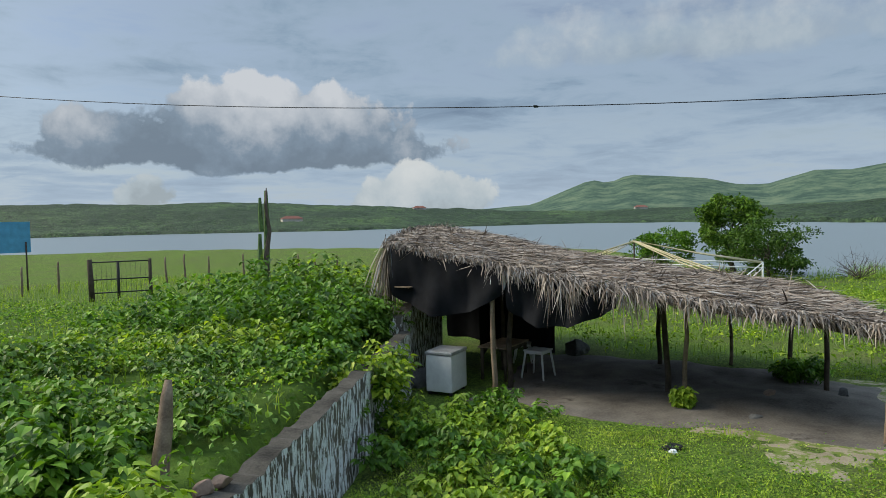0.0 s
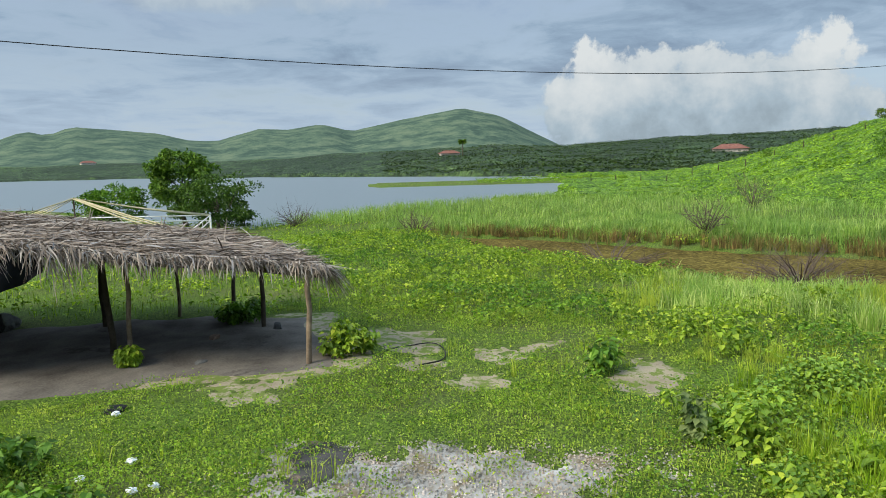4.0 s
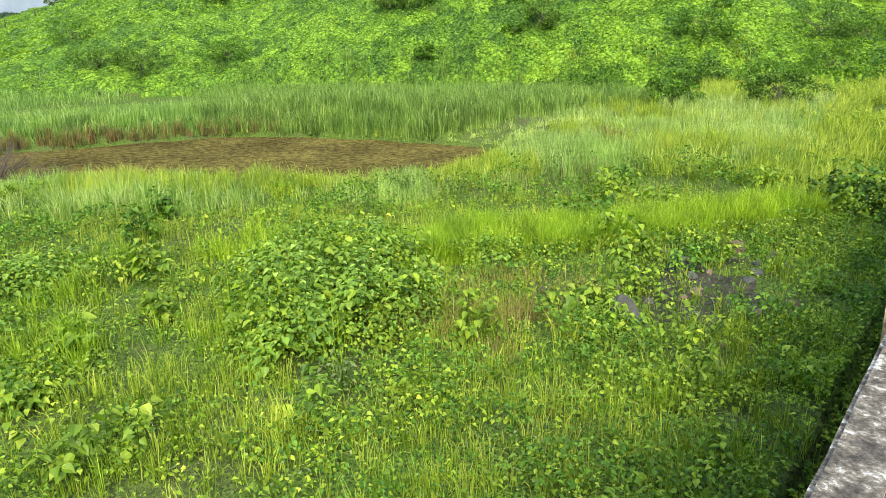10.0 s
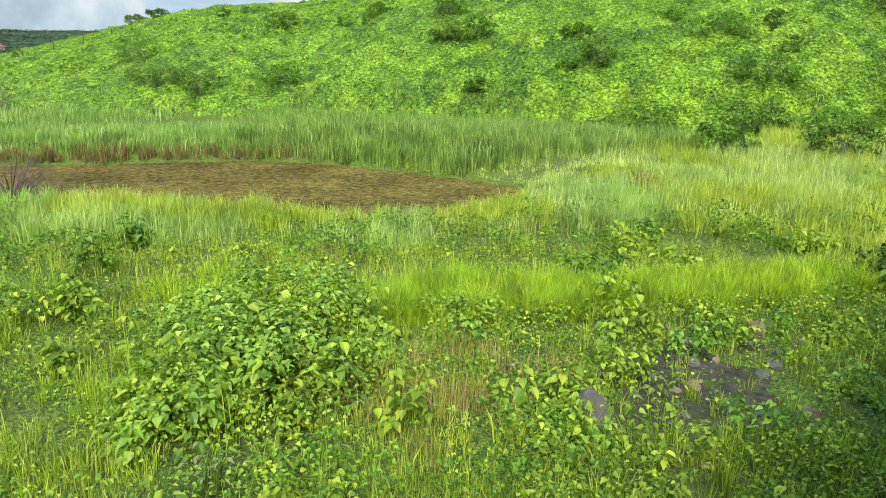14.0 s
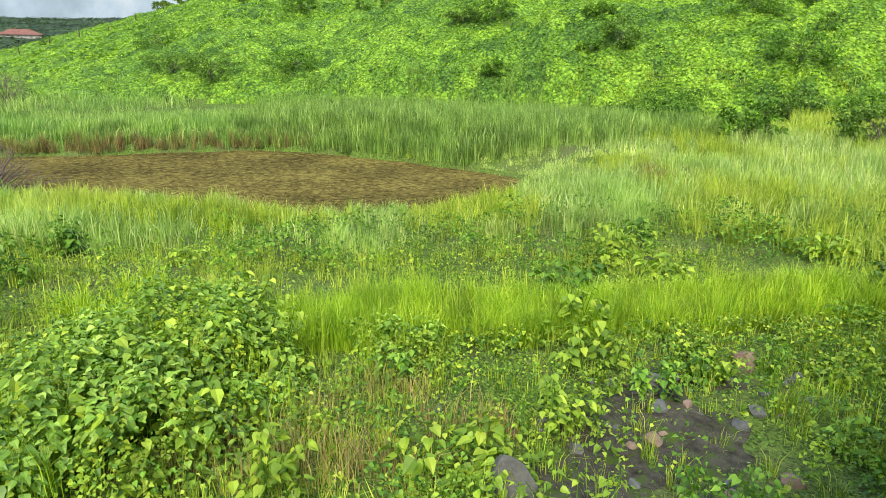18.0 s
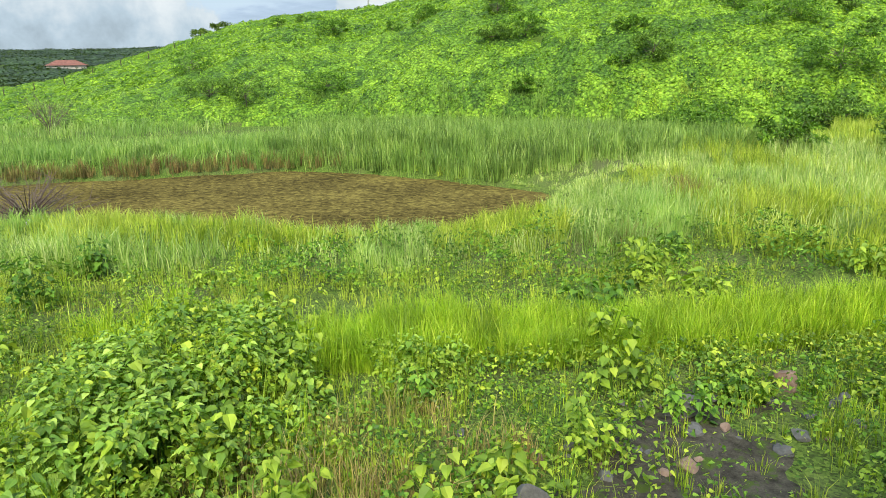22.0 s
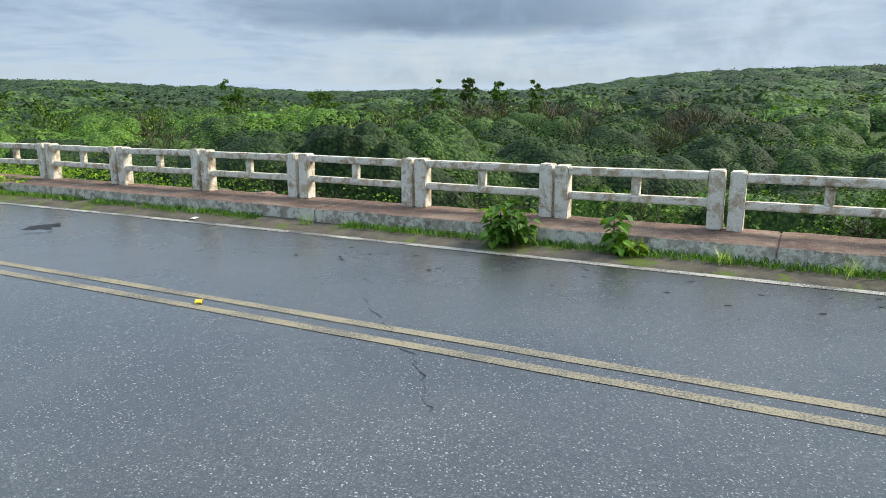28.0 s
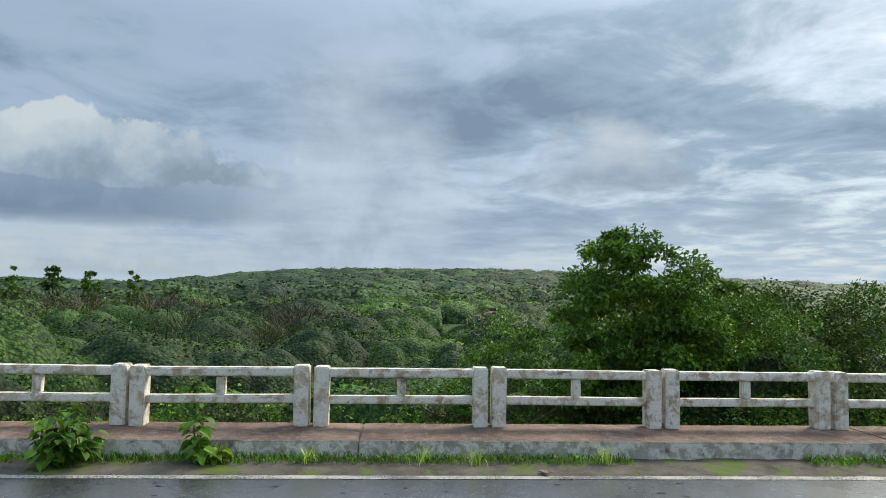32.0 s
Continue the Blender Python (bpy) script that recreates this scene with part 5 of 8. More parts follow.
    shore_t = lambda x, y: 0.5 * hummocks(x, y, 11.0, 71, True) + 0.3 + 0.5 * wave(x, y, 55, 2)  # noqa: E731
    land = lambda x, y: ground_z(x, y) > -2.4  # noqa: E731
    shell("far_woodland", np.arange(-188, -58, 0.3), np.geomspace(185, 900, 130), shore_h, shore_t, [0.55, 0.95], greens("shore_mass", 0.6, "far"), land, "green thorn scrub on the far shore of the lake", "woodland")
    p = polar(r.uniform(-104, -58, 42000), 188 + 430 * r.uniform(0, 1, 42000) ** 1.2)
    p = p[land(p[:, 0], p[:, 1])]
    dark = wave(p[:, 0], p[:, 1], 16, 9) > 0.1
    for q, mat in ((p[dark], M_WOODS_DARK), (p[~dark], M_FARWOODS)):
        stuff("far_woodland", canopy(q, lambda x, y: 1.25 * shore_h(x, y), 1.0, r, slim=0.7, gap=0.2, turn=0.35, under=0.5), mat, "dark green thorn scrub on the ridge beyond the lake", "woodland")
    # beside the road beyond the bridge
    n = 90
    y = r.uniform(30, 130, n)
    m = road_mid(y)[0]
    xy = np.column_stack([m + r.uniform(11, 30, n), y])
    scrub("woodland", xy, 2.0, 4.0, 5, 60, 0.22, M_WOODS, 56, "green scrub woodland beside the road")


for k, (a_, rad_, h_, s_) in enumerate([(46.1, 52, 4.7, 0.8), (64.2, 54, 4.9, 0.55), (66.6, 50, 4.2, 0.6), (69.4, 55, 4.4, 0.5), (61.8, 52, 4.6, 0.7), (52.6, 60, 4.2, 1.2)]):
    x_, y_ = polar(a_, rad_).reshape(-1, 2)[0]
    tree("slender_tree", (x_, y_), h_, s_, 600 + k, "slender dark green tree standing above the woodland", M_WOODS if k % 2 else M_TREE, 40, 70, 0.16, 0.08, 0.02)

woods_sets()

# bare shrubs in and round the pond
bare_shrub("bare_shrub", (-34.8, 4.3), 2.0, 1.8, 31, "leafless brown shrub at the pond's far edge", count=34)
bare_shrub("bare_shrub", (-23.8, 4.9), 1.35, 2.4, 32, "leafless dark shrub standing in the brown pond", count=70)
bare_shrub("bare_shrub", (-27.5, -0.8), 1.2, 3.0, 33, "leafless dark shrub standing in the brown pond", count=40)
bare_shrub("bare_shrub", (-33.0, -9.5), 1.6, 1.4, 34, "leafless brown shrub at the pond's edge", count=30)
bare_shrub("bare_shrub", (-46, -20.5), 2.0, 1.6, 35, "leafless grey shrub on the lake shore", count=28)
bare_shrub("bare_shrub", (-57, 12.5), 3.4, 2.2, 36, "leafless thorn tree at the foot of the hill", count=28)

# grass, reeds and weeds


def shed_dist(x, y):
    """Under 1 on the trodden floor of the shelter."""
    u, v = (x + 12.0) * 0.293 - (y + 11.0) * 0.956, -(x + 12.0) * 0.956 - (y + 11.0) * 0.293
    return np.maximum(np.abs(u - 0.1 * v) / 4.2, np.abs(v) / 2.9) + 0.10 * wave(x, y, 1.0, 2)


def gravel_dist(x, y):
    return np.hypot((x + 7.0 + 0.1 * (y + 4.2)) / 0.95, (y + 4.2) / 2.2) + 0.34 * wave(x, y, 0.7, 4) + 0.32 * wave(x, y, 0.24, 7) + 0.2 * wave(x, y, 0.09, 3)


# bare spots along the trodden way: place and breadth
PATCHES = [(-13.4, -6.8, 0.9), (-12.1, -3.9, 0.9), (-10.9, -1.8, 1.0), (-9.3, -7.4, 0.7), (-9.8, -8.1, 0.5), (-13.0, -6.7, 0.8), (-10.5, -4.1, 0.7), (-9.7, -7.4, 0.7), (-11.1, -1.5, 0.9), (-12.1, -4.0, 0.8), (-11.0, -1.4, 0.7), (-11.3, -5.1, 0.7)]


def bare(x, y):
    """How bare the trodden yard is, from 0 to 1."""
    path = smooth01(1.4, 0.4, np.abs((x + 12.5) * 0.9 + (y + 5.5) * 0.45 + 0.6 * wave(x, y, 1.6, 3)))
    yard = smooth01(7.5, 2.0, np.hypot(x + 10.5, y + 6.5))
    stony = 0.8 * smooth01(2.0, 0.8, np.hypot((x + 2.6) * 1.1, (y - 6.4) * 0.75) + 0.7 * wave(x, y, 0.5, 9))
    for px, py, pr in PATCHES:
        stony = np.maximum(stony, 0.95 * smooth01(1.0, 0.5, np.hypot((x - px) / pr, (y - py) / pr) + 0.45 * wave(x, y, 0.35, 5) + 0.25 * wave(x, y, 0.12, 2)))
    return np.clip(np.maximum(np.maximum(stony, smooth01(1.12, 0.95, shed_dist(x, y))), np.maximum(0.80 * smooth01(1.1, 0.7, gravel_dist(x, y)) * smooth01(0.55, 0.1, wave(x, y, 0.33, 5)), 0.75 * yard * path + 0.7 * yard * smooth01(0.0, 0.4, wave(x, y, 0.9, 6)))), 0, 1)


def west(x, y):
    """Open ground west of the bridge, clear of it and of the pond."""
    return (x < -0.2) & (pond_in(x, y) > 1.0)


def cover(name, pts, kindf, mat, label, category="grass"):
    v, f = kindf(pts)
    return tagged(arrays(name, v, f, mat), label, category, kind="stuff")


def grass_kind(hmin, hmax, width, lean, r):
    def make(p):
        root = np.column_stack([p, ground_z(p[:, 0], p[:, 1]) - 0.02])
        n = len(p)
        return blade_arrays(root, r.uniform(hmin, hmax, n), width * r.uniform(0.6, 1.3, n), r.uniform(0.2, 1.0, n) * lean, r)
    return make


def tuft_points(centers, per, spread, r):
    p = np.repeat(centers, per, 0)
    return p + r.normal(0, spread, p.shape)


def shoots(p, hf, leaf, per, r):
    """Upright shoots, each with a whorl of drooping broad leaves."""
    n = len(p)
    h = hf(p[:, 0], p[:, 1]) + r.uniform(-0.02, 0.14, n)
    k = np.tile(np.arange(per), n)
    a = np.repeat(r.uniform(0, 6.283, n), per) + k * 2.4 + r.normal(0, 0.2, n * per)
    down = k / per
    top = np.column_stack([p, ground_z(p[:, 0], p[:, 1]) + h])
    reach = np.column_stack([np.cos(a), np.sin(a), 0 * a])
    base = np.repeat(top, per, 0) + reach * (leaf * (0.15 + 0.75 * down))[:, None] - np.column_stack([0 * a, 0 * a, down * 0.26])
    way = reach + np.column_stack([0 * a, 0 * a, 0.25 - 0.9 * down - r.uniform(0, 0.4, n * per)])
    up = reach * 0.35 + [0, 0, 1.0] + r.normal(0, 0.15, base.shape)
    return heart_leaves(base, way, up, leaf * (0.55 + 0.6 * down) * r.uniform(0.8, 1.2, n * per))


def sprays(c, per, spread, hmin, hmax, width, lean, r):
    """Grass in tufts whose blades fan out from the middle; each tuft has its own height."""
    n = len(c)
    a = r.uniform(0, 6.283, n * per)
    q = np.abs(r.normal(0, 1, n * per))
    p = np.repeat(c, per, 0) + np.column_stack([np.cos(a), np.sin(a)]) * (q * spread)[:, None]
    h = np.repeat(r.uniform(hmin, hmax, n), per) * r.uniform(0.45, 1.1, n * per)
    root = np.column_stack([p, ground_z(p[:, 0], p[:, 1]) - 0.03])
    a = a + r.normal(0, 0.7, n * per)
    l = lean * np.clip(0.25 + 0.4 * q, 0, 1.3) * r.uniform(0.4, 1.3, n * per)
    out = np.column_stack([np.cos(a), np.sin(a), 0 * a])
    b = a + r.uniform(-0.9, 0.9, n * per)
    side = np.column_stack([-np.sin(b), np.cos(b), 0 * b]) * (width * r.uniform(0.6, 1.4, n * per))[:, None]
    h, l = h[:, None], l[:, None]
    p1 = root + out * l * h * 0.2 + [0, 0, 1] * h * 0.55
    p2 = root + out * l * h * 0.75 + [0, 0, 1] * h * (1 - 0.3 * l)
    v = np.stack([root - side / 2, root + side / 2, p1 - side * 0.42, p1 + side * 0.42, p2], 1).reshape(-1, 3)
    i = np.arange(n * per)[:, None] * 5
    f = np.concatenate([i + [0, 1, 3], i + [0, 3, 2], i + [2, 3, 4]], 1).reshape(-1, 3)
    return v, f


def line_dist(x, y, ax, ay, bx, by):
    t = np.clip(((x - ax) * (bx - ax) + (y - ay) * (by - ay)) / ((bx - ax) ** 2 + (by - ay) ** 2), 0, 1)
    return np.hypot(x - ax - t * (bx - ax), y - ay - t * (by - ay))


# mounds of broad leaves: place, half lengths along and across, turn and height
MOUNDS = [(-6.5, 3.1, 2.3, 1.5, 139, 0.85), (-5.55, 1.5, 0.75, 0.6, 30, 0.62), (-8.7, -0.5, 0.8, 0.6, 120, 0.5), (-7.0, -0.6, 0.5, 0.45, 0, 0.5), (-10.0, 0.6, 1.1, 0.6, 110, 0.42), (-5.7, 5.4, 1.0, 0.45, 45, 0.5)]


def mound_h(x, y):
    h = np.zeros_like(x)
    for mx, my, a, b, turn, high in MOUNDS:
        c, s = math.cos(radians(turn)), math.sin(radians(turn))
        d = np.hypot(((x - mx) * c + (y - my) * s) / a, (-(x - mx) * s + (y - my) * c) / b) + 0.12 * wave(x, y, 0.4, mx)
        h = np.maximum(h, high * np.sqrt(np.maximum(1 - d * d, 0)))
    return h


def tall_zone(x, y):
    """The stand of tall pale grass between the trodden way and the pond."""
    s, n = pond_axes(x, y)
    w = wave(x, y, 1.1, 6)
    return (s > 0.6 + 1.2 * w) & (n > -12.4 + 0.7 * w) & (n < np.where(s > 17, 4.0, 0.0)) & (s < 42) & (pond_in(x, y) > 1.0) & (x < -2.6 - 0.07 * np.maximum(y - 8, 0) * 2)


def strip_zone(x, y):
    """The low bright grass along the trodden way."""
    d = np.minimum(line_dist(x, y, -6.9, 5.3, -4.8, 8.0), line_dist(x, y, -4.8, 8.0, -2.6, 11.2))
    return d + 0.16 * wave(x, y, 0.7, 4) < 0.55


def way_dist(x, y):
    """Metres from the trodden way that runs past the stones."""
    return np.minimum(line_dist(x, y, -10.8, -1.2, -7.4, 6.0), line_dist(x, y, -7.4, 6.0, -3.3, 12.8)) + 0.2 * wave(x, y, 0.6, 2)


def vegetation():
    r = np.random.default_rng(3)
    u = lambda x: r.uniform(0, 1, len(x))  # noqa: E731
    short = lambda x, y: smooth01(6.8, 4.8, np.hypot((x + 9.5) * 0.8, y + 6.5)) > 0.3 + 0.25 * wave(x, y, 1.3, 2)  # noqa: E731
    field = lambda x, y: west(x, y) & ~tall_zone(x, y) & (u(x) > bare(x, y) * 1.02)  # noqa: E731
    foot = lambda x, y: np.interp(np.degrees(np.arctan2(x, y)), AZ_HILL, HILL_FOOT)  # noqa: E731
    near = lambda x, y, k: u(x) < k / np.maximum(np.hypot(x, y + 1), 1)  # noqa: E731
    # the yard: short turf, loose gravel
    p = scatter(60000, -17, -3.0, -12, 1.0, r, lambda x, y: short(x, y) & (u(x) > 0.1 + bare(x, y)) & (wave(x, y, 0.7, 8) > -0.75))
    cover("turf", p, grass_kind(0.03, 0.12, 0.014, 1.0, r), M_TURF, "short yellow-green turf in the yard")
    p = scatter(30000, -9.5, -4.5, -8, 0.5, r, lambda x, y: (gravel_dist(x, y) + r.normal(0, 0.15, len(x)) < 0.9))
    z = ground_z(p[:, 0], p[:, 1])
    s_ = r.uniform(0.006, 0.022, (len(p), 1, 1))
    k_ = np.array([[-1, -0.8, -0.3], [1, -0.6, -0.3], [0.2, 1, -0.3], [0.1, 0, 0.8]])
    t_ = r.uniform(0, 6.28, len(p))
    rot = np.stack([np.stack([np.cos(t_), -np.sin(t_), 0 * t_], 1), np.stack([np.sin(t_), np.cos(t_), 0 * t_], 1), np.tile([0, 0, 1.0], (len(p), 1))], 1)
    v = (np.einsum("nij,kj->nki", rot, k_) * s_ + np.column_stack([p, z + 0.018])[:, None]).reshape(-1, 3)
    i_ = np.arange(len(p))[:, None] * 4
    f = np.concatenate([i_ + [0, 1, 3], i_ + [1, 2, 3], i_ + [2, 0, 3]], 1).reshape(-1, 3)
    tagged(arrays("pebbles", v, f, M_PEBBLE), "loose pale gravel spread over the yard", "gravel", kind="stuff")
    for k, mat in enumerate((M_TURF, M_HILL, M_WEED)):
        p = scatter((130000, 90000, 40000)[k], -17, -3.0, -12, 1.5, r, lambda x, y: short(x, y) & (u(x) > 0.05 + bare(x, y)) & (wave(x, y, 0.8, 110 + 5 * k) > (-0.9, -0.1, 0.2)[k]))
        stuff("turf_weeds", canopy(p, lambda x, y: 0.05 + (0.06, 0.20, 0.26)[k] * hummocks(x, y, (0.35, 0.5, 0.6)[k], 112 + k), (0.03, 0.034, 0.04)[k], r, gap=0.0), mat, "low creeping weeds among the yard's turf", "weeds")
    # low weeds: small mounds of leaves in several greens over the whole field
    low = lambda cell, high, seed: (lambda x, y: high * hummocks(x, y, cell, seed))  # noqa: E731
    for k, (mat, cell, high, leaf, n, tag_) in enumerate(((M_WEED, 0.5, 0.32, 0.046, 80000, "low broad-leaved green weeds in small mounds"), (M_VINE, 0.6, 0.34, 0.050, 64000, "low darker green weeds in small mounds"), (M_GREYLEAF, 0.7, 0.36, 0.035, 26000, "low grey-green weeds in small mounds"), (M_YELLOWLEAF, 0.55, 0.30, 0.04, 18000, "low yellow-green weeds in small mounds"))):
        p = scatter(n * 2, -24, -0.4, -9, 20, r, lambda x, y: field(x, y) & near(x, y, 10.0) & ~strip_zone(x, y) & (mound_h(x, y) < 0.1) & (wave(x, y, 1.3, 30 + 3 * k) > (-0.35, -0.15, 0.2, 0.2)[k]) & (~short(x, y) | (u(x) < 0.5)) & (way_dist(x, y) > 0.35 * u(x)))
        stuff("weeds", canopy(p, low(cell, high, k), leaf, r, broad=False), mat, tag_, "weeds")
    # round-leaved young weeds close to the bridge
    for k, mat in enumerate((M_WEED, M_VINE)):
        p = scatter(34000, -5.5, -0.5, -4, 10, r, lambda x, y: field(x, y) & ~strip_zone(x, y) & (mound_h(x, y) < 0.08) & (wave(x, y, 0.55, 50 + k) > 0.05))
        stuff("weeds", canopy(p, low(0.42, 0.36, 60 + k), 0.045, r, broad=True), mat, "young round-leaved weeds near the bridge", "weeds")
    # grass between them, in thin tufts
    c = scatter(9500, -22, -0.7, -9, 20, r, lambda x, y: field(x, y) & near(x, y, 6.0) & (~short(x, y) | (u(x) < 0.15)) & (wave(x, y, 1.0, 8) > -0.35) & (mound_h(x, y) < 0.25))
    stuff("grass_tufts", sprays(c, 20, 0.07, 0.14, 0.46, 0.009, 1.0, r), M_GRASS, "bright green grass in loose tufts", "grass")
    # the mounds of broad leaves
    lumpy = lambda x, y: mound_h(x, y) * (0.5 + 0.7 * hummocks(x, y, 0.5, 9))  # noqa: E731
    for k, (mat, leaf, n) in enumerate(((M_YELLOWLEAF, 0.042, 7000), (M_WEED, 0.046, 9000), (M_VINE, 0.046, 5000))):
        p = scatter(n * 6, -11.5, -0.9, -1.5, 7.5, r, lambda x, y: (mound_h(x, y) > 0.04) & (wave(x, y, 0.6, 70 + k) > -0.35))[: n * 2]
        stuff("broad_leaves", canopy(p, lumpy, leaf, r, broad=True, gap=0.05, turn=0.7, under=0.7), mat, "mound of small pointed green leaves", "weeds")
    # shoots with whorls of drooping broad leaves that stand out of the mounds
    p = scatter(4200, -11.5, -3.5, -1.5, 7.5, r, lambda x, y: (mound_h(x, y) > 0.12) & (wave(x, y, 0.5, 75) > -0.1))[:520]
    stuff("broad_leaves", shoots(p, lumpy, 0.115, 9, r), M_MOUND, "drooping broad leaves on upright shoots", "weeds")
    p = scatter(900, -13, -1.0, -4, 12, r, lambda x, y: field(x, y) & (mound_h(x, y) < 0.05) & ~short(x, y) & (wave(x, y, 0.8, 76) > 0.1))[:230]
    stuff("broad_leaves", shoots(p, lambda x, y: 0 * x + 0.28, 0.085, 10, r), M_WEED, "young leafy shoots standing in the field", "weeds")
    # fine grass everywhere between the leaves
    for k, mat in enumerate((M_GRASS, M_STRIP)):
        c = scatter((4200, 2400)[k], -12, -0.6, -4, 12, r, lambda x, y: field(x, y) & near(x, y, 5.0) & ~short(x, y) & (wave(x, y, 0.7, 120 + k) > 0.0))
        stuff("fine_grass", sprays(c, 20, 0.10, 0.16, 0.5, 0.006, 0.8, r), mat, "fine upright grass among the weeds", "grass")
    c = scatter(500, -9, -4.2, 0.6, 6, r, lambda x, y: (mound_h(x, y) > 0.05) & (wave(x, y, 0.5, 77) > 0.0))
    stuff("fine_grass", sprays(c, 16, 0.08, 0.6, 1.0, 0.006, 0.7, r), M_STRIP, "long grass growing through the mounds", "grass")
    # the strip of bright low grass
    c = scatter(5200, -8.0, -1.8, 4.5, 12.5, r, strip_zone)
    stuff("grass_tufts", sprays(c, 34, 0.08, 0.35, 0.68, 0.009, 0.9, r), M_STRIP, "bright yellow-green grass in a dense strip", "grass")
    c = scatter(420, -10.5, -7.0, -0.6, 4.8, r, lambda x, y: (wave(x, y, 0.9, 14) > 0.0) & (mound_h(x, y) < 0.1))
    stuff("grass_tufts", sprays(c, 34, 0.08, 0.3, 0.6, 0.009, 0.9, r), M_STRIP, "bright yellow-green grass beside the broad leaves", "grass")
    # straw among the leaves in front of the stones
    c = scatter(330, -5.2, -3.4, 2.6, 5.2, r, lambda x, y: wave(x, y, 0.5, 3) > -0.3)
    stuff("dry_grass", sprays(c[::2], 16, 0.12, 0.3, 0.6, 0.008, 0.9, r), M_DRY, "dry straw-coloured grass in tufts", "grass")
    # tall pale grass up to the pond
    c = scatter(12000, -26, -2.6, -3, 34, r, lambda x, y: (u(x) < 15.0 / np.maximum(np.hypot(x, y), 1)) & tall_zone(x, y) & (wave(x, y, 0.55, 4) > -0.75))
    d = pond_in(c[:, 0], c[:, 1])
    sun_ = wave(c[:, 0], c[:, 1], 1.7, 11) > -0.15
    for lo, hi, h0, h1 in ((1.0, 2.0, 0.12, 0.28), (2.0, 4.0, 0.25, 0.5), (4.0, 8.0, 0.4, 0.75), (8.0, 999, 0.55, 1.0)):
        w = (d >= lo) & (d < hi)
        stuff("tall_grass", sprays(c[w & sun_], 30, 0.11, h0, h1, 0.011, 1.0, r), M_REED, "tall pale green grass in dense tufts", "grass")
        stuff("tall_grass", sprays(c[w & ~sun_], 28, 0.11, h0, h1, 0.011, 1.0, r), M_GRASS, "tall bright green grass in dense tufts", "grass")
    c = np.array([[-9.1, 17.1], [-9.6, 17.5], [-8.6, 16.8], [-7.2, 11.7], [-17.6, 9.4], [-9.0, 16.4]])
    stuff("dry_grass", sprays(c, 190, 0.30, 0.4, 0.8, 0.012, 1.0, r), M_BROWNGRASS, "dead brown stalks standing in the tall grass", "grass")
    c = scatter(3000, -14, -0.9, 13, 40, r, lambda x, y: west(x, y) & ~tall_zone(x, y) & (x < -0.9 - 0.05 * y) & (np.hypot(x, y) < foot(x, y)))
    stuff("tall_grass", sprays(c, 30, 0.16, 0.4, 0.85, 0.018, 0.9, r), M_GRASS, "tall green grass between bridge and hill", "grass")
    # darker low shrubs between the tall grass and the way
    c = lambda x, y: 0.55 * hummocks(x, y, 0.8, 33)  # noqa: E731
    p = scatter(30000, -12, -2, 4, 20, r, lambda x, y: (np.abs(pond_axes(x, y)[1] + 12.6) < 1.4 + 0.8 * wave(x, y, 0.9, 2)) & (wave(x, y, 0.9, 41) > -0.1) & (x < -2) & (pond_axes(x, y)[0] > 8))
    stuff("weeds", canopy(p, c, 0.075, r), M_VINE, "dark green weeds in front of the tall grass", "weeds")
    # low dark weeds and shrubs on the near shore south of the tall grass
    p = scatter(60000, -34, -12, -14, 4, r, lambda x, y: west(x, y) & ~tall_zone(x, y) & (pond_in(x, y) < 22) & (wave(x, y, 1.6, 21) > -0.35) & (bare(x, y) < 0.3))
    dark_ = hummocks(p[:, 0], p[:, 1], 1.0, 5, True) + 0.4 * wave(p[:, 0], p[:, 1], 3.0, 8) < 0.35
    stuff("weeds", canopy(p[dark_], lambda x, y: 0.6 * hummocks(x, y, 1.0, 5), 0.09, r), M_VINE, "dark green weeds along the pond's near shore", "weeds")
    stuff("weeds", canopy(p[~dark_], lambda x, y: 0.6 * hummocks(x, y, 1.0, 5), 0.09, r), M_WEED, "bright green weeds along the pond's near shore", "weeds")
    p = scatter(30000, -40, -12, -18, 4, r, lambda x, y: west(x, y) & ~tall_zone(x, y) & (wave(x, y, 1.3, 25) > 0.0) & (bare(x, y) < 0.3) & (ground_z(x, y) > -2.56))
    stuff("weeds", canopy(p, lambda x, y: 0.5 * hummocks(x, y, 0.8, 6), 0.10, r), M_WEED, "green weeds between the yard and the pond", "weeds")
    # reeds: pale ones on the far shore with a dead brown foot, dark ones below the hill
    side = lambda x, y: pond_axes(x, y)[1] > 0.5  # noqa: E731
    c = scatter(9000, -48, -24, -14, 22, r, lambda x, y: side(x, y) & (pond_in(x, y) > 1.02) & (pond_in(x, y) < 30) & (pond_axes(x, y)[0] < 10.5 + 3.0 * (u(x) - 0.5)))
    d = pond_in(c[:, 0], c[:, 1])
    stuff("reeds", sprays(c[d > 1.35], 13, 0.20, 0.5, 0.95, 0.03, 0.8, r), M_REED_PALE, "pale green reeds on the pond's far shore", "reeds")
    stuff("dry_grass", sprays(c[d < 1.6], 34, 0.12, 0.35, 0.85, 0.016, 0.6, r), M_BROWNGRASS, "dead brown reeds at the water's edge", "reeds")
    c = scatter(30000, -58, -3, 8, 48, r, lambda x, y: side(x, y) & west(x, y) & (pond_in(x, y) > 1.02) & (pond_axes(x, y)[0] > 8.0 + 4.0 * (u(x) - 0.5)) & (np.hypot(x, y) < foot(x, y) + 2.5 + wave(x, y, 1.5)) & (x < -3.0 - 0.12 * y) & (u(x) < 14.0 / np.maximum(np.hypot(x, y) - 14, 1)))
    s, n = pond_axes(c[:, 0], c[:, 1])
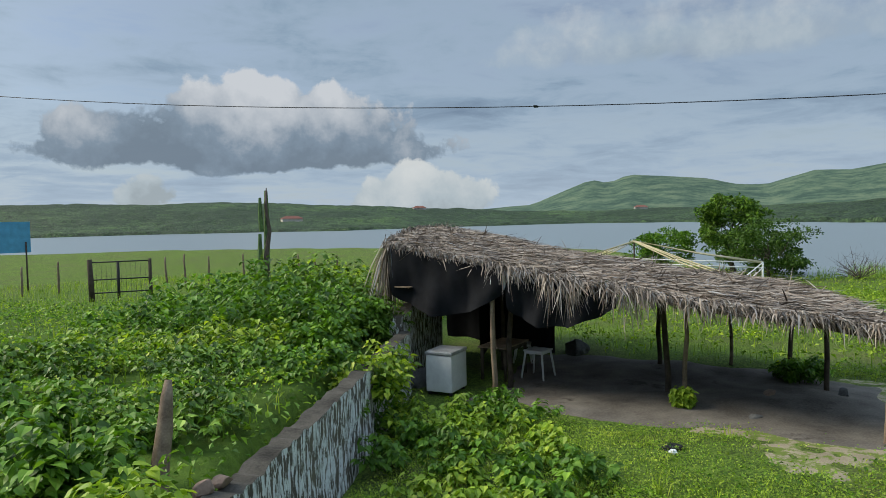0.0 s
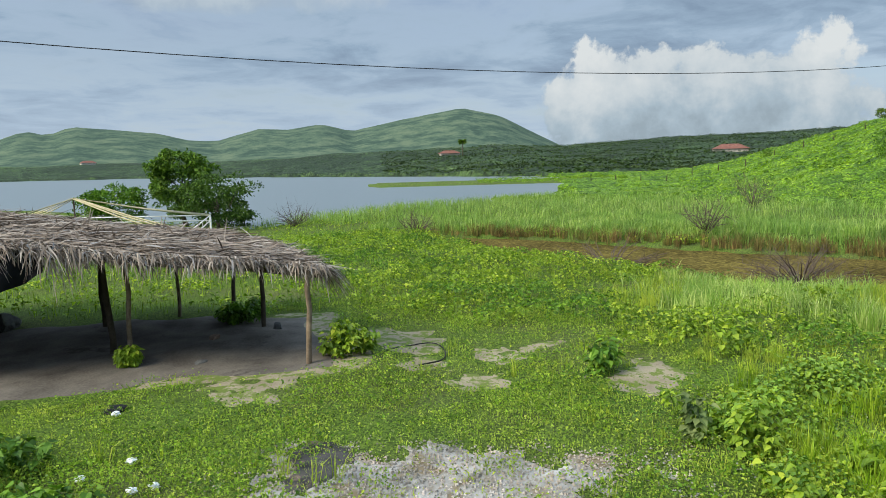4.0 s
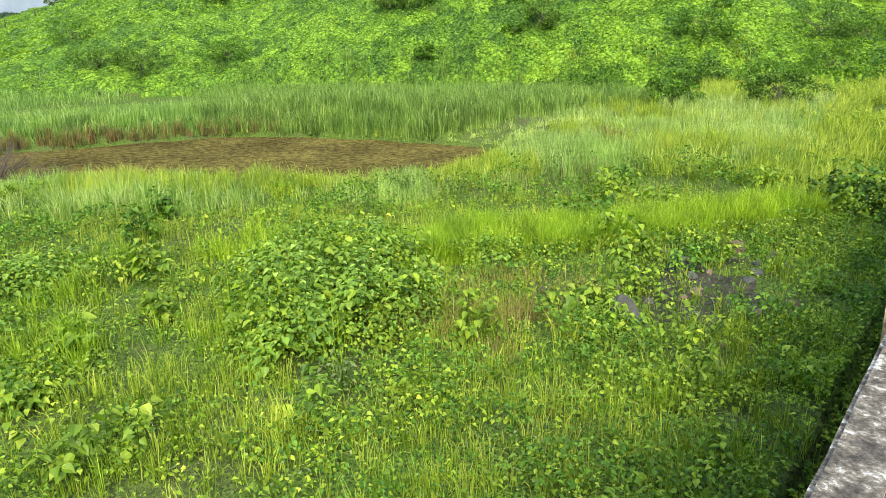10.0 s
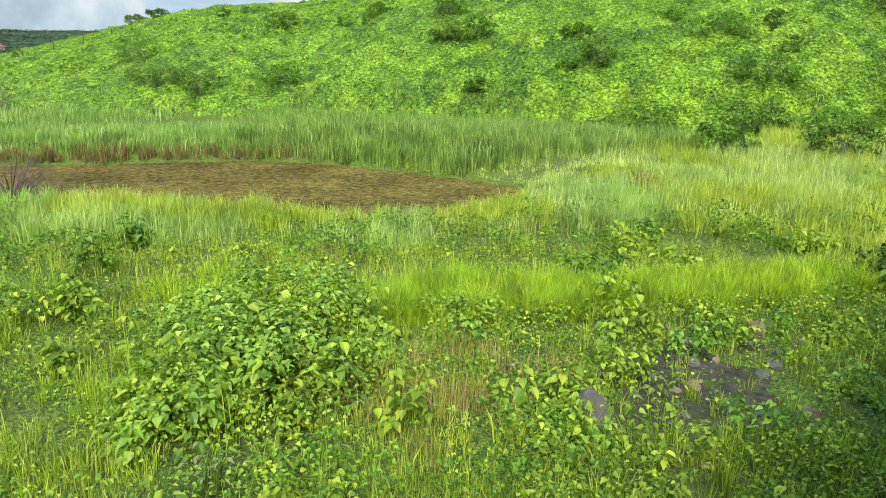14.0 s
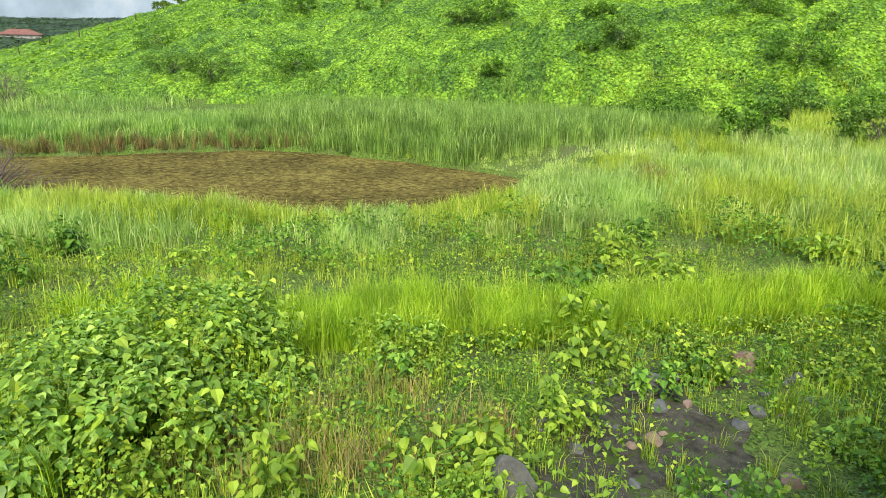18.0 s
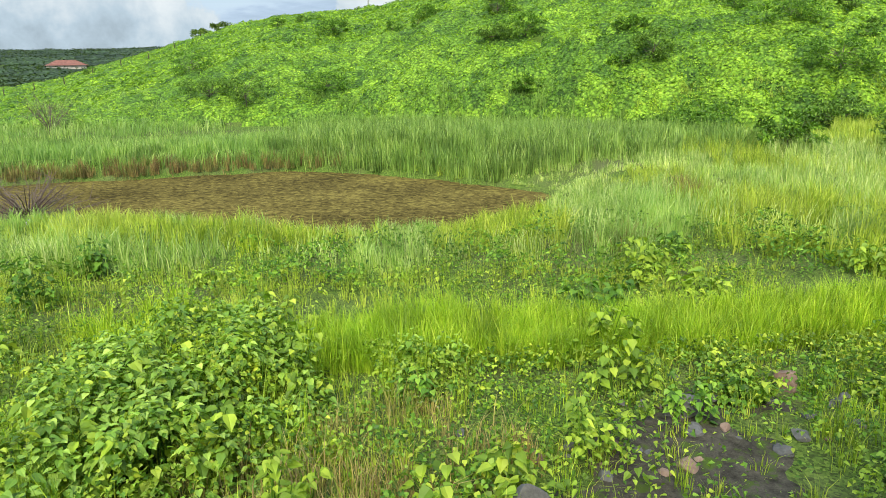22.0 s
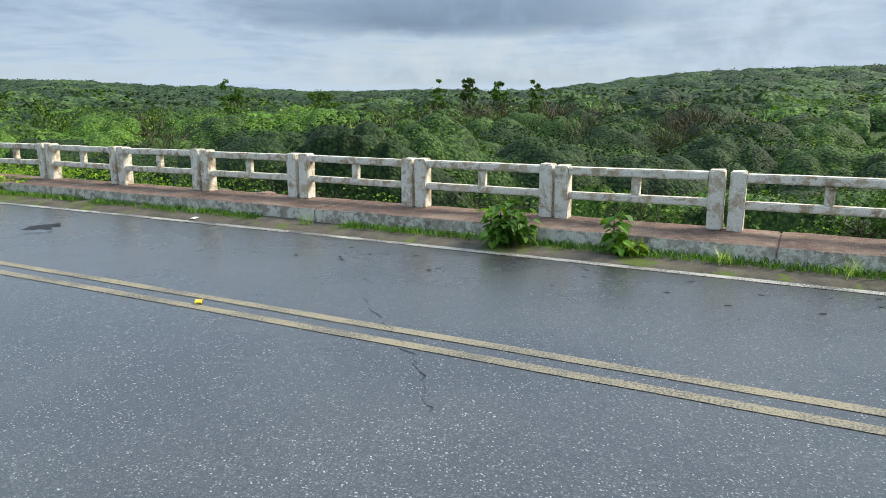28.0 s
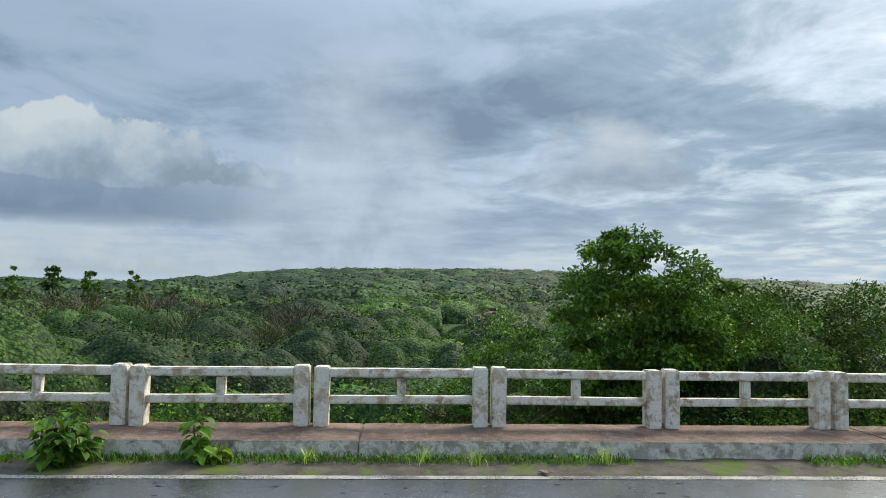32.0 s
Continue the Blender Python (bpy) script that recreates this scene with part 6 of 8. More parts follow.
    pale = wave(c[:, 0], c[:, 1], 2.2, 4) + 0.25 * (s - 26) > 0.35
    stuff("reeds", sprays(c[~pale], 15, 0.17, 0.8, 1.4, 0.028, 0.8, r), M_REED_DARK, "tall dark green reeds at the foot of the hill", "reeds")
    stuff("reeds", sprays(c[pale], 15, 0.17, 0.5, 1.0, 0.024, 0.9, r), M_GRASS, "tall green grass at the foot of the hill", "reeds")
    p = scatter(30000, -82, -46, -24, 22, r, lambda x, y: (pond_in(x, y) > 20) & (ground_z(x, y) > -2.75))
    p = tuft_points(p[::8], 8, 0.3, r)
    cover("reeds", p, grass_kind(0.5, 1.2, 0.03, 1.1, r), M_REED_PALE, "pale green reeds between pond and lake")
    # the tangle along the bridge
    wall_h = lambda x, y: (0.35 + 0.75 * smooth01(-2.6, -0.8, x) * smooth01(8.5, 13, y)) * hummocks(x, y, 0.75, 14)  # noqa: E731
    for k, mat in enumerate((M_VINE, M_WEED, M_WEED)):
        p = scatter(15000, -3.4, -0.32, 8.5, 26.5, r, lambda x, y: (x > -3.2 + 0.5 * wave(x, y, 1.0, 2)) & (wave(x, y, 0.7, 80 + k) > (-0.3, 0.0, 0.25)[k]))
        stuff("weeds", canopy(p, wall_h, 0.065, r, under=0.8), mat, "tangled green shrubs along the bridge", "weeds")
    p = scatter(9000, -1.5, -0.32, -4, 9, r, lambda x, y: wave(x, y, 0.7, 91) > -0.3)
    stuff("weeds", canopy(p, lambda x, y: 0.3 * hummocks(x, y, 0.5, 15), 0.045, r), M_WEED, "green weeds at the foot of the bridge", "weeds")
    # creepers over the hill, in rounded mounds
    n = 130000
    az, s = r.uniform(-92, -5.5, n), r.uniform(0, 1, n) ** 1.15
    ft, top = np.interp(az, AZ_HILL, HILL_FOOT), np.interp(az, AZ_HILL, HILL_TOP)
    p = polar(az, ft - 1.5 + (top + 5 - ft) * s)
    p = p[(np.abs(p[:, 0] - road_mid(p[:, 1])[0]) > 6.5) & (ground_z(p[:, 0], p[:, 1]) > -2.35)]
    hill_h = lambda x, y: 0.62 * hummocks(x, y, 1.3, 21) * (0.65 + 0.6 * hummocks(x, y, 4.5, 22)) + 0.35 * hummocks(x, y, 4.0, 23)  # noqa: E731
    hill_t = lambda x, y: 0.75 * hummocks(x, y, 1.3, 21, True) + 0.12 + 0.28 * wave(x, y, 3.6, 2)  # noqa: E731
    on_hill = lambda x, y: (ground_z(x, y) > -2.38) & (np.abs(x - road_mid(y)[0]) > 6.5) & (np.hypot(x, y) > foot(x, y) - 1.5)  # noqa: E731
    cuts = [0.22, 0.58]
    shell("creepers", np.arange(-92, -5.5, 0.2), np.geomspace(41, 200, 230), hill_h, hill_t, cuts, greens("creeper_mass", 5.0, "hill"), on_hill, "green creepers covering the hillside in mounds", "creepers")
    tone = np.digitize(hill_t(p[:, 0], p[:, 1]), cuts)
    dist = np.hypot(p[:, 0], p[:, 1])
    for k, mat in enumerate((M_VINE, M_HILL, M_HILL_LIGHT)):
        for near_, far_, leaf in ((0, 70, 0.17), (70, 400, 0.26)):
            q = p[(tone == k) & (dist >= near_) & (dist < far_)]
            stuff("creepers", canopy(q, hill_h, leaf, r, slim=0.8, gap=0.06, turn=0.4, under=0.2), mat, "green creepers covering the hillside in mounds", "creepers")
    # the bank and the ground south of the shelter
    bank_side = lambda x, y: (x + 4.9) * 0.721 - (y + 11.9) * 0.693  # noqa: E731
    bank_h = lambda x, y: 0.55 * hummocks(x, y, 0.9, 31) * (0.6 + 0.5 * hummocks(x, y, 2.5, 32))  # noqa: E731
    for k, mat in enumerate((M_VINE, M_WEED, M_MOUND)):
        p = scatter(34000, -20, 0.0, -30, -6, r, lambda x, y: (bank_side(x, y) > 0.35) & (bare(x, y) < 0.3) & (wave(x, y, 0.9, 100 + k) > (-0.3, -0.05, 0.15)[k]) & (u(x) < 11.0 / np.maximum(np.hypot(x, y + 3), 1)))
        stuff("bank_weeds", canopy(p, bank_h, 0.085, r, broad=k == 2), mat, "tangled green weeds on the bank", "weeds")
    p = scatter(14000, -30, 1.0, -60, -8, r, lambda x, y: (bank_side(x, y) > 0.5) & (x < 0.2))
    cover("bank_grass", p, grass_kind(0.2, 0.5, 0.016, 0.9, r), M_WEED, "green grass on the bank")
    p = scatter(22000, -52, -14, -50, -4, r, lambda x, y: west(x, y) & (bare(x, y) < 0.3) & (ground_z(x, y) > -2.5) & (wave(x, y, 1.9, 16) > -0.3))
    stuff("yard_weeds", canopy(p, lambda x, y: 0.35 * hummocks(x, y, 1.0, 35), 0.13, r), M_WEED, "green weeds over the land by the lake", "weeds")
    p = scatter(30000, -56, -14, -60, 0, r, lambda x, y: west(x, y) & (u(x) > bare(x, y)) & (ground_z(x, y) > -2.55))
    cover("yard_grass", p, grass_kind(0.12, 0.42, 0.02, 0.9, r), M_WEED, "green grass over the land by the lake")
    # across the road
    p = scatter(30000, 10.0, 19, -18, 34, r, lambda x, y: wave(x, y, 1.4, 7) > -0.3)
    for mat, w in ((M_WEED, p[:, 1] < 8), (M_HILL_LIGHT, p[:, 1] >= 8)):
        stuff("stream_weeds", canopy(p[w], lambda x, y: 0.7 * hummocks(x, y, 0.9, 36), 0.09, r), mat, "green weeds along the stream bed", "weeds")
    y = r.uniform(24, 110, 16000)
    m = road_mid(y)[0]
    p = np.column_stack([m + np.where(u(y) < 0.6, r.uniform(4.6, 16, len(y)), -r.uniform(4.5, 10, len(y))), y])
    stuff("verge_weeds", canopy(p, lambda x, y: 0.6 * hummocks(x, y, 1.2, 37), 0.16, r), M_WEED, "green weeds on the road's verge", "weeds")


vegetation()

# yard floors
M_RUBBLE = mottled("stony_earth", (0.022, 0.02, 0.016), (0.10, 0.09, 0.07), 9.0, 60, 0.95, 0.05, 0.8, 0.03, (0.06, 0.09, 0.02), 4.0, 0.56)
M_TAR = mottled("tar_and_gravel", (0.015, 0.015, 0.017), (0.11, 0.105, 0.10), 4.0, 90, 0.9, 0.2, 0.4, 0.006, (0.17, 0.13, 0.10), 2.6, 0.58)


def patch_sheet(name, x0, x1, y0, y1, inside, mat, label, category, step=0.11, lift=0.02):
    """A thin sheet over the ground, where inside() is under 1."""
    xs, ys = np.arange(x0, x1, step), np.arange(y0, y1, step)
    x, y = np.meshgrid(xs, ys, indexing="ij")
    d = inside(x, y)
    z = ground_z(x, y) + lift + 0.004 * wave(x, y, 0.3) - 0.05 * smooth01(0.75, 1.05, d)
    n = len(ys)
    i, j = np.meshgrid(np.arange(len(xs) - 1), np.arange(n - 1), indexing="ij")
    ok = (d[:-1, :-1] < 1.05)
    q = np.stack([i * n + j, (i + 1) * n + j, (i + 1) * n + j + 1, i * n + j + 1], -1)[ok]
    used, inv = np.unique(q.ravel(), return_inverse=True)
    v = np.stack([x, y, z], -1).reshape(-1, 3)[used]
    return tagged(arrays(name, v, inv.reshape(-1, 4), mat, smooth=True), label, category, kind="structure")


patch_sheet("shelter_floor", -18, -6, -18, -4, shed_dist, M_FLOOR, "trodden grey earth floor under the thatched shelter", "floor")
patch_sheet("gravel_patch", -10, -4.5, -9, 1, gravel_dist, M_GRAVEL, "pale gravel patch on the yard", "gravel", 0.06, 0.008)
patch_sheet("tar_patch", -9.0, -5.5, -7.4, -4.2, lambda x, y: np.hypot((x + 7.2) / 0.62, (y + 5.7) / 0.42) + 0.4 * wave(x, y, 0.23, 2), M_TAR, "dark burnt patch with tar on the gravel", "tar", 0.05, 0.03)
patch_sheet("bare_earth", -18, -5.5, -9.5, 2.5, lambda x, y: np.where(gravel_dist(x, y) < 1.1, 2.0, 1.75 - 1.1 * bare(x, y)), M_EARTH, "bare trodden earth among the grass", "bare earth", 0.07, 0.006)

patch_sheet("rubble", -4.6, -1.2, 4.0, 9.0, lambda x, y: np.hypot((x + 2.75) / 0.9, (y - 6.2) / 1.5) + 0.4 * wave(x, y, 0.4, 2), M_RUBBLE, "dark stony earth with broken stones", "rubble", 0.07, 0.015)

# the thatched shelter
ROOF = [np.array(p, float) for p in ((-11.1, -6.8, -0.06), (-8.3, -15.9, 1.24), (-12.9, -19.7, 1.52), (-15.6, -10.75, 0.08))]


def roof_at(u, v):
    """u along the slope from the low end, v from the front edge to the back one."""
    a, b, c, d = ROOF
    u, v = np.reshape(u, (-1, 1)), np.reshape(v, (-1, 1))
    p = a * (1 - u) * (1 - v) + b * u * (1 - v) + c * u * v + d * (1 - u) * v
    p[:, 2] += 0.10 * np.sin(np.pi * v[:, 0]) + 0.05 * wave(p[:, 0], p[:, 1], 0.8) - 0.10 * np.sin(np.pi * u[:, 0])
    return p


def strips(base, way, length, width, droop, r):
    """Dry palm leaves: narrow strips of three bends."""
    n = len(base)
    way = unit(way)
    side = unit(np.cross(way, r.normal(size=(n, 3)) * 0.35 + [0, 0, 1]))
    L, W, D = (np.reshape(q, (-1, 1)) * np.ones((n, 1)) for q in (length, width, droop))
    p0, p1, p2 = base, base + way * L * 0.5 - [0, 0, 1] * D * L * 0.15, base + way * L - [0, 0, 1] * D * L * 0.6
    v = np.stack([p0 - side * W / 2, p0 + side * W / 2, p1 - side * W * 0.45, p1 + side * W * 0.45, p2 - side * W * 0.08, p2 + side * W * 0.08], 1).reshape(-1, 3)
    i = np.arange(n)[:, None] * 6
    f = np.concatenate([i + [0, 1, 3, 2], i + [2, 3, 5, 4]], 1).reshape(-1, 4)
    return v, f


def build_shelter():
    r = np.random.default_rng(9)
    s = empty("thatched_shelter", pose(0, 0, 0))
    tagged(s, "open shelter of rough posts with a grey-brown palm thatch roof", "shelter")
    down = unit(ROOF[0] - ROOF[1])
    out = unit(np.cross(down, [0, 0, 1.0]))
    if out @ (ROOF[0] - ROOF[3]) < 0:
        out = -out
    # a base layer, then the thatch over it, then the fringes
    g = np.linspace(0, 1, 24)
    uu, vv = np.meshgrid(g, g, indexing="ij")
    p = roof_at(uu.ravel(), vv.ravel()) - [0, 0, 0.05]
    i, j = np.meshgrid(np.arange(23), np.arange(23), indexing="ij")
    q = np.stack([i * 24 + j, (i + 1) * 24 + j, (i + 1) * 24 + j + 1, i * 24 + j + 1], -1).reshape(-1, 4)
    arrays("roof_lining", p, q, M_TARP, s)["label"] = "black plastic under the thatch"
    n = 24000
    u, v = r.uniform(0, 1.0, n), r.uniform(0, 1, n)
    base = roof_at(u, v) + np.column_stack([r.normal(0, 0.03, (n, 2)), r.uniform(0.0, 0.10, n)])
    way = down + r.normal(0, 0.75, (n, 3)) * [1, 1, 0.2] + [0, 0, 0.05]
    arrays("thatch", *strips(base, way, r.uniform(0.18, 0.6, n), r.uniform(0.010, 0.03, n), 0.12, r), M_THATCH, s)
    n = 2600
    u = r.uniform(0, 1, n)
    hang = 0.34 + 0.50 * smooth01(0.25, 0.5, u) * (0.5 + 0.6 * np.sin(u * 46)) * (u < 0.70) - 0.24 * (u > 0.74)
    base = roof_at(u, np.full(n, -0.005)) + r.normal(0, 0.04, (n, 3)) + [0, 0, 0.05]
    way = out * 0.35 + down * 0.45 + np.array([0, 0, -0.45]) + r.normal(0, 0.42, (n, 3))
    arrays("front_fringe", *strips(base, way, r.uniform(0.2, 0.8, n) * np.maximum(hang, 0.14), r.uniform(0.010, 0.03, n), 0.9, r), M_THATCH, s)
    n = 900
    base = roof_at(np.full(n, -0.005), r.uniform(0, 1, n)) + r.normal(0, 0.04, (n, 3)) + [0, 0, 0.03]
    way = down * 0.8 + np.array([0, 0, -0.3]) + r.normal(0, 0.3, (n, 3))
    arrays("low_fringe", *strips(base, way, r.uniform(0.25, 0.55, n), r.uniform(0.012, 0.03, n), 0.9, r), M_THATCH, s)
    n = 1500
    base = roof_at(np.full(n, 1.0), r.uniform(0, 1, n)) + r.normal(0, 0.05, (n, 3)) + [0, 0, 0.05]
    way = -down * 0.16 + out * 0.12 + np.array([0, 0, -1.0]) + r.normal(0, 0.24, (n, 3))
    arrays("end_fringe", *strips(base, way, r.uniform(0.5, 1.25, n), r.uniform(0.015, 0.04, n), 0.9, r), M_THATCH, s)
    n = 800
    base = roof_at(r.uniform(0, 1, n), np.full(n, 1.0)) + r.normal(0, 0.04, (n, 3)) + [0, 0, 0.03]
    way = -out * 0.7 + np.array([0, 0, -0.3]) + r.normal(0, 0.3, (n, 3))
    arrays("back_fringe", *strips(base, way, r.uniform(0.3, 0.6, n), r.uniform(0.012, 0.03, n), 0.9, r), M_THATCH, s)
    # posts, each with its own lean
    posts = [(-9.07, -13.4, M_WOOD, 0.055), (-11.1, -10.5, M_WOOD, 0.045), (-11.6, -11.2, M_DARKWOOD, 0.06), (-13.6, -12.7, M_DARKWOOD, 0.055), (-10.95, -7.15, M_WOOD, 0.05), (-13.8, -9.15, M_DARKWOOD, 0.05), (-15.5, -10.65, M_DARKWOOD, 0.05), (-14.7, -11.6, M_WOOD, 0.04), (-9.85, -13.75, M_DARKWOOD, 0.06), (-8.5, -16.0, M_DARKWOOD, 0.06), (-12.6, -18.9, M_DARKWOOD, 0.06), (-11.4, -15.6, M_DARKWOOD, 0.05)]
    a, b, c, d = ROOF
    for k, (x, y, m, rad) in enumerate(posts):
        z0 = float(ground_z(x, y))
        # height of the roof plane over the foot
        du = b - a
        dv = d - a
        uv = np.linalg.solve(np.array([[du[0], dv[0]], [du[1], dv[1]]]), np.array([x, y]) - a[:2])
        z1 = float(roof_at(np.clip(uv[0], 0, 1), np.clip(uv[1], 0, 1))[0, 2]) - 0.03
        lx, ly = r.normal(0, 0.04, 2)
        pts = [(x, y, z0 - 0.2)] + [(x + lx * t + r.normal(0, 0.018), y + ly * t + r.normal(0, 0.018), z0 + (z1 - z0) * t) for t in (0.12, 0.35, 0.6, 0.82)] + [(x + lx, y + ly, z1)]
        part("post", stick(pts, [rad, rad, rad * 0.95, rad * 0.9, rad * 0.92, rad * 0.8], 9), m, s)
    # beams and rafters under the thatch
    for u0, v0, u1, v1, rad in ((0, 0.03, 1, 0.03, 0.045), (0, 0.5, 1, 0.5, 0.045), (0, 0.97, 1, 0.97, 0.045), (0.03, 0, 0.03, 1, 0.04), (0.34, 0, 0.34, 1, 0.04), (0.68, 0, 0.68, 1, 0.04), (0.97, 0, 0.97, 1, 0.04)):
        t = np.linspace(0, 1, 8)
        p = roof_at(u0 + (u1 - u0) * t, v0 + (v1 - v0) * t) - [0, 0, 0.10]
        part("roof_pole", stick([tuple(q) for q in p], [rad] * 8, 7), M_DARKWOOD, s)

    def tarp(name, edge, drop, label):
        """A sheet that hangs from points of the roof's edge, with folds."""
        top = np.array(edge)
        n, m = len(top), 10
        v = []
        for k in range(n):
            for q in range(m):
                t = q / (m - 1)
                p = top[k] - np.array([0, 0, drop[k] * t])
                p = p + out * (0.10 * math.sin(3 * t + k * 0.9) * t + 0.04 * math.sin(k * 2.3)) + np.array([0, 0, 0.02 * math.sin(5 * k)])
                v.append(p)
        i, j = np.meshgrid(np.arange(n - 1), np.arange(m - 1), indexing="ij")
        q = np.stack([i * m + j, (i + 1) * m + j, (i + 1) * m + j + 1, i * m + j + 1], -1).reshape(-1, 4)
        ob = arrays(name, np.array(v), q, M_TARP, s, smooth=True)
        ob["label"] = label
        return ob

    u = np.linspace(0.985, 0.70, 16)
    tarp("hanging_sheet", roof_at(u, np.full(16, -0.012)) - [0, 0, 0.03], 0.45 + 0.75 * np.sin(np.linspace(0.25, 1.0, 16) * np.pi) ** 0.8, "black plastic sheet sagging from the eave")
    u = np.linspace(0.69, 0.46, 20)
    tarp("hanging_sheet", roof_at(u, np.full(20, -0.008)) - [0, 0, 0.03], 0.25 + 0.75 * np.sin(np.linspace(0.2, 0.95, 20) * np.pi) ** 1.0 * np.linspace(1.1, 0.55, 20), "black plastic sheet sagging from the eave")
    v = np.linspace(0.42, 1.0, 14)
    tarp("hanging_sheet", roof_at(np.full(14, 0.80), v) - [0, 0, 0.05], np.full(14, 2.6), "black plastic sheet screening the back of the shelter")
    u = np.linspace(0.80, 0.50, 10)
    tarp("hanging_sheet", roof_at(u, np.full(10, 0.97)) - [0, 0, 0.05], np.linspace(2.5, 0.9, 10), "black plastic sheet screening the back of the shelter")
    u = np.linspace(0.93, 0.60, 14)
    tarp("hanging_sheet", roof_at(u, np.full(14, 0.62)) - [0, 0, 0.08], np.linspace(2.6, 2.3, 14), "black plastic sheet screening the back of the shelter")
    u = np.linspace(0.725, 0.695, 5)
    ob = tarp("hanging_rag", roof_at(u, np.full(5, -0.01)) - [0, 0, 0.06], np.array([0.42, 0.5, 0.4, 0.47, 0.35]), "torn white plastic hanging at the eave")
    ob.data.materials[0] = M_LITTER
    # a shelf box under the eave
    bm = bmesh.new()
    add_box(bm, -0.45, 0.45, -0.2, 0.2, 0.0, 0.03, 0.006)
    add_box(bm, -0.40, -0.28, -0.16, 0.16, -0.35, 0.0, 0.006)
    ob = part("shelf_board", bm, M_WOOD, s)
    ob.matrix_local = pose(-8.75, -15.55, 0.32, 0, 0, 20)
    return s


build_shelter()


M_DARKTOP = mottled("mossy_wall_top", (0.028, 0.026, 0.023), (0.11, 0.10, 0.085), 3.0, 40, 0.95, 0.1, 0.7, 0.02)


def limewashed_wall(name, a, b, top0, top1, foot, thick, label, seed):
    """A masonry wall between two points with a broken top."""
    a, b = Vector(a), Vector(b)
    L = (b - a).length
    bm = bmesh.new()
    nx, nz = int(L / 0.12) + 1, 12
    d = (b - a) / L
    n = Vector((-d.y, d.x))
    rows = []
    for i in range(nx + 1):
        t = i / nx
        p = a + d * L * t
        top = top0 + (top1 - top0) * t + 0.06 * noise.noise(Vector((t * L * 1.7, seed, 0))) + 0.05 * noise.noise(Vector((t * L * 6, seed, 3)))
        ring = []
        for k in range(nz + 1):
            z = foot + (top - foot) * k / nz
            bat = 0.12 * (1 - k / nz)
            w = 0.035 * noise.noise(Vector((t * L * 2.2, z * 2.2, seed)))
            ring.append(bm.verts.new((p.x + n.x * (thick / 2 + bat + w), p.y + n.y * (thick / 2 + bat + w), z)))
        for k in range(nz, -1, -3):
            z = foot + (top - foot) * k / nz
            w = 0.03 * noise.noise(Vector((t * L * 2.2, z * 2.2, seed + 7)))
            ring.append(bm.verts.new((p.x - n.x * (thick / 2 + w), p.y - n.y * (thick / 2 + w), z - 0.02)))
        rows.append(ring)
    for r0, r1 in zip(rows, rows[1:]):
        for k in range(len(r0) - 1):
            bm.faces.new((r0[k], r0[k + 1], r1[k + 1], r1[k]))
    bm.faces.new(rows[0])
    bm.faces.new(rows[-1][::-1])
    bmesh.ops.recalc_face_normals(bm, faces=bm.faces)
    ob = part(name, bm, M_WHITEWALL)
    ob.data.materials.append(M_DARKTOP)
    for f in ob.data.polygons:
        if f.normal.z > 0.6:
            f.material_index = 1
    return tagged(ob, label, "wall", kind="structure")


limewashed_wall("wall_bank", (-1.55, -8.55), (-8.15, -15.05), -0.46, -0.52, -2.1, 0.22, "old retaining wall with peeling white limewash", 1.0)
limewashed_wall("wall_shelter", (-8.0, -15.2), (-10.9, -17.5), -0.25, 0.25, -2.1, 0.25, "stained limewashed wall inside the shelter", 2.0)


def freezer():
    z = float(ground_z(-8.7, -14.4)) + 0.02
    t = empty("chest_freezer", pose(-8.72, -14.45, z, 0, 0, 25))
    tagged(t, "old white chest freezer with rust stains under the shelter", "freezer")
    part("body", box(-0.36, 0.36, -0.29, 0.29, 0.06, 0.80, 0.02), M_FREEZER, t)
    part("lid", box(-0.375, 0.375, -0.305, 0.305, 0.806, 0.88, 0.02), M_STEEL, t, "worn metallic lid")
    part("handle", box(-0.08, 0.08, -0.335, -0.30, 0.80, 0.825, 0.006), M_STEEL, t)
    for x in (-0.3, 0.3):
        for y in (-0.23, 0.23):
            part("foot", box(x - 0.03, x + 0.03, y - 0.03, y + 0.03, 0.0, 0.07, 0.004), M_DARK, t)


def stool(x, y, turn, label, h=0.46, w=0.19, name="stool", mat=None, cat="stool"):
    z = float(ground_z(x, y)) + 0.02
    t = empty(name, pose(x, y, z, 0, 0, turn))
    tagged(t, label, cat)
    mat = mat or M_PLASTICW
    part("seat", box(-w, w, -w, w, h - 0.035, h, 0.012), mat, t)
    part("apron", box(-w + 0.02, w - 0.02, -w + 0.02, w - 0.02, h - 0.08, h - 0.036, 0.008), mat, t)
    for sx in (-1, 1):
        for sy in (-1, 1):
            part("leg", stick([(sx * (w + 0.03), sy * (w + 0.03), 0), (sx * (w - 0.04), sy * (w - 0.04), h - 0.06)], [0.02, 0.026], 8), mat, t)


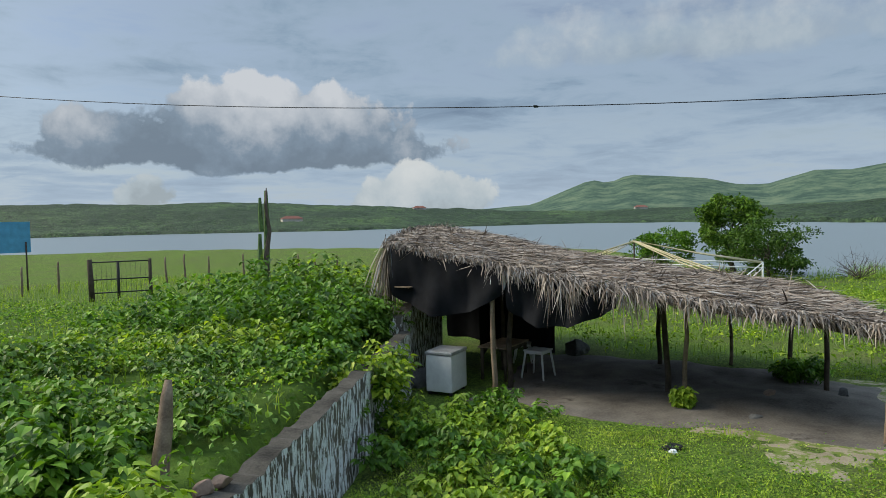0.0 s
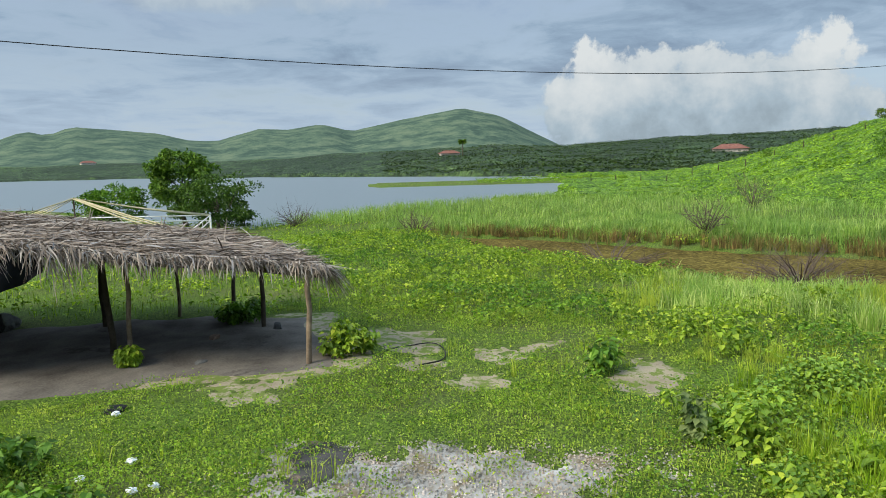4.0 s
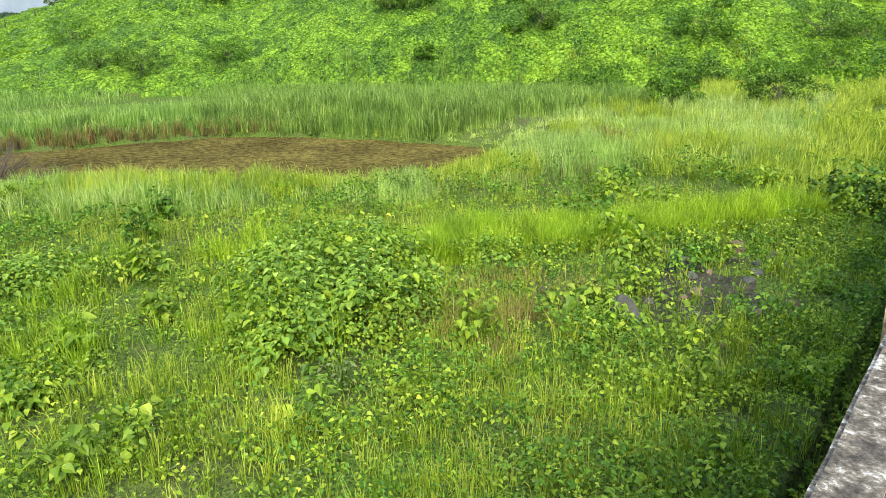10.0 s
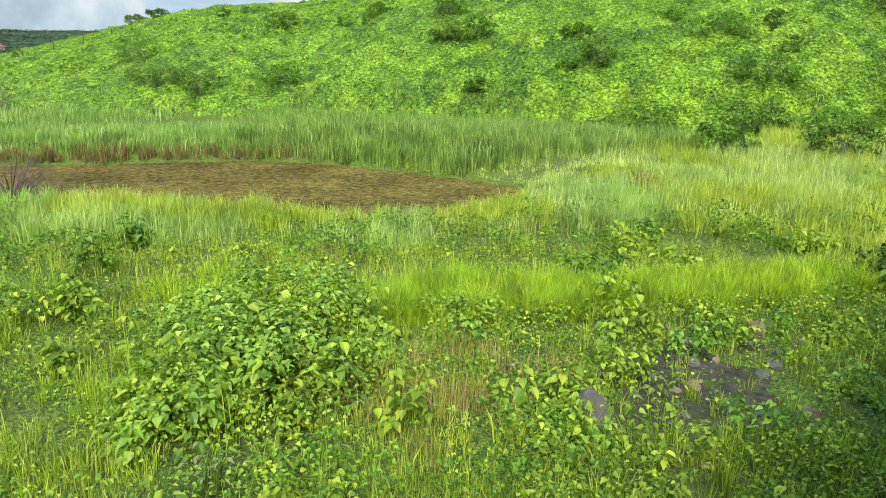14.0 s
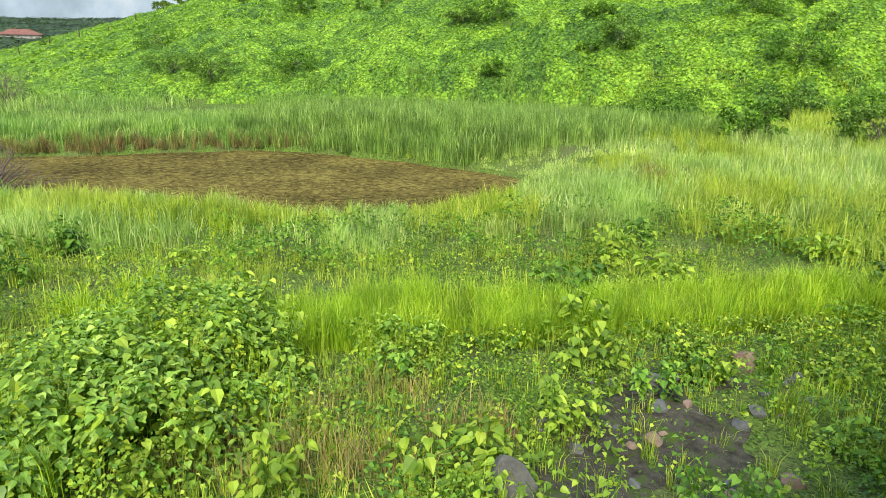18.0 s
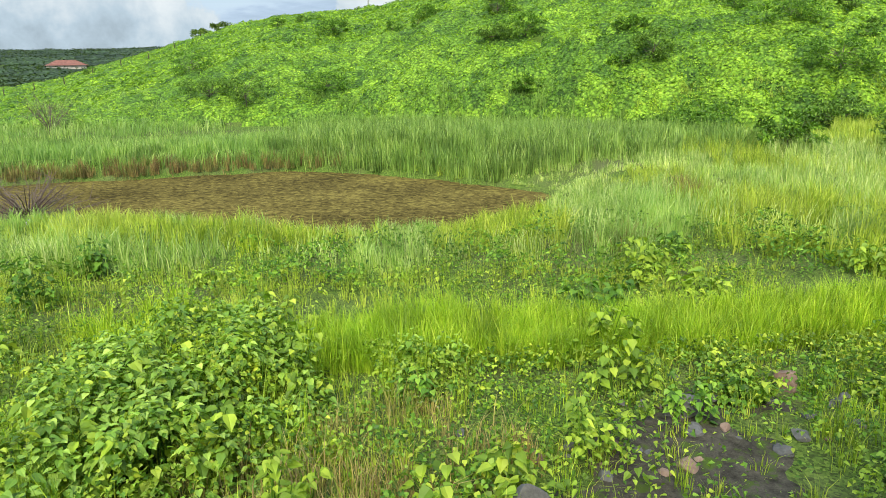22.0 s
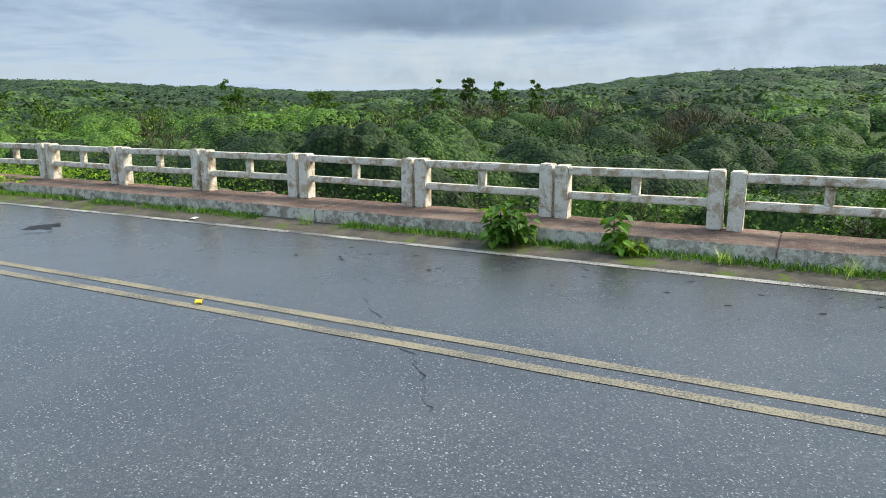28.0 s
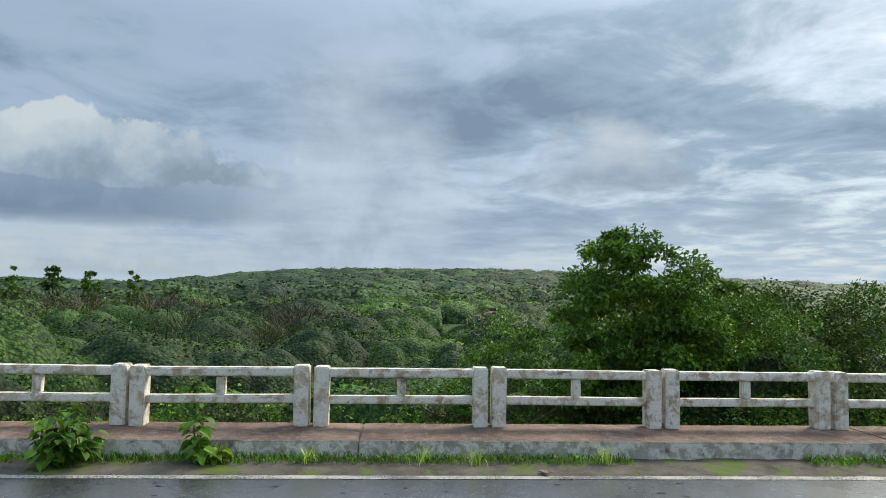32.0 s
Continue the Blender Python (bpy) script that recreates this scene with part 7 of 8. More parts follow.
def table(x, y, turn, label):
    z = float(ground_z(x, y)) + 0.02
    t = empty("table", pose(x, y, z, 0, 0, turn))
    tagged(t, label, "table")
    for k in range(4):
        part("plank", box(-0.6, 0.6, -0.34 + 0.17 * k, -0.18 + 0.17 * k, 0.70, 0.735, 0.006), M_WOOD, t)
    part("rail", box(-0.52, 0.52, -0.3, -0.26, 0.62, 0.70, 0.004), M_DARKWOOD, t)
    part("rail", box(-0.52, 0.52, 0.26, 0.30, 0.62, 0.70, 0.004), M_DARKWOOD, t)
    for sx in (-0.5, 0.5):
        for sy in (-0.28, 0.28):
            part("leg", stick([(sx, sy, 0), (sx, sy, 0.70)], [0.035, 0.04], 7), M_DARKWOOD, t)


freezer()
stool(-10.85, -13.9, 15, "white plastic stool beside the rough table", 0.62, 0.24)
stool(-11.7, -15.2, 40, "pale plastic stool in the shade of the shelter")
table(-10.4, -14.5, 20, "rough plank table in the shade of the shelter")
table(-12.3, -16.6, 15, "dark plank table at the back of the shelter")

# the light frame of bamboo and pipes beyond the shelter


def pavilion():
    t = empty("pavilion_frame", pose(0, 0, 0))
    tagged(t, "bare frame of pale bamboo poles on white pipe posts", "frame")
    top = Vector((-24.0, -20.9, 0.72))
    zb = -0.28
    cor = [Vector((-19.6, -14.0, zb)), Vector((-19.0, -22.0, zb)), Vector((-27.5, -26.0, zb)), Vector((-28.0, -17.5, zb))]
    for k, c in enumerate(cor):
        for off in (-0.35, -0.05, 0.3):
            n = cor[(k + 1) % 4]
            d = (n - c).normalized()
            a = top + d * off * 0.3 + Vector((0, 0, 0.03 * off))
            b = c + d * off * 1.2
            m = (a + b) / 2 + Vector((0, 0, -0.06))
            part("bamboo_rafter", stick([a, m, b], [0.022, 0.026, 0.03], 6), M_CANE, t)
        g = float(ground_z(c.x, c.y))
        part("pipe_post", stick([(c.x, c.y, g - 0.1), (c.x, c.y, zb)], [0.045, 0.045], 8), M_WHITEP, t)
        n = cor[(k + 1) % 4]
        for h in (0.0, -0.22):
            part("pipe_rail", stick([c + Vector((0, 0, h)), n + Vector((0, 0, h))], [0.025, 0.025], 6), M_WHITEP, t)
        for q in range(1, 5):
            p = c.lerp(n, q / 5)
            part("pipe_strut", stick([p, p + Vector((0, 0, -0.22))], [0.012, 0.012], 5), M_WHITEP, t)
    g = float(ground_z(top.x, top.y))
    part("centre_pole", stick([(top.x, top.y, g - 0.1), top], [0.04, 0.03], 7), M_DARKWOOD, t)


pavilion()

# fences, gate, sign and cactus


def fence_post(x, y, h, rad, seed, name="fence_post", label="weathered grey fence post with a slight lean", z=None, mat=None):
    r = np.random.default_rng(seed)
    z = float(ground_z(x, y)) if z is None else z
    l = r.normal(0, 0.05 * h, 2)
    pts = [(0, 0, -0.2)] + [(l[0] * t + r.normal(0, 0.012), l[1] * t + r.normal(0, 0.012), h * t) for t in (0.2, 0.5, 0.8, 1.0)]
    ob = part(name, stick(pts, [rad, rad, rad * 0.95, rad * 0.85, rad * 0.7], 7), mat or M_WOOD)
    ob.matrix_world = pose(x, y, z)
    return tagged(ob, label, "fence post", "fence posts")


def at(az, rad, eye=(0.16, -3.38)):
    return eye[0] + rad * math.sin(radians(az)), eye[1] + rad * math.cos(radians(az))


for k, (a, rad, h) in enumerate([(-176.0, 42, 1.5), (-172.6, 40, 1.45), (-170.3, 40, 1.6), (-163.0, 42, 1.6), (-161.7, 40, 1.75), (-160.0, 42, 1.6), (-157.3, 43, 1.7), (-153.0, 44, 1.6), (-151.6, 44, 1.7), (-150.0, 42, 1.5)]):
    x, y = at(a, rad)
    fence_post(x, y, h, 0.06, 100 + k)

stake = part("fence_stake", stick([(0.10, 0.05, -0.5), (0.04, 0.02, 0.1), (0.0, 0.0, 0.45), (-0.05, 0.0, 0.72), (-0.10, -0.02, 0.98), (-0.12, -0.02, 1.12)], [0.085, 0.08, 0.075, 0.068, 0.05, 0.03], 10), M_WOOD)
stake.matrix_world = pose(-1.52, -9.35, -0.70, 0, -6, 40)
tagged(stake, "thick weathered grey stake leaning among weeds", "stake")


def gate():
    t = empty("field_gate", pose(0, 0, 0))
    tagged(t, "dark metal field gate between rough wooden posts", "gate")
    p = [at(a, 32.0) for a in (-168.2, -166.4, -164.2)]
    z = [float(ground_z(*q)) for q in p]
    part("gate_post", stick([(p[0][0], p[0][1], z[0] - 0.2), (p[0][0] + 0.05, p[0][1], z[0] + 1.75)], [0.12, 0.10], 8), M_DARKWOOD, t)
    part("gate_post", stick([(p[1][0], p[1][1], z[1] - 0.2), (p[1][0], p[1][1], z[1] + 1.65)], [0.06, 0.06], 8), M_DARK, t)
    part("gate_post", stick([(p[2][0], p[2][1], z[2] - 0.2), (p[2][0], p[2][1], z[2] + 1.7)], [0.08, 0.07], 8), M_DARKWOOD, t)
    for h in (1.62, 0.9, 0.35):
        part("gate_rail", stick([(p[0][0], p[0][1], z[0] + h), (p[2][0], p[2][1], z[2] + h)], [0.028, 0.028], 6), M_DARK, t)
    for k in range(1, 12):
        f = k / 12
        x, y, zz = (p[0][i] + (p[2][i] - p[0][i]) * f for i in (0, 1, 0))
        g = z[0] + (z[2] - z[0]) * f
        part("gate_wire", stick([(x, y, g + 0.1), (x, y, g + 1.6)], [0.006, 0.006], 4), M_DARK, t)


gate()


def flat_text(words, size, mat, parent, m, label):
    cu = bpy.data.curves.new("lettering", "FONT")
    cu.body, cu.size, cu.extrude, cu.align_x = words, size, 0.003, "CENTER"
    tmp = bpy.data.objects.new("lettering", cu)
    scene.collection.objects.link(tmp)
    me = bpy.data.meshes.new_from_object(tmp.evaluated_get(bpy.context.evaluated_depsgraph_get()))
    bpy.data.objects.remove(tmp)
    ob = new("lettering", me)
    me.materials.clear()
    me.materials.append(mat)
    ob.parent, ob.matrix_local = parent, m
    ob["label"] = label
    return ob


def sign():
    x, y = at(-173.4, 46)
    z = float(ground_z(x, y))
    t = empty("painted_sign", pose(x, y, z, 0, 0, 5 + 180))
    tagged(t, "light blue painted sign board on two posts by the fence", "sign")
    W, H, z0 = 2.4, 1.75, 2.3
    part("board", box(-W / 2, W / 2, -0.02, 0.02, z0, z0 + H, 0.005), M_SIGNBLUE, t)
    for sx in (-0.95, 0.95):
        part("post", stick([(sx, -0.06, -0.2), (sx, -0.06, z0 + 0.6)], [0.05, 0.045], 7), M_DARKWOOD, t)
    bm = bmesh.new()
    pts = [(-0.75, 0.024, z0 + 1.05), (0.45, 0.024, z0 + 1.05), (0.45, 0.024, z0 + 1.2), (-0.15, 0.024, z0 + 1.68), (-0.75, 0.024, z0 + 1.2)]
    bm.faces.new([bm.verts.new(p) for p in pts])
    part("painted_roof", bm, M_BROWNP, t, "brown painted house shape")
    for rad, m, d, nm in ((0.30, M_RED, 0.024, "sign_ring"), (0.225, M_WHITEP, 0.028, "sign_disc")):
        bm = bmesh.new()
        bmesh.ops.create_circle(bm, cap_ends=True, segments=28, radius=rad)
        bmesh.ops.rotate(bm, matrix=Matrix.Rotation(radians(-90), 3, "X"), verts=bm.verts)
        bmesh.ops.translate(bm, vec=(0.83, d, z0 + 1.28), verts=bm.verts)
        part(nm, bm, m, t)
    bm = box(-0.25, 0.25, 0.030, 0.034, -0.035, 0.035)
    bmesh.ops.rotate(bm, matrix=Matrix.Rotation(radians(45), 3, "Y"), verts=bm.verts)
    bmesh.ops.translate(bm, vec=(0.83, 0, z0 + 1.28), verts=bm.verts)
    part("sign_bar", bm, M_RED, t)
    flat_text("particular", 0.42, M_BLUESKY, t, Matrix.Translation((0.15, 0.024, z0 + 0.60)) @ Matrix.Rotation(radians(180), 4, "Z") @ Matrix.Rotation(radians(90), 4, "X"), "blue painted word")
    for k in range(2):
        part("painted_bar", box(-0.2 + 0.62 * k, 0.32 + 0.62 * k, 0.022, 0.025, z0 + 0.16, z0 + 0.38), M_RED, t, "red bar of unreadable writing")


sign()


def cactus():
    x, y = at(-155.5, 30)
    z = float(ground_z(x, y))
    t = empty("column_cactus", pose(x, y, z))
    tagged(t, "tall grey-green column cactus with dry brown stem", "cactus")

    def arm(pts, rad):
        bm = bmesh.new()
        sides = 12
        rings = []
        for i, p in enumerate(pts):
            taper = 0.55 if i == len(pts) - 1 else 1.0
            rings.append([bm.verts.new((p[0] + math.cos(2 * math.pi * k / sides) * rad * taper * (1.0 if k % 2 else 0.72), p[1] + math.sin(2 * math.pi * k / sides) * rad * taper * (1.0 if k % 2 else 0.72), p[2])) for k in range(sides)])
        for a, b in zip(rings, rings[1:]):
            for k in range(sides):
                bm.faces.new((a[k], a[(k + 1) % sides], b[(k + 1) % sides], b[k]))
        bm.faces.new(rings[-1])
        return bm

    part("stem", arm([(0, 0, -0.2), (0.02, 0, 1.5), (-0.02, 0, 3.0), (-0.02, 0, 4.3)], 0.12), M_CACTUS, t)
    part("dry_stem", stick([(-0.1, 0.05, 0), (0.12, 0.1, 1.4), (-0.08, 0.1, 2.6), (0.05, 0.1, 3.6), (0.0, 0.1, 4.4)], [0.12, 0.10, 0.09, 0.07, 0.02], 7), M_TWIG, t, "dry brown stem")
    part("arm", arm([(0.32, 0, 0.5), (0.32, 0, 1.6), (0.30, 0, 2.5)], 0.11), M_CACTUS, t)
    part("arm", arm([(0.22, 0, 2.6), (0.26, 0, 3.3), (0.25, 0, 4.0)], 0.10), M_CACTUS, t)


cactus()

# poles and wires
def utility_pole(x, y, h, name, label, z=None, rad=0.13, mat=None):
    z = float(ground_z(x, y)) if z is None else z
    t = empty(name, pose(x, y, z))
    tagged(t, label, "pole")
    part("shaft", stick([(0, 0, -0.3), (0, 0, h * 0.5), (0, 0, h)], [rad, rad * 0.85, rad * 0.65], 9), mat or M_STEEL, t)
    part("crossarm", box(-0.5, 0.5, -0.04, 0.04, h - 0.35, h - 0.27, 0.01), M_DARKWOOD, t)
    return t


P1, P0 = Vector((-94.7, 66.9, 15.3)), Vector((-1.1, -72.3, 13.0))
utility_pole(P1.x, P1.y, P1.z - float(ground_z(P1.x, P1.y)), "utility_pole", "slim grey utility pole on the hill's crest")
utility_pole(P0.x, P0.y, P0.z - float(ground_z(P0.x, P0.y)), "utility_pole", "slim grey utility pole by the road")
x, y = at(-41.0, 100)
utility_pole(x, y, 8.5, "utility_pole", "stout pale concrete pole on the hill's crest", None, 0.28, M_PLASTER)
x, y = at(-48.8, 122)
utility_pole(x, y, 3.5, "utility_pole", "slim grey utility pole behind the hill's crest", None, 0.12)


def wire(a, b, sag, rad, label):
    pts = [a.lerp(b, t) - Vector((0, 0, 4 * sag * t * (1 - t))) for t in np.linspace(0, 1, 40)]
    ob = part("overhead_wire", stick(pts, [rad] * 40, 5), M_RUBBER)
    return tagged(ob, label, "wire")


wire(P1, P0, 6.7, 0.026, "black overhead wire with a long sag")
wire(P1, Vector((*at(-41.0, 100), 14.5)), 1.6, 0.012, "thin dark overhead wire beyond the hill")
bm = bmesh.new()
bmesh.ops.create_uvsphere(bm, u_segments=10, v_segments=6, radius=0.10)
clamp = part("wire_clamp", roughen(bm, 0.03, 9.0), M_RUBBER)
clamp.matrix_world = Matrix.Translation(P1.lerp(P0, 0.703) - Vector((0, 0, 4 * 6.7 * 0.703 * 0.297))) @ Matrix.Diagonal((2.2, 1, 0.8, 1))
tagged(clamp, "small black clamp on the overhead wire", "clamp")

# fence on the hill
for k in range(26):
    a, rad = -92 + 1.9 * k, 118 - 1.1 * k
    x, y = polar(a, rad)[0]
    if k < 14:
        fence_post(x, y, 1.5, 0.07, 200 + k, label="thin grey fence post on the hillside", mat=M_DARKWOOD)
for k in range(16):
    x, y = polar(-58 + 2.2 * k, np.interp(-58 + 2.2 * k, AZ_HILL, HILL_TOP) - 1.0)[0]
    fence_post(x, y, 1.3, 0.06, 230 + k, label="thin grey fence post along the hill's crest", mat=M_DARKWOOD)

# houses far off


def house(x, y, w, d, h, turn, label, z=None):
    z = float(ground_z(x, y)) if z is None else z
    t = empty("house", pose(x, y, z, 0, 0, turn))
    tagged(t, label, "house")
    part("wall", box(-w / 2, w / 2, -d / 2, d / 2, -0.8, h), M_PLASTER, t)
    bm = bmesh.new()
    o, rh = 0.6, 0.28 * d
    v = [bm.verts.new(p) for p in ((-w / 2 - o, -d / 2 - o, h), (w / 2 + o, -d / 2 - o, h), (w / 2 + o, d / 2 + o, h), (-w / 2 - o, d / 2 + o, h), (-w / 2 + d * 0.4, 0, h + rh), (w / 2 - d * 0.4, 0, h + rh))]
    for f in ((0, 1, 5, 4), (1, 2, 5), (2, 3, 4, 5), (3, 0, 4), (3, 2, 1, 0)):
        bm.faces.new([v[k] for k in f])
    part("roof", bm, M_ROOFTILE, t, "red clay tile roof")
    for k in range(3):
        xx = -w / 2 + w * (k + 0.5) / 3
        win = part("window", box(xx - 0.6, xx + 0.6, -d / 2 - 0.03, -d / 2 + 0.05, h * 0.4, h * 0.78), M_DARK, t)
        part("sill", box(xx - 0.7, xx + 0.7, -d / 2 - 0.12, -d / 2 + 0.02, h * 0.36, h * 0.4), M_WHITEP, win)
    part("door", box(w / 2 - 1.6, w / 2 - 0.7, -d / 2 - 0.04, -d / 2 + 0.05, 0, 2.1), M_DARKWOOD, t)


for a, rad, w, d, h, label in ((-76.3, 300, 12, 7, 2.8, "low red-roofed house on the green ridge"), (-98.0, 400, 11, 6, 2.4, "long low house with red roof beside a palm"), (-153.5, 560, 16, 8, 3.0, "low tiled farmhouse on the far shore"), (-143.2, 760, 14, 8, 3.0, "small white house on the far ridge"), (-125.4, 820, 14, 8, 3.0, "small white house beyond the lake"), (94.3, 72, 2.2, 1.8, 1.3, "small brick hut with a red roof in the woods")):
    x, y = at(a, rad)
    house(x, y, w, d, h, -a + 180 + 12, label)


def palm(x, y, h, label):
    r = np.random.default_rng(4)
    t = empty("palm_tree", pose(x, y, float(ground_z(x, y))))
    tagged(t, label, "palm tree")
    part("trunk", stick([(0, 0, -0.3), (0.1, 0, h * 0.5), (0, 0, h)], [0.35, 0.28, 0.25], 8), M_BARK, t)
    n = 260
    a = r.uniform(0, 6.28, n)
    way = np.column_stack([np.cos(a), np.sin(a), r.uniform(-0.7, 0.9, n)])
    v, f = leaf_arrays(np.tile([0, 0, h], (n, 1)), way, r.normal(0, 0.2, (n, 3)) + [0, 0, 1], r.uniform(2, 3.4, n), 0.3)
    arrays("crown", v, f, M_TREE, t)


palm(*at(-96.9, 395), 8.5, "tall fan palm beside the far house")

# rocks


def rock(x, y, sx, sy, sz, seed, label, mat=None, z=None, turn=0, sink=0.3, tilt=0):
    bm = bmesh.new()
    bmesh.ops.create_icosphere(bm, subdivisions=3, radius=1.0)
    for v in bm.verts:
        n = v.co.normalized()
        k = 0.22 * noise.noise(n * 1.4 + Vector((seed, 0, 0))) + 0.12 * noise.noise(n * 5 + Vector((seed, 3, 0)))
        # flat broken faces
        v.co = n * (0.9 + k)
        for q in range(8):
            r = random.Random(seed * 13 + q)
            d = Vector((r.uniform(-1, 1), r.uniform(-1, 1), r.uniform(-0.3, 1))).normalized()
            lim = r.uniform(0.42, 0.72)
            over = v.co.dot(d) - lim
            if over > 0:
                v.co -= d * over * 0.85
        v.co = Vector((v.co.x * sx, v.co.y * sy, v.co.z * sz))
    ob = part("rock", bm, mat or M_ROCK)
    z = float(ground_z(x, y)) if z is None else z
    ob.matrix_world = pose(x, y, z + sz * (1 - sink) * 0.6, tilt, 0, turn)
    return tagged(ob, label, "rock", "rocks")


rock(-3.0, 4.5, 0.26, 0.2, 0.42, 1, "large grey angular rock among the weeds", turn=25, tilt=12, sink=0.55)
rock(-3.2, 6.95, 0.20, 0.17, 0.28, 2, "grey angular rock among the weeds", turn=60, sink=0.55)
rock(-2.8, 8.2, 0.17, 0.15, 0.2, 3, "pinkish brown rock among the weeds", M_REDROCK)
for k in range(50):
    r = random.Random(300 + k)
    x, y = r.gauss(-2.7, 0.7), r.gauss(6.3, 1.2)
    s = r.uniform(0.04, 0.13)
    rock(x, y, s, s * 0.8, s * 0.6, 20 + k, "small broken stone on the bare earth", M_ROCK if k % 3 else M_REDROCK, turn=k * 40)
rock(-13.5, -15.1, 0.55, 0.4, 0.32, 5, "flat-topped grey boulder behind the shelter", turn=20)
rock(-12.5, -9.6, 0.2, 0.13, 0.1, 6, "broken red brick on the shelter floor", M_REDROCK, turn=15)
rock(-13.6, -8.75, 0.16, 0.14, 0.15, 7, "grey stone at the foot of a post")
rock(-11.0, -9.1, 0.2, 0.11, 0.05, 8, "dark flat stone on the shelter floor")
rock(-1.75, -8.95, 0.12, 0.1, 0.09, 9, "pale pink stone on the wall's top", M_REDROCK, z=-0.44)
rock(-1.95, -9.05, 0.1, 0.09, 0.07, 10, "brown stone on the wall's top", M_REDROCK, z=-0.44)
rock(-8.6, -15.2, 0.35, 0.3, 0.35, 12, "grey stone beside the freezer")
for k, (x, y, s) in enumerate([(15, 13.5, 1.35), (15, 9.8, 1.2), (15, -0.55, 1.1), (14.6, 4.6, 0.9), (15.4, 3.2, 1.0), (15.6, 2.2, 0.8), (14.2, 6.1, 0.7)]):
    rock(x, y, s * 1.0, s * 0.8, s * 0.55, 700 + k, "large rounded reddish boulder below the far railing", M_REDROCK if k != 5 else M_ROCK, turn=k * 57)
for k in range(34):
    r = random.Random(500 + k)
    x, y = 11.0 + 6.5 * r.random(), -3 + 20 * r.random()
    s = r.uniform(0.25, 0.75)
    rock(x, y, s, s * 0.8, s * 0.55, 60 + k, "rounded reddish boulder in the stream bed", M_REDROCK if k % 3 else M_ROCK, turn=k * 57)

# leafy plants as things of their own


def leafy_plant(x, y, height, spread, stems, per, leaf, seed, label, mat=None, z=None, name="leafy_plant", heart=True, group=""):
    r = np.random.default_rng(seed)
    z = float(ground_z(x, y)) if z is None else z
    t = empty(name, pose(x, y, z))
    tagged(t, label, "plant", group)
    B, Wy = [], []
    for k in range(stems):
        a = r.uniform(0, 6.28)
        rr = spread * r.uniform(0.15, 1.0) ** 0.7
        h = height * r.uniform(0.55, 1.05) * (1 - 0.35 * (rr / spread) ** 2)
        foot = np.array([math.cos(a) * rr * 0.55, math.sin(a) * rr * 0.55, -0.05])
        tip = np.array([math.cos(a) * rr, math.sin(a) * rr, h])
        mid = (foot + tip) / 2 + r.normal(0, 0.05, 3) * height
        if stems <= 30:
            part("stem", tube(bmesh.new(), [tuple(foot), tuple(mid), tuple(tip)], [0.007, 0.006, 0.003], 4), M_VINE, t)
        for q in range(per):
            s = r.uniform(0.2, 1.0) ** 0.7
            p = (1 - s) ** 2 * foot + 2 * s * (1 - s) * mid + s * s * tip
            b = r.uniform(0, 6.28)
            B.append(p + r.normal(0, 0.015, 3) + np.array([math.cos(b), math.sin(b), 0.1]) * leaf * 0.4)
            Wy.append([math.cos(b), math.sin(b), r.uniform(-0.75, 0.05)])
    B, Wy = np.array(B), np.array(Wy)
    up = np.column_stack([r.normal(0, 0.3, (len(B), 2)), np.ones(len(B))])
    size = leaf * r.uniform(0.55, 1.25, len(B))
    if heart:
        v, f = heart_leaves(B, Wy, up, size)
    else:
        v, f = leaf_arrays(B, Wy, up, size, size * 0.5)
    arrays("foliage", v, f, mat or M_WEED, t)
    return t


BIG = "mound of broad heart-shaped green leaves on thin stems"
leafy_plant(-5.9, 1.7, 0.9, 0.55, 18, 12, 0.15, 1, BIG)
leafy_plant(-5.5, 2.6, 0.95, 0.7, 24, 14, 0.13, 2, BIG)
leafy_plant(-6.6, 2.8, 1.0, 0.8, 26, 14, 0.12, 3, BIG)
leafy_plant(-6.3, 4.0, 1.0, 0.8, 26, 14, 0.11, 4, "mound of small bright green leaves on thin stems")
leafy_plant(-7.6, 4.4, 0.9, 0.9, 28, 14, 0.10, 5, "mound of small bright green leaves on thin stems")
leafy_plant(-4.85, 2.3, 0.45, 0.2, 6, 12, 0.09, 6, "small yellow-green plant with pale leaves", M_YELLOWLEAF)
leafy_plant(-4.1, 0.7, 0.45, 0.3, 8, 10, 0.11, 7, "low plant with soft green leaves")
leafy_plant(-4.4, 1.3, 0.6, 0.25, 8, 14, 0.07, 8, "grey-green feathery weed in the grass", M_GREYLEAF, heart=False)
leafy_plant(-8.3, -1.45, 0.75, 0.25, 8, 14, 0.11, 9, "tall weed with pale grey-green leaves", M_GREYLEAF)
leafy_plant(-15.7, 2.7, 0.7, 0.6, 16, 10, 0.13, 10, "bright yellow-green leafy plant in tall grass", M_YELLOWLEAF)
leafy_plant(-1.6, 11.6, 0.9, 0.7, 20, 12, 0.13, 11, "light green leafy plant below the railing")
leafy_plant(-2.3, 4.4, 0.7, 0.6, 20, 14, 0.07, 12, "leafy green plant among broken stones")
leafy_plant(-1.6, 5.4, 0.6, 0.5, 16, 14, 0.07, 13, "leafy green plant among broken stones", M_VINE)
leafy_plant(-1.9, 3.5, 0.55, 0.5, 16, 14, 0.07, 14, "leafy green plant among broken stones")
leafy_plant(-3.9, 6.9, 0.7, 0.35, 10, 12, 0.12, 15, "upright green weed with drooping leaves")
leafy_plant(-4.6, 7.6, 0.8, 0.4, 12, 12, 0.11, 16, "upright green weed with drooping leaves")
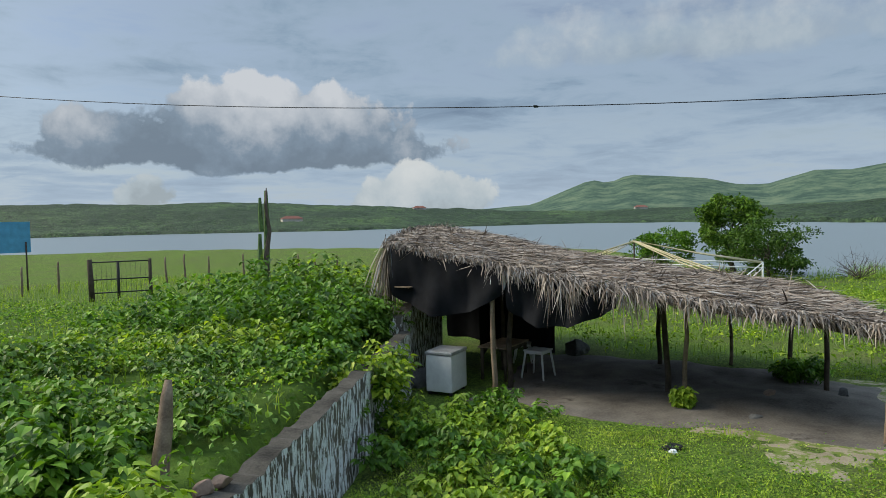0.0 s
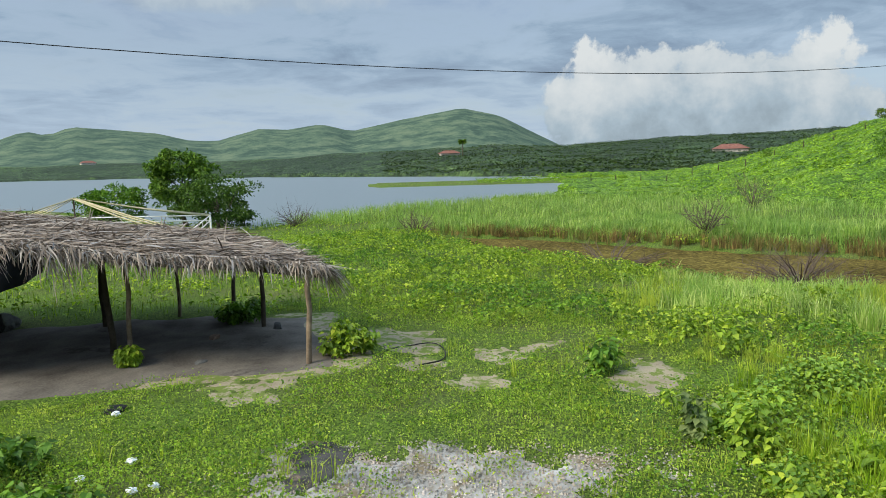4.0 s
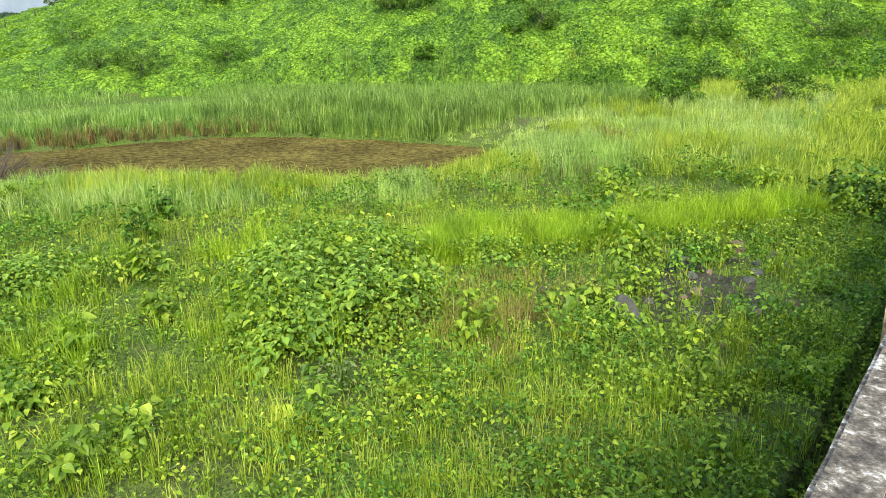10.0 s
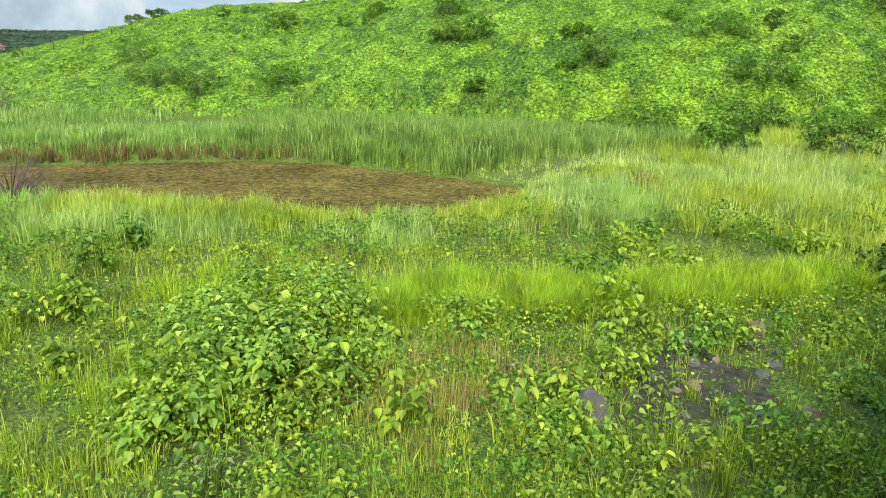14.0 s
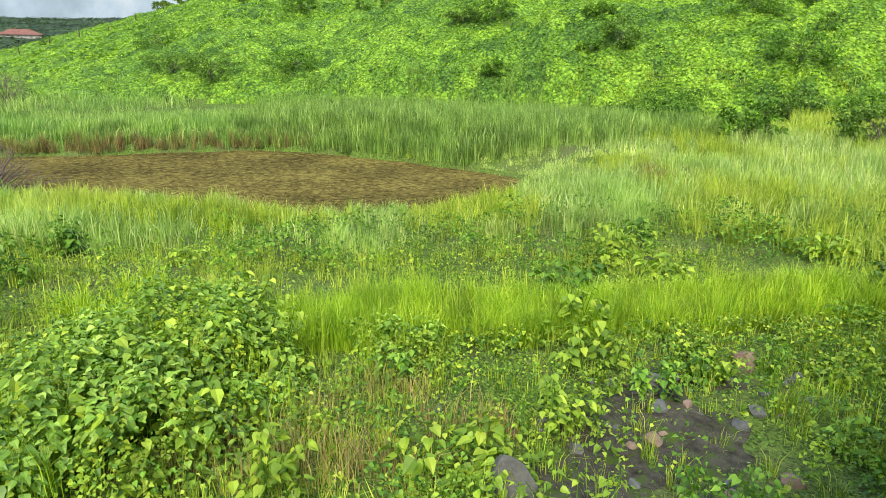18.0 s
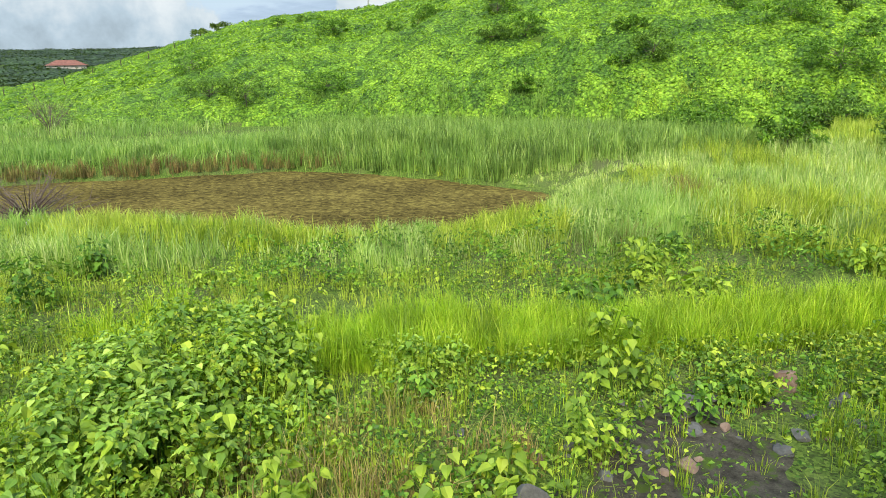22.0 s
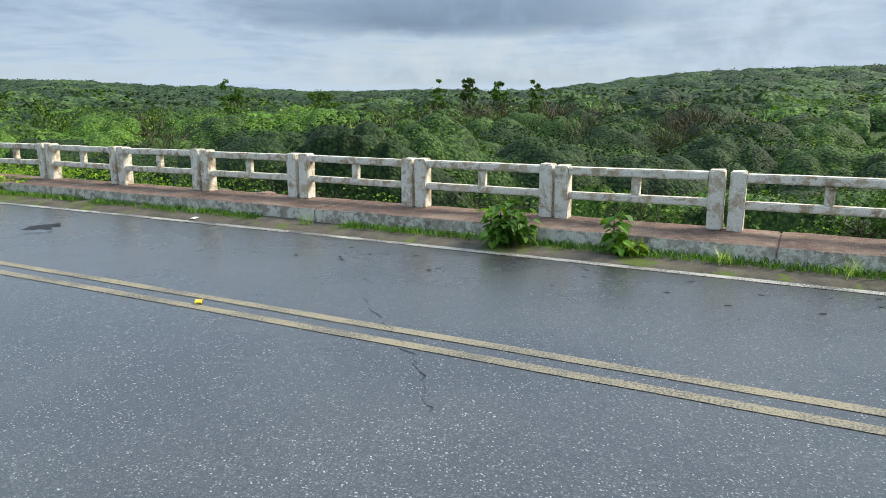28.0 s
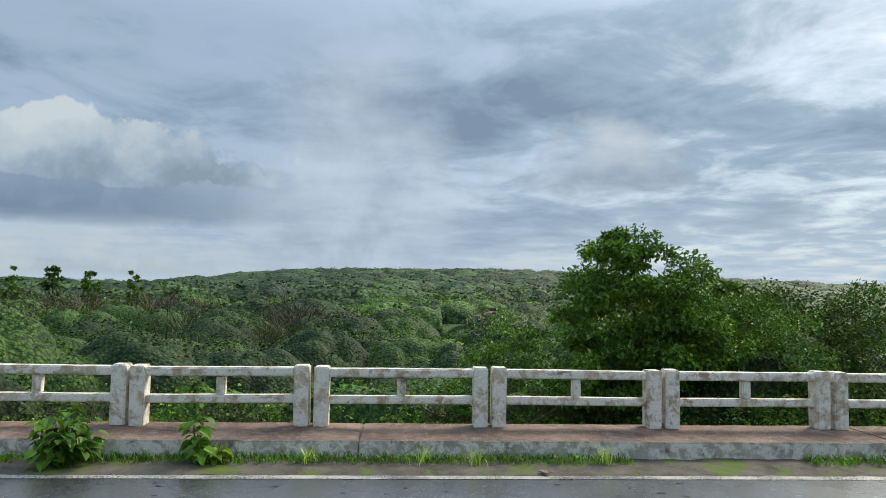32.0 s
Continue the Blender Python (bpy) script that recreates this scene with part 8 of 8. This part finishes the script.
leafy_plant(-3.2, 4.6, 0.35, 0.4, 12, 10, 0.10, 17, "low green plant among stones")
for k in range(44):
    r = random.Random(700 + k)
    x, y = r.uniform(-14, -2.2), r.uniform(-3.5, 14)
    if pond_in(x, y) < 9 or bare(np.array([x]), np.array([y]))[0] > 0.4:
        continue
    leafy_plant(x, y, r.uniform(0.35, 0.8), r.uniform(0.25, 0.6), 12, 12, r.uniform(0.08, 0.14), 30 + k, "leafy green weed standing in the grass", [M_WEED, M_VINE, M_WEED, M_WEED, M_YELLOWLEAF][k % 5], group="weeds in the grass")
for k in range(15):
    r = random.Random(760 + k)
    x, y = r.uniform(-3.6, -0.9), r.uniform(3.2, 8.8)
    leafy_plant(x, y, r.uniform(0.3, 0.65), r.uniform(0.2, 0.4), 12, 14, r.uniform(0.05, 0.09), 260 + k, "small leafy weed among the stones", [M_WEED, M_VINE, M_WEED][k % 3], group="weeds among stones")
for k in range(10):
    r = random.Random(780 + k)
    x, y = r.uniform(-2.1, -0.85), 11.5 + 1.4 * k + r.uniform(-0.4, 0.4)
    leafy_plant(x, y, r.uniform(0.5, 0.9), r.uniform(0.45, 0.75), 34, 20, r.uniform(0.09, 0.13), 290 + k, "dense dark green shrub below the railing", M_VINE if k % 3 else M_SHRUB, name="bank_shrub", group="shrubs below the railing")
# creepers at the foot of the wall and round the yard
for k, (x, y, h, s) in enumerate([(-6.6, -12.2, 0.7, 1.1), (-5.6, -11.0, 0.65, 1.0), (-6.9, -10.6, 0.55, 1.1), (-7.9, -12.0, 0.55, 1.0), (-5.0, -9.6, 0.5, 1.0), (-6.2, -9.3, 0.45, 0.9), (-4.2, -8.4, 0.5, 0.9), (-5.3, -8.0, 0.4, 0.8), (-11.6, -6.6, 0.6, 0.55), (-14.4, -9.9, 0.6, 0.6), (-10.75, -10.3, 0.4, 0.14)]):
    leafy_plant(x, y, h, s, 30, 30, 0.115, 90 + k, "spreading green creeper with pointed leaves in the yard", M_VINE if k % 2 else M_WEED)
# the overgrown bank above the wall
for k, (x, y, h, s, leaf) in enumerate([(-7.0, -18.4, 1.75, 1.7, 0.2), (-8.3, -19.6, 1.9, 1.8, 0.2), (-5.8, -17.2, 1.45, 1.5, 0.18), (-9.4, -21.2, 1.8, 1.8, 0.2), (-7.2, -16.0, 1.2, 0.9, 0.17), (-7.9, -16.4, 1.2, 0.7, 0.17), (-6.2, -15.0, 0.85, 0.8, 0.16), (-4.6, -15.4, 0.8, 1.3, 0.15), (-6.6, -21.5, 1.5, 1.8, 0.2), (-3.6, -13.4, 0.6, 1.2, 0.13), (-5.0, -13.2, 0.55, 0.8, 0.13), (-1.0, -8.2, 0.75, 0.45, 0.13), (-0.9, -9.6, 0.8, 0.7, 0.14), (-2.2, -11.2, 0.5, 0.9, 0.12), (-1.0, -12.0, 0.7, 1.0, 0.13), (-2.6, -16.5, 0.7, 1.4, 0.15), (-4.2, -19.5, 0.9, 1.7, 0.17), (-1.4, -15.0, 0.7, 1.2, 0.14), (-5.7, -13.0, 0.75, 0.7, 0.14), (-6.5, -13.8, 0.85, 0.7, 0.15), (-4.7, -12.2, 0.5, 0.6, 0.13), (-7.9, -15.6, 1.2, 0.7, 0.16)]):
    leafy_plant(x, y, h, s, 60, 22, leaf * 0.82, 110 + k, "dense green shrub with broad leaves on the bank", (M_VINE, M_TREE, M_VINE, M_WEED)[k % 4], name="bank_shrub")
# leaves that hang over the wall
for k, (x, y) in enumerate([(-6.55, -13.5), (-6.0, -13.0), (-5.5, -12.5), (-5.75, -12.6)]):
    leafy_plant(x, y, 0.9, 0.55, 26, 16, 0.13, 140 + k, "bright creeper hanging over the old wall", M_WEED, z=-1.15)

# plants and grass in the gutters
GUT = ROAD_Z + 0.03
for k, (x, y, h, s, st, leaf, m) in enumerate([(1.12, 6.35, 0.52, 0.10, 4, 0.15, M_VINE), (1.10, 5.35, 0.42, 0.12, 5, 0.13, M_VINE), (1.08, 4.85, 0.26, 0.12, 5, 0.11, M_WEED), (1.12, 4.45, 0.34, 0.15, 6, 0.11, M_WEED), (1.16, 4.10, 0.28, 0.16, 7, 0.10, M_YELLOWLEAF), (1.20, 3.80, 0.24, 0.14, 6, 0.10, M_YELLOWLEAF), (1.58, 4.75, 0.46, 0.14, 6, 0.16, M_VINE), (1.12, 3.55, 0.14, 0.12, 5, 0.08, M_WEED), (1.12, 9.8, 0.3, 0.2, 8, 0.09, M_WEED), (1.05, 12.8, 0.35, 0.22, 9, 0.09, M_WEED), (1.1, 16.5, 0.3, 0.3, 9, 0.09, M_WEED), (1.1, 8.0, 0.2, 0.12, 5, 0.08, M_WEED)]):
    leafy_plant(x, y, h, s, st, 8, leaf * 0.86, 200 + k, "young green plant with broad leaves in the gutter", m, z=GUT, name="gutter_plant", group="gutter plants")
leafy_plant(8.72, 3.95, 0.55, 0.30, 18, 14, 0.13, 230, "bushy green plant growing at the far kerb", M_VINE, z=GUT, name="gutter_plant")
leafy_plant(8.76, 2.62, 0.50, 0.13, 6, 11, 0.13, 231, "upright green plant growing at the far kerb", M_VINE, z=GUT, name="gutter_plant")
leafy_plant(8.78, 2.45, 0.26, 0.10, 5, 9, 0.10, 232, "small yellow-green plant at the far kerb", M_YELLOWLEAF, z=GUT, name="gutter_plant")
leafy_plant(8.8, 14.5, 0.4, 0.5, 18, 12, 0.1, 233, "low green plant at the far kerb", M_WEED, z=GUT, name="gutter_plant")
leafy_plant(8.8, 16.6, 0.5, 0.6, 18, 12, 0.1, 234, "low green plant at the far kerb", M_WEED, z=GUT, name="gutter_plant")


for k, (y, h) in enumerate([(17.8, 0.5), (18.9, 0.65), (20.2, 0.6), (21.6, 0.7)]):
    leafy_plant(8.75, y, h, 0.55, 22, 14, 0.09, 235 + k, "bushy green weed at the end of the far kerb", M_WEED, z=GUT, name="gutter_plant")


def gutter_grass():
    r = np.random.default_rng(17)
    n = 9000
    y = r.uniform(3.4, 36, n)
    x = 1.0 + 0.16 * r.uniform(0, 1, n) + 0.08 * np.sin(y * 1.7)
    keep = wave(x * 0, y, 0.8, 3) > 0.05 - 0.012 * y
    root = np.column_stack([x, y, 0 * x + ROAD_Z + 0.01])[keep]
    v, f = blade_arrays(root, r.uniform(0.06, 0.30, len(root)), 0.008, 0.9, r)
    tagged(arrays("gutter_grass", v, f, M_VINE), "thin green grass in the gutter by the walkway", "grass", kind="stuff")
    n = 14000
    y = r.uniform(-9, 30, n)
    x = 8.89 - 0.24 * r.uniform(0, 1, n) ** 1.5
    keep = wave(x * 0, y, 1.3, 9) > -0.45
    root = np.column_stack([x, y, 0 * x + ROAD_Z + 0.01])[keep]
    v, f = blade_arrays(root + [0, 0, 0.03], r.uniform(0.03, 0.12, len(root)), 0.012, 0.9, r)
    tagged(arrays("gutter_moss", v, f, M_VINE), "low green growth along the far kerb", "grass", kind="stuff")
    c = np.array([[8.75, 0.3], [8.72, -0.25], [8.74, -1.6], [8.76, 1.5], [8.7, 7.0], [1.62, 4.55], [1.66, 4.4]])
    p = tuft_points(c, 34, 0.05, r)
    root = np.column_stack([p, np.full(len(p), ROAD_Z)])
    v, f = blade_arrays(root, r.uniform(0.12, 0.32, len(p)), 0.008, 0.7, r)
    tagged(arrays("grass_tufts", v, f, M_REED), "upright green grass tufts in the gutters", "grass", kind="stuff")


gutter_grass()

# litter and small things


def crumpled(name, x, y, z, s, seed, mat, label, category="litter", flat=0.6):
    bm = bmesh.new()
    bmesh.ops.create_icosphere(bm, subdivisions=3, radius=s)
    for v in bm.verts:
        v.co *= 1 + 0.5 * noise.noise(v.co * (3.2 / s) * 0.5 + Vector((seed, 0, 0))) + 0.25 * noise.noise(v.co * (9 / s) * 0.4 + Vector((0, seed, 0)))
        v.co.z *= flat
    ob = part(name, bm, mat)
    ob.matrix_world = pose(x, y, z + s * flat * 0.7, 0, 0, seed * 50)
    return tagged(ob, label, category)


for k, (x, y) in enumerate([(-7.05, -7.9), (-8.25, -8.88), (-6.49, -7.28), (-6.52, -8.16), (-6.35, -7.45)]):
    crumpled("plastic_bag", x, y, float(ground_z(x, y)) + 0.03, 0.055, k + 1, M_LITTER, "crumpled white plastic bag on the grass")
crumpled("black_rag", -8.5, -9.05, float(ground_z(-8.5, -9.05)), 0.13, 7, M_RUBBER, "black plastic rag on the grass", flat=0.35)
for k in range(14):
    r = random.Random(800 + k)
    x, y = -23.2 + r.uniform(-0.8, 0.8), 4.6 + r.uniform(-0.8, 0.8)
    crumpled("floating_litter", x, y, WATER, 0.05, k, M_LITTER, "small white litter floating on the pond", flat=0.4)
crumpled("rubber_scrap", 0.61, 3.98, 0.0, 0.035, 3, M_RUBBER, "small black scrap on the walkway", flat=0.4)


def hose():
    pts = []
    z = float(ground_z(-11.2, -5.2)) + 0.04
    for k in range(28):
        a = 0.4 + k / 27 * 4.9
        pts.append((-11.7 + 0.55 * math.cos(a) * 1.4, -5.5 + 0.55 * math.sin(a), z + 0.03 * math.sin(3 * a)))
    ob = part("rubber_hose", stick(pts, [0.013] * 28, 6), M_RUBBER)
    tagged(ob, "loop of black hose lying on the grass", "hose")
    pts = [(-6.3 + 0.02 * k, -5.6 + 0.16 * k, float(ground_z(-6.3 + 0.02 * k, -5.6 + 0.16 * k)) + 0.05 + 0.01 * math.sin(k)) for k in range(12)]
    tagged(part("rubber_hose", stick(pts, [0.018] * 12, 6), M_RUBBER), "piece of black hose lying on gravel", "hose")


hose()


def packet(x, y, z, turn, mat, label, w=0.09, d=0.055):
    bm = box(-w, w, -d, d, 0, 0.012, 0.003)
    bmesh.ops.subdivide_edges(bm, edges=[e for e in bm.edges if e.calc_length() > 0.04], cuts=3, use_grid_fill=True)
    roughen(bm, 0.008, 18.0)
    ob = part("packet", bm, mat)
    ob.matrix_world = pose(x, y, z + 0.004, 0, 0, turn)
    return tagged(ob, label, "litter")


packet(5.30, 5.50, ROAD_Z + 0.006, 40, M_YELLOW, "flattened yellow packet on the centre line", 0.055, 0.03)
packet(1.60, 8.85, ROAD_Z + 0.03, 70, M_RED, "small red packet in the gutter silt", 0.05, 0.02)
packet(8.45, 8.9, ROAD_Z + 0.01, 15, M_WHITEP, "white scrap beside the far edge line", 0.08, 0.03)
packet(8.40, -0.9, ROAD_Z + 0.02, 30, M_REDROCK, "pale brown packet in the far gutter", 0.06, 0.03)

# sunken spot in the asphalt and its cracks
bm = bmesh.new()
bmesh.ops.create_circle(bm, cap_ends=True, segments=40, radius=0.24)
for v in bm.verts:
    v.co *= 1 + 0.9 * noise.noise(v.co * 9)
ob = part("asphalt_patch", bm, M_RUBBER)
ob.matrix_world = pose(7.05, 10.4, ROAD_Z + 0.004, 0, 0, 0)
ob.scale = (1.0, 0.8, 1)
tagged(ob, "dark oil spot on the asphalt", "stain", kind="structure")


def crack(pts, w, label):
    r = random.Random(len(pts) + int(w * 10000))
    fine = []
    for a, b in zip(pts, pts[1:]):
        for k in range(14):
            t = k / 14
            fine.append((a[0] + (b[0] - a[0]) * t + r.gauss(0, 0.02), a[1] + (b[1] - a[1]) * t + r.gauss(0, 0.02)))
    bm = bmesh.new()
    prev = None
    for k, (x, y) in enumerate(fine):
        ww = w * r.uniform(0.3, 1.2)
        row = (bm.verts.new((x - ww, y - ww * 0.5, ROAD_Z + 0.0042)), bm.verts.new((x + ww, y + ww * 0.5, ROAD_Z + 0.0042)))
        if prev and r.random() < 0.85:
            bm.faces.new((prev[0], prev[1], row[1], row[0]))
        prev = row
    ob = part("asphalt_crack", bm, M_RUBBER)
    return tagged(ob, label, "crack", kind="structure")


crack([(4.3, 2.6), (5.0, 3.1), (6.0, 4.2), (7.2, 5.0), (8.0, 5.2)], 0.006, "thin dark crack across the asphalt")
crack([(6.3, 9.9), (6.6, 10.1), (6.9, 9.9)], 0.012, "short dark crack in the asphalt")
# ragged dark spots where the surface has come away
for k in range(60):
    r = random.Random(900 + k)
    x, y = (r.uniform(7.2, 8.1), r.uniform(-3, 6)) if k < 38 else (r.uniform(2.4, 3.6), r.uniform(12, 24))
    bm = bmesh.new()
    bmesh.ops.create_circle(bm, cap_ends=True, segments=12, radius=r.uniform(0.006, 0.02))
    for v in bm.verts:
        v.co *= 1 + 0.9 * noise.noise(v.co * 60 + Vector((k, 0, 0)))
        v.co.y *= 1.9
    ob = part("asphalt_hole", bm, M_RUBBER)
    ob.matrix_world = pose(x, y, ROAD_Z + 0.004, 0, 0, r.uniform(-25, 25))
    tagged(ob, "small dark hole worn in the asphalt", "hole", kind="structure")
# marker posts beyond the bridge
for x, y, h, label in ((11.3, 57.4, 1.3, "dark marker post on the verge beyond the bridge"), (-3.4, 70.0, 1.5, "dark marker post beside the road's bend")):
    fence_post(x, y, h, 0.14, int(x * 10) + 400, "marker_post", label, mat=M_DARK)
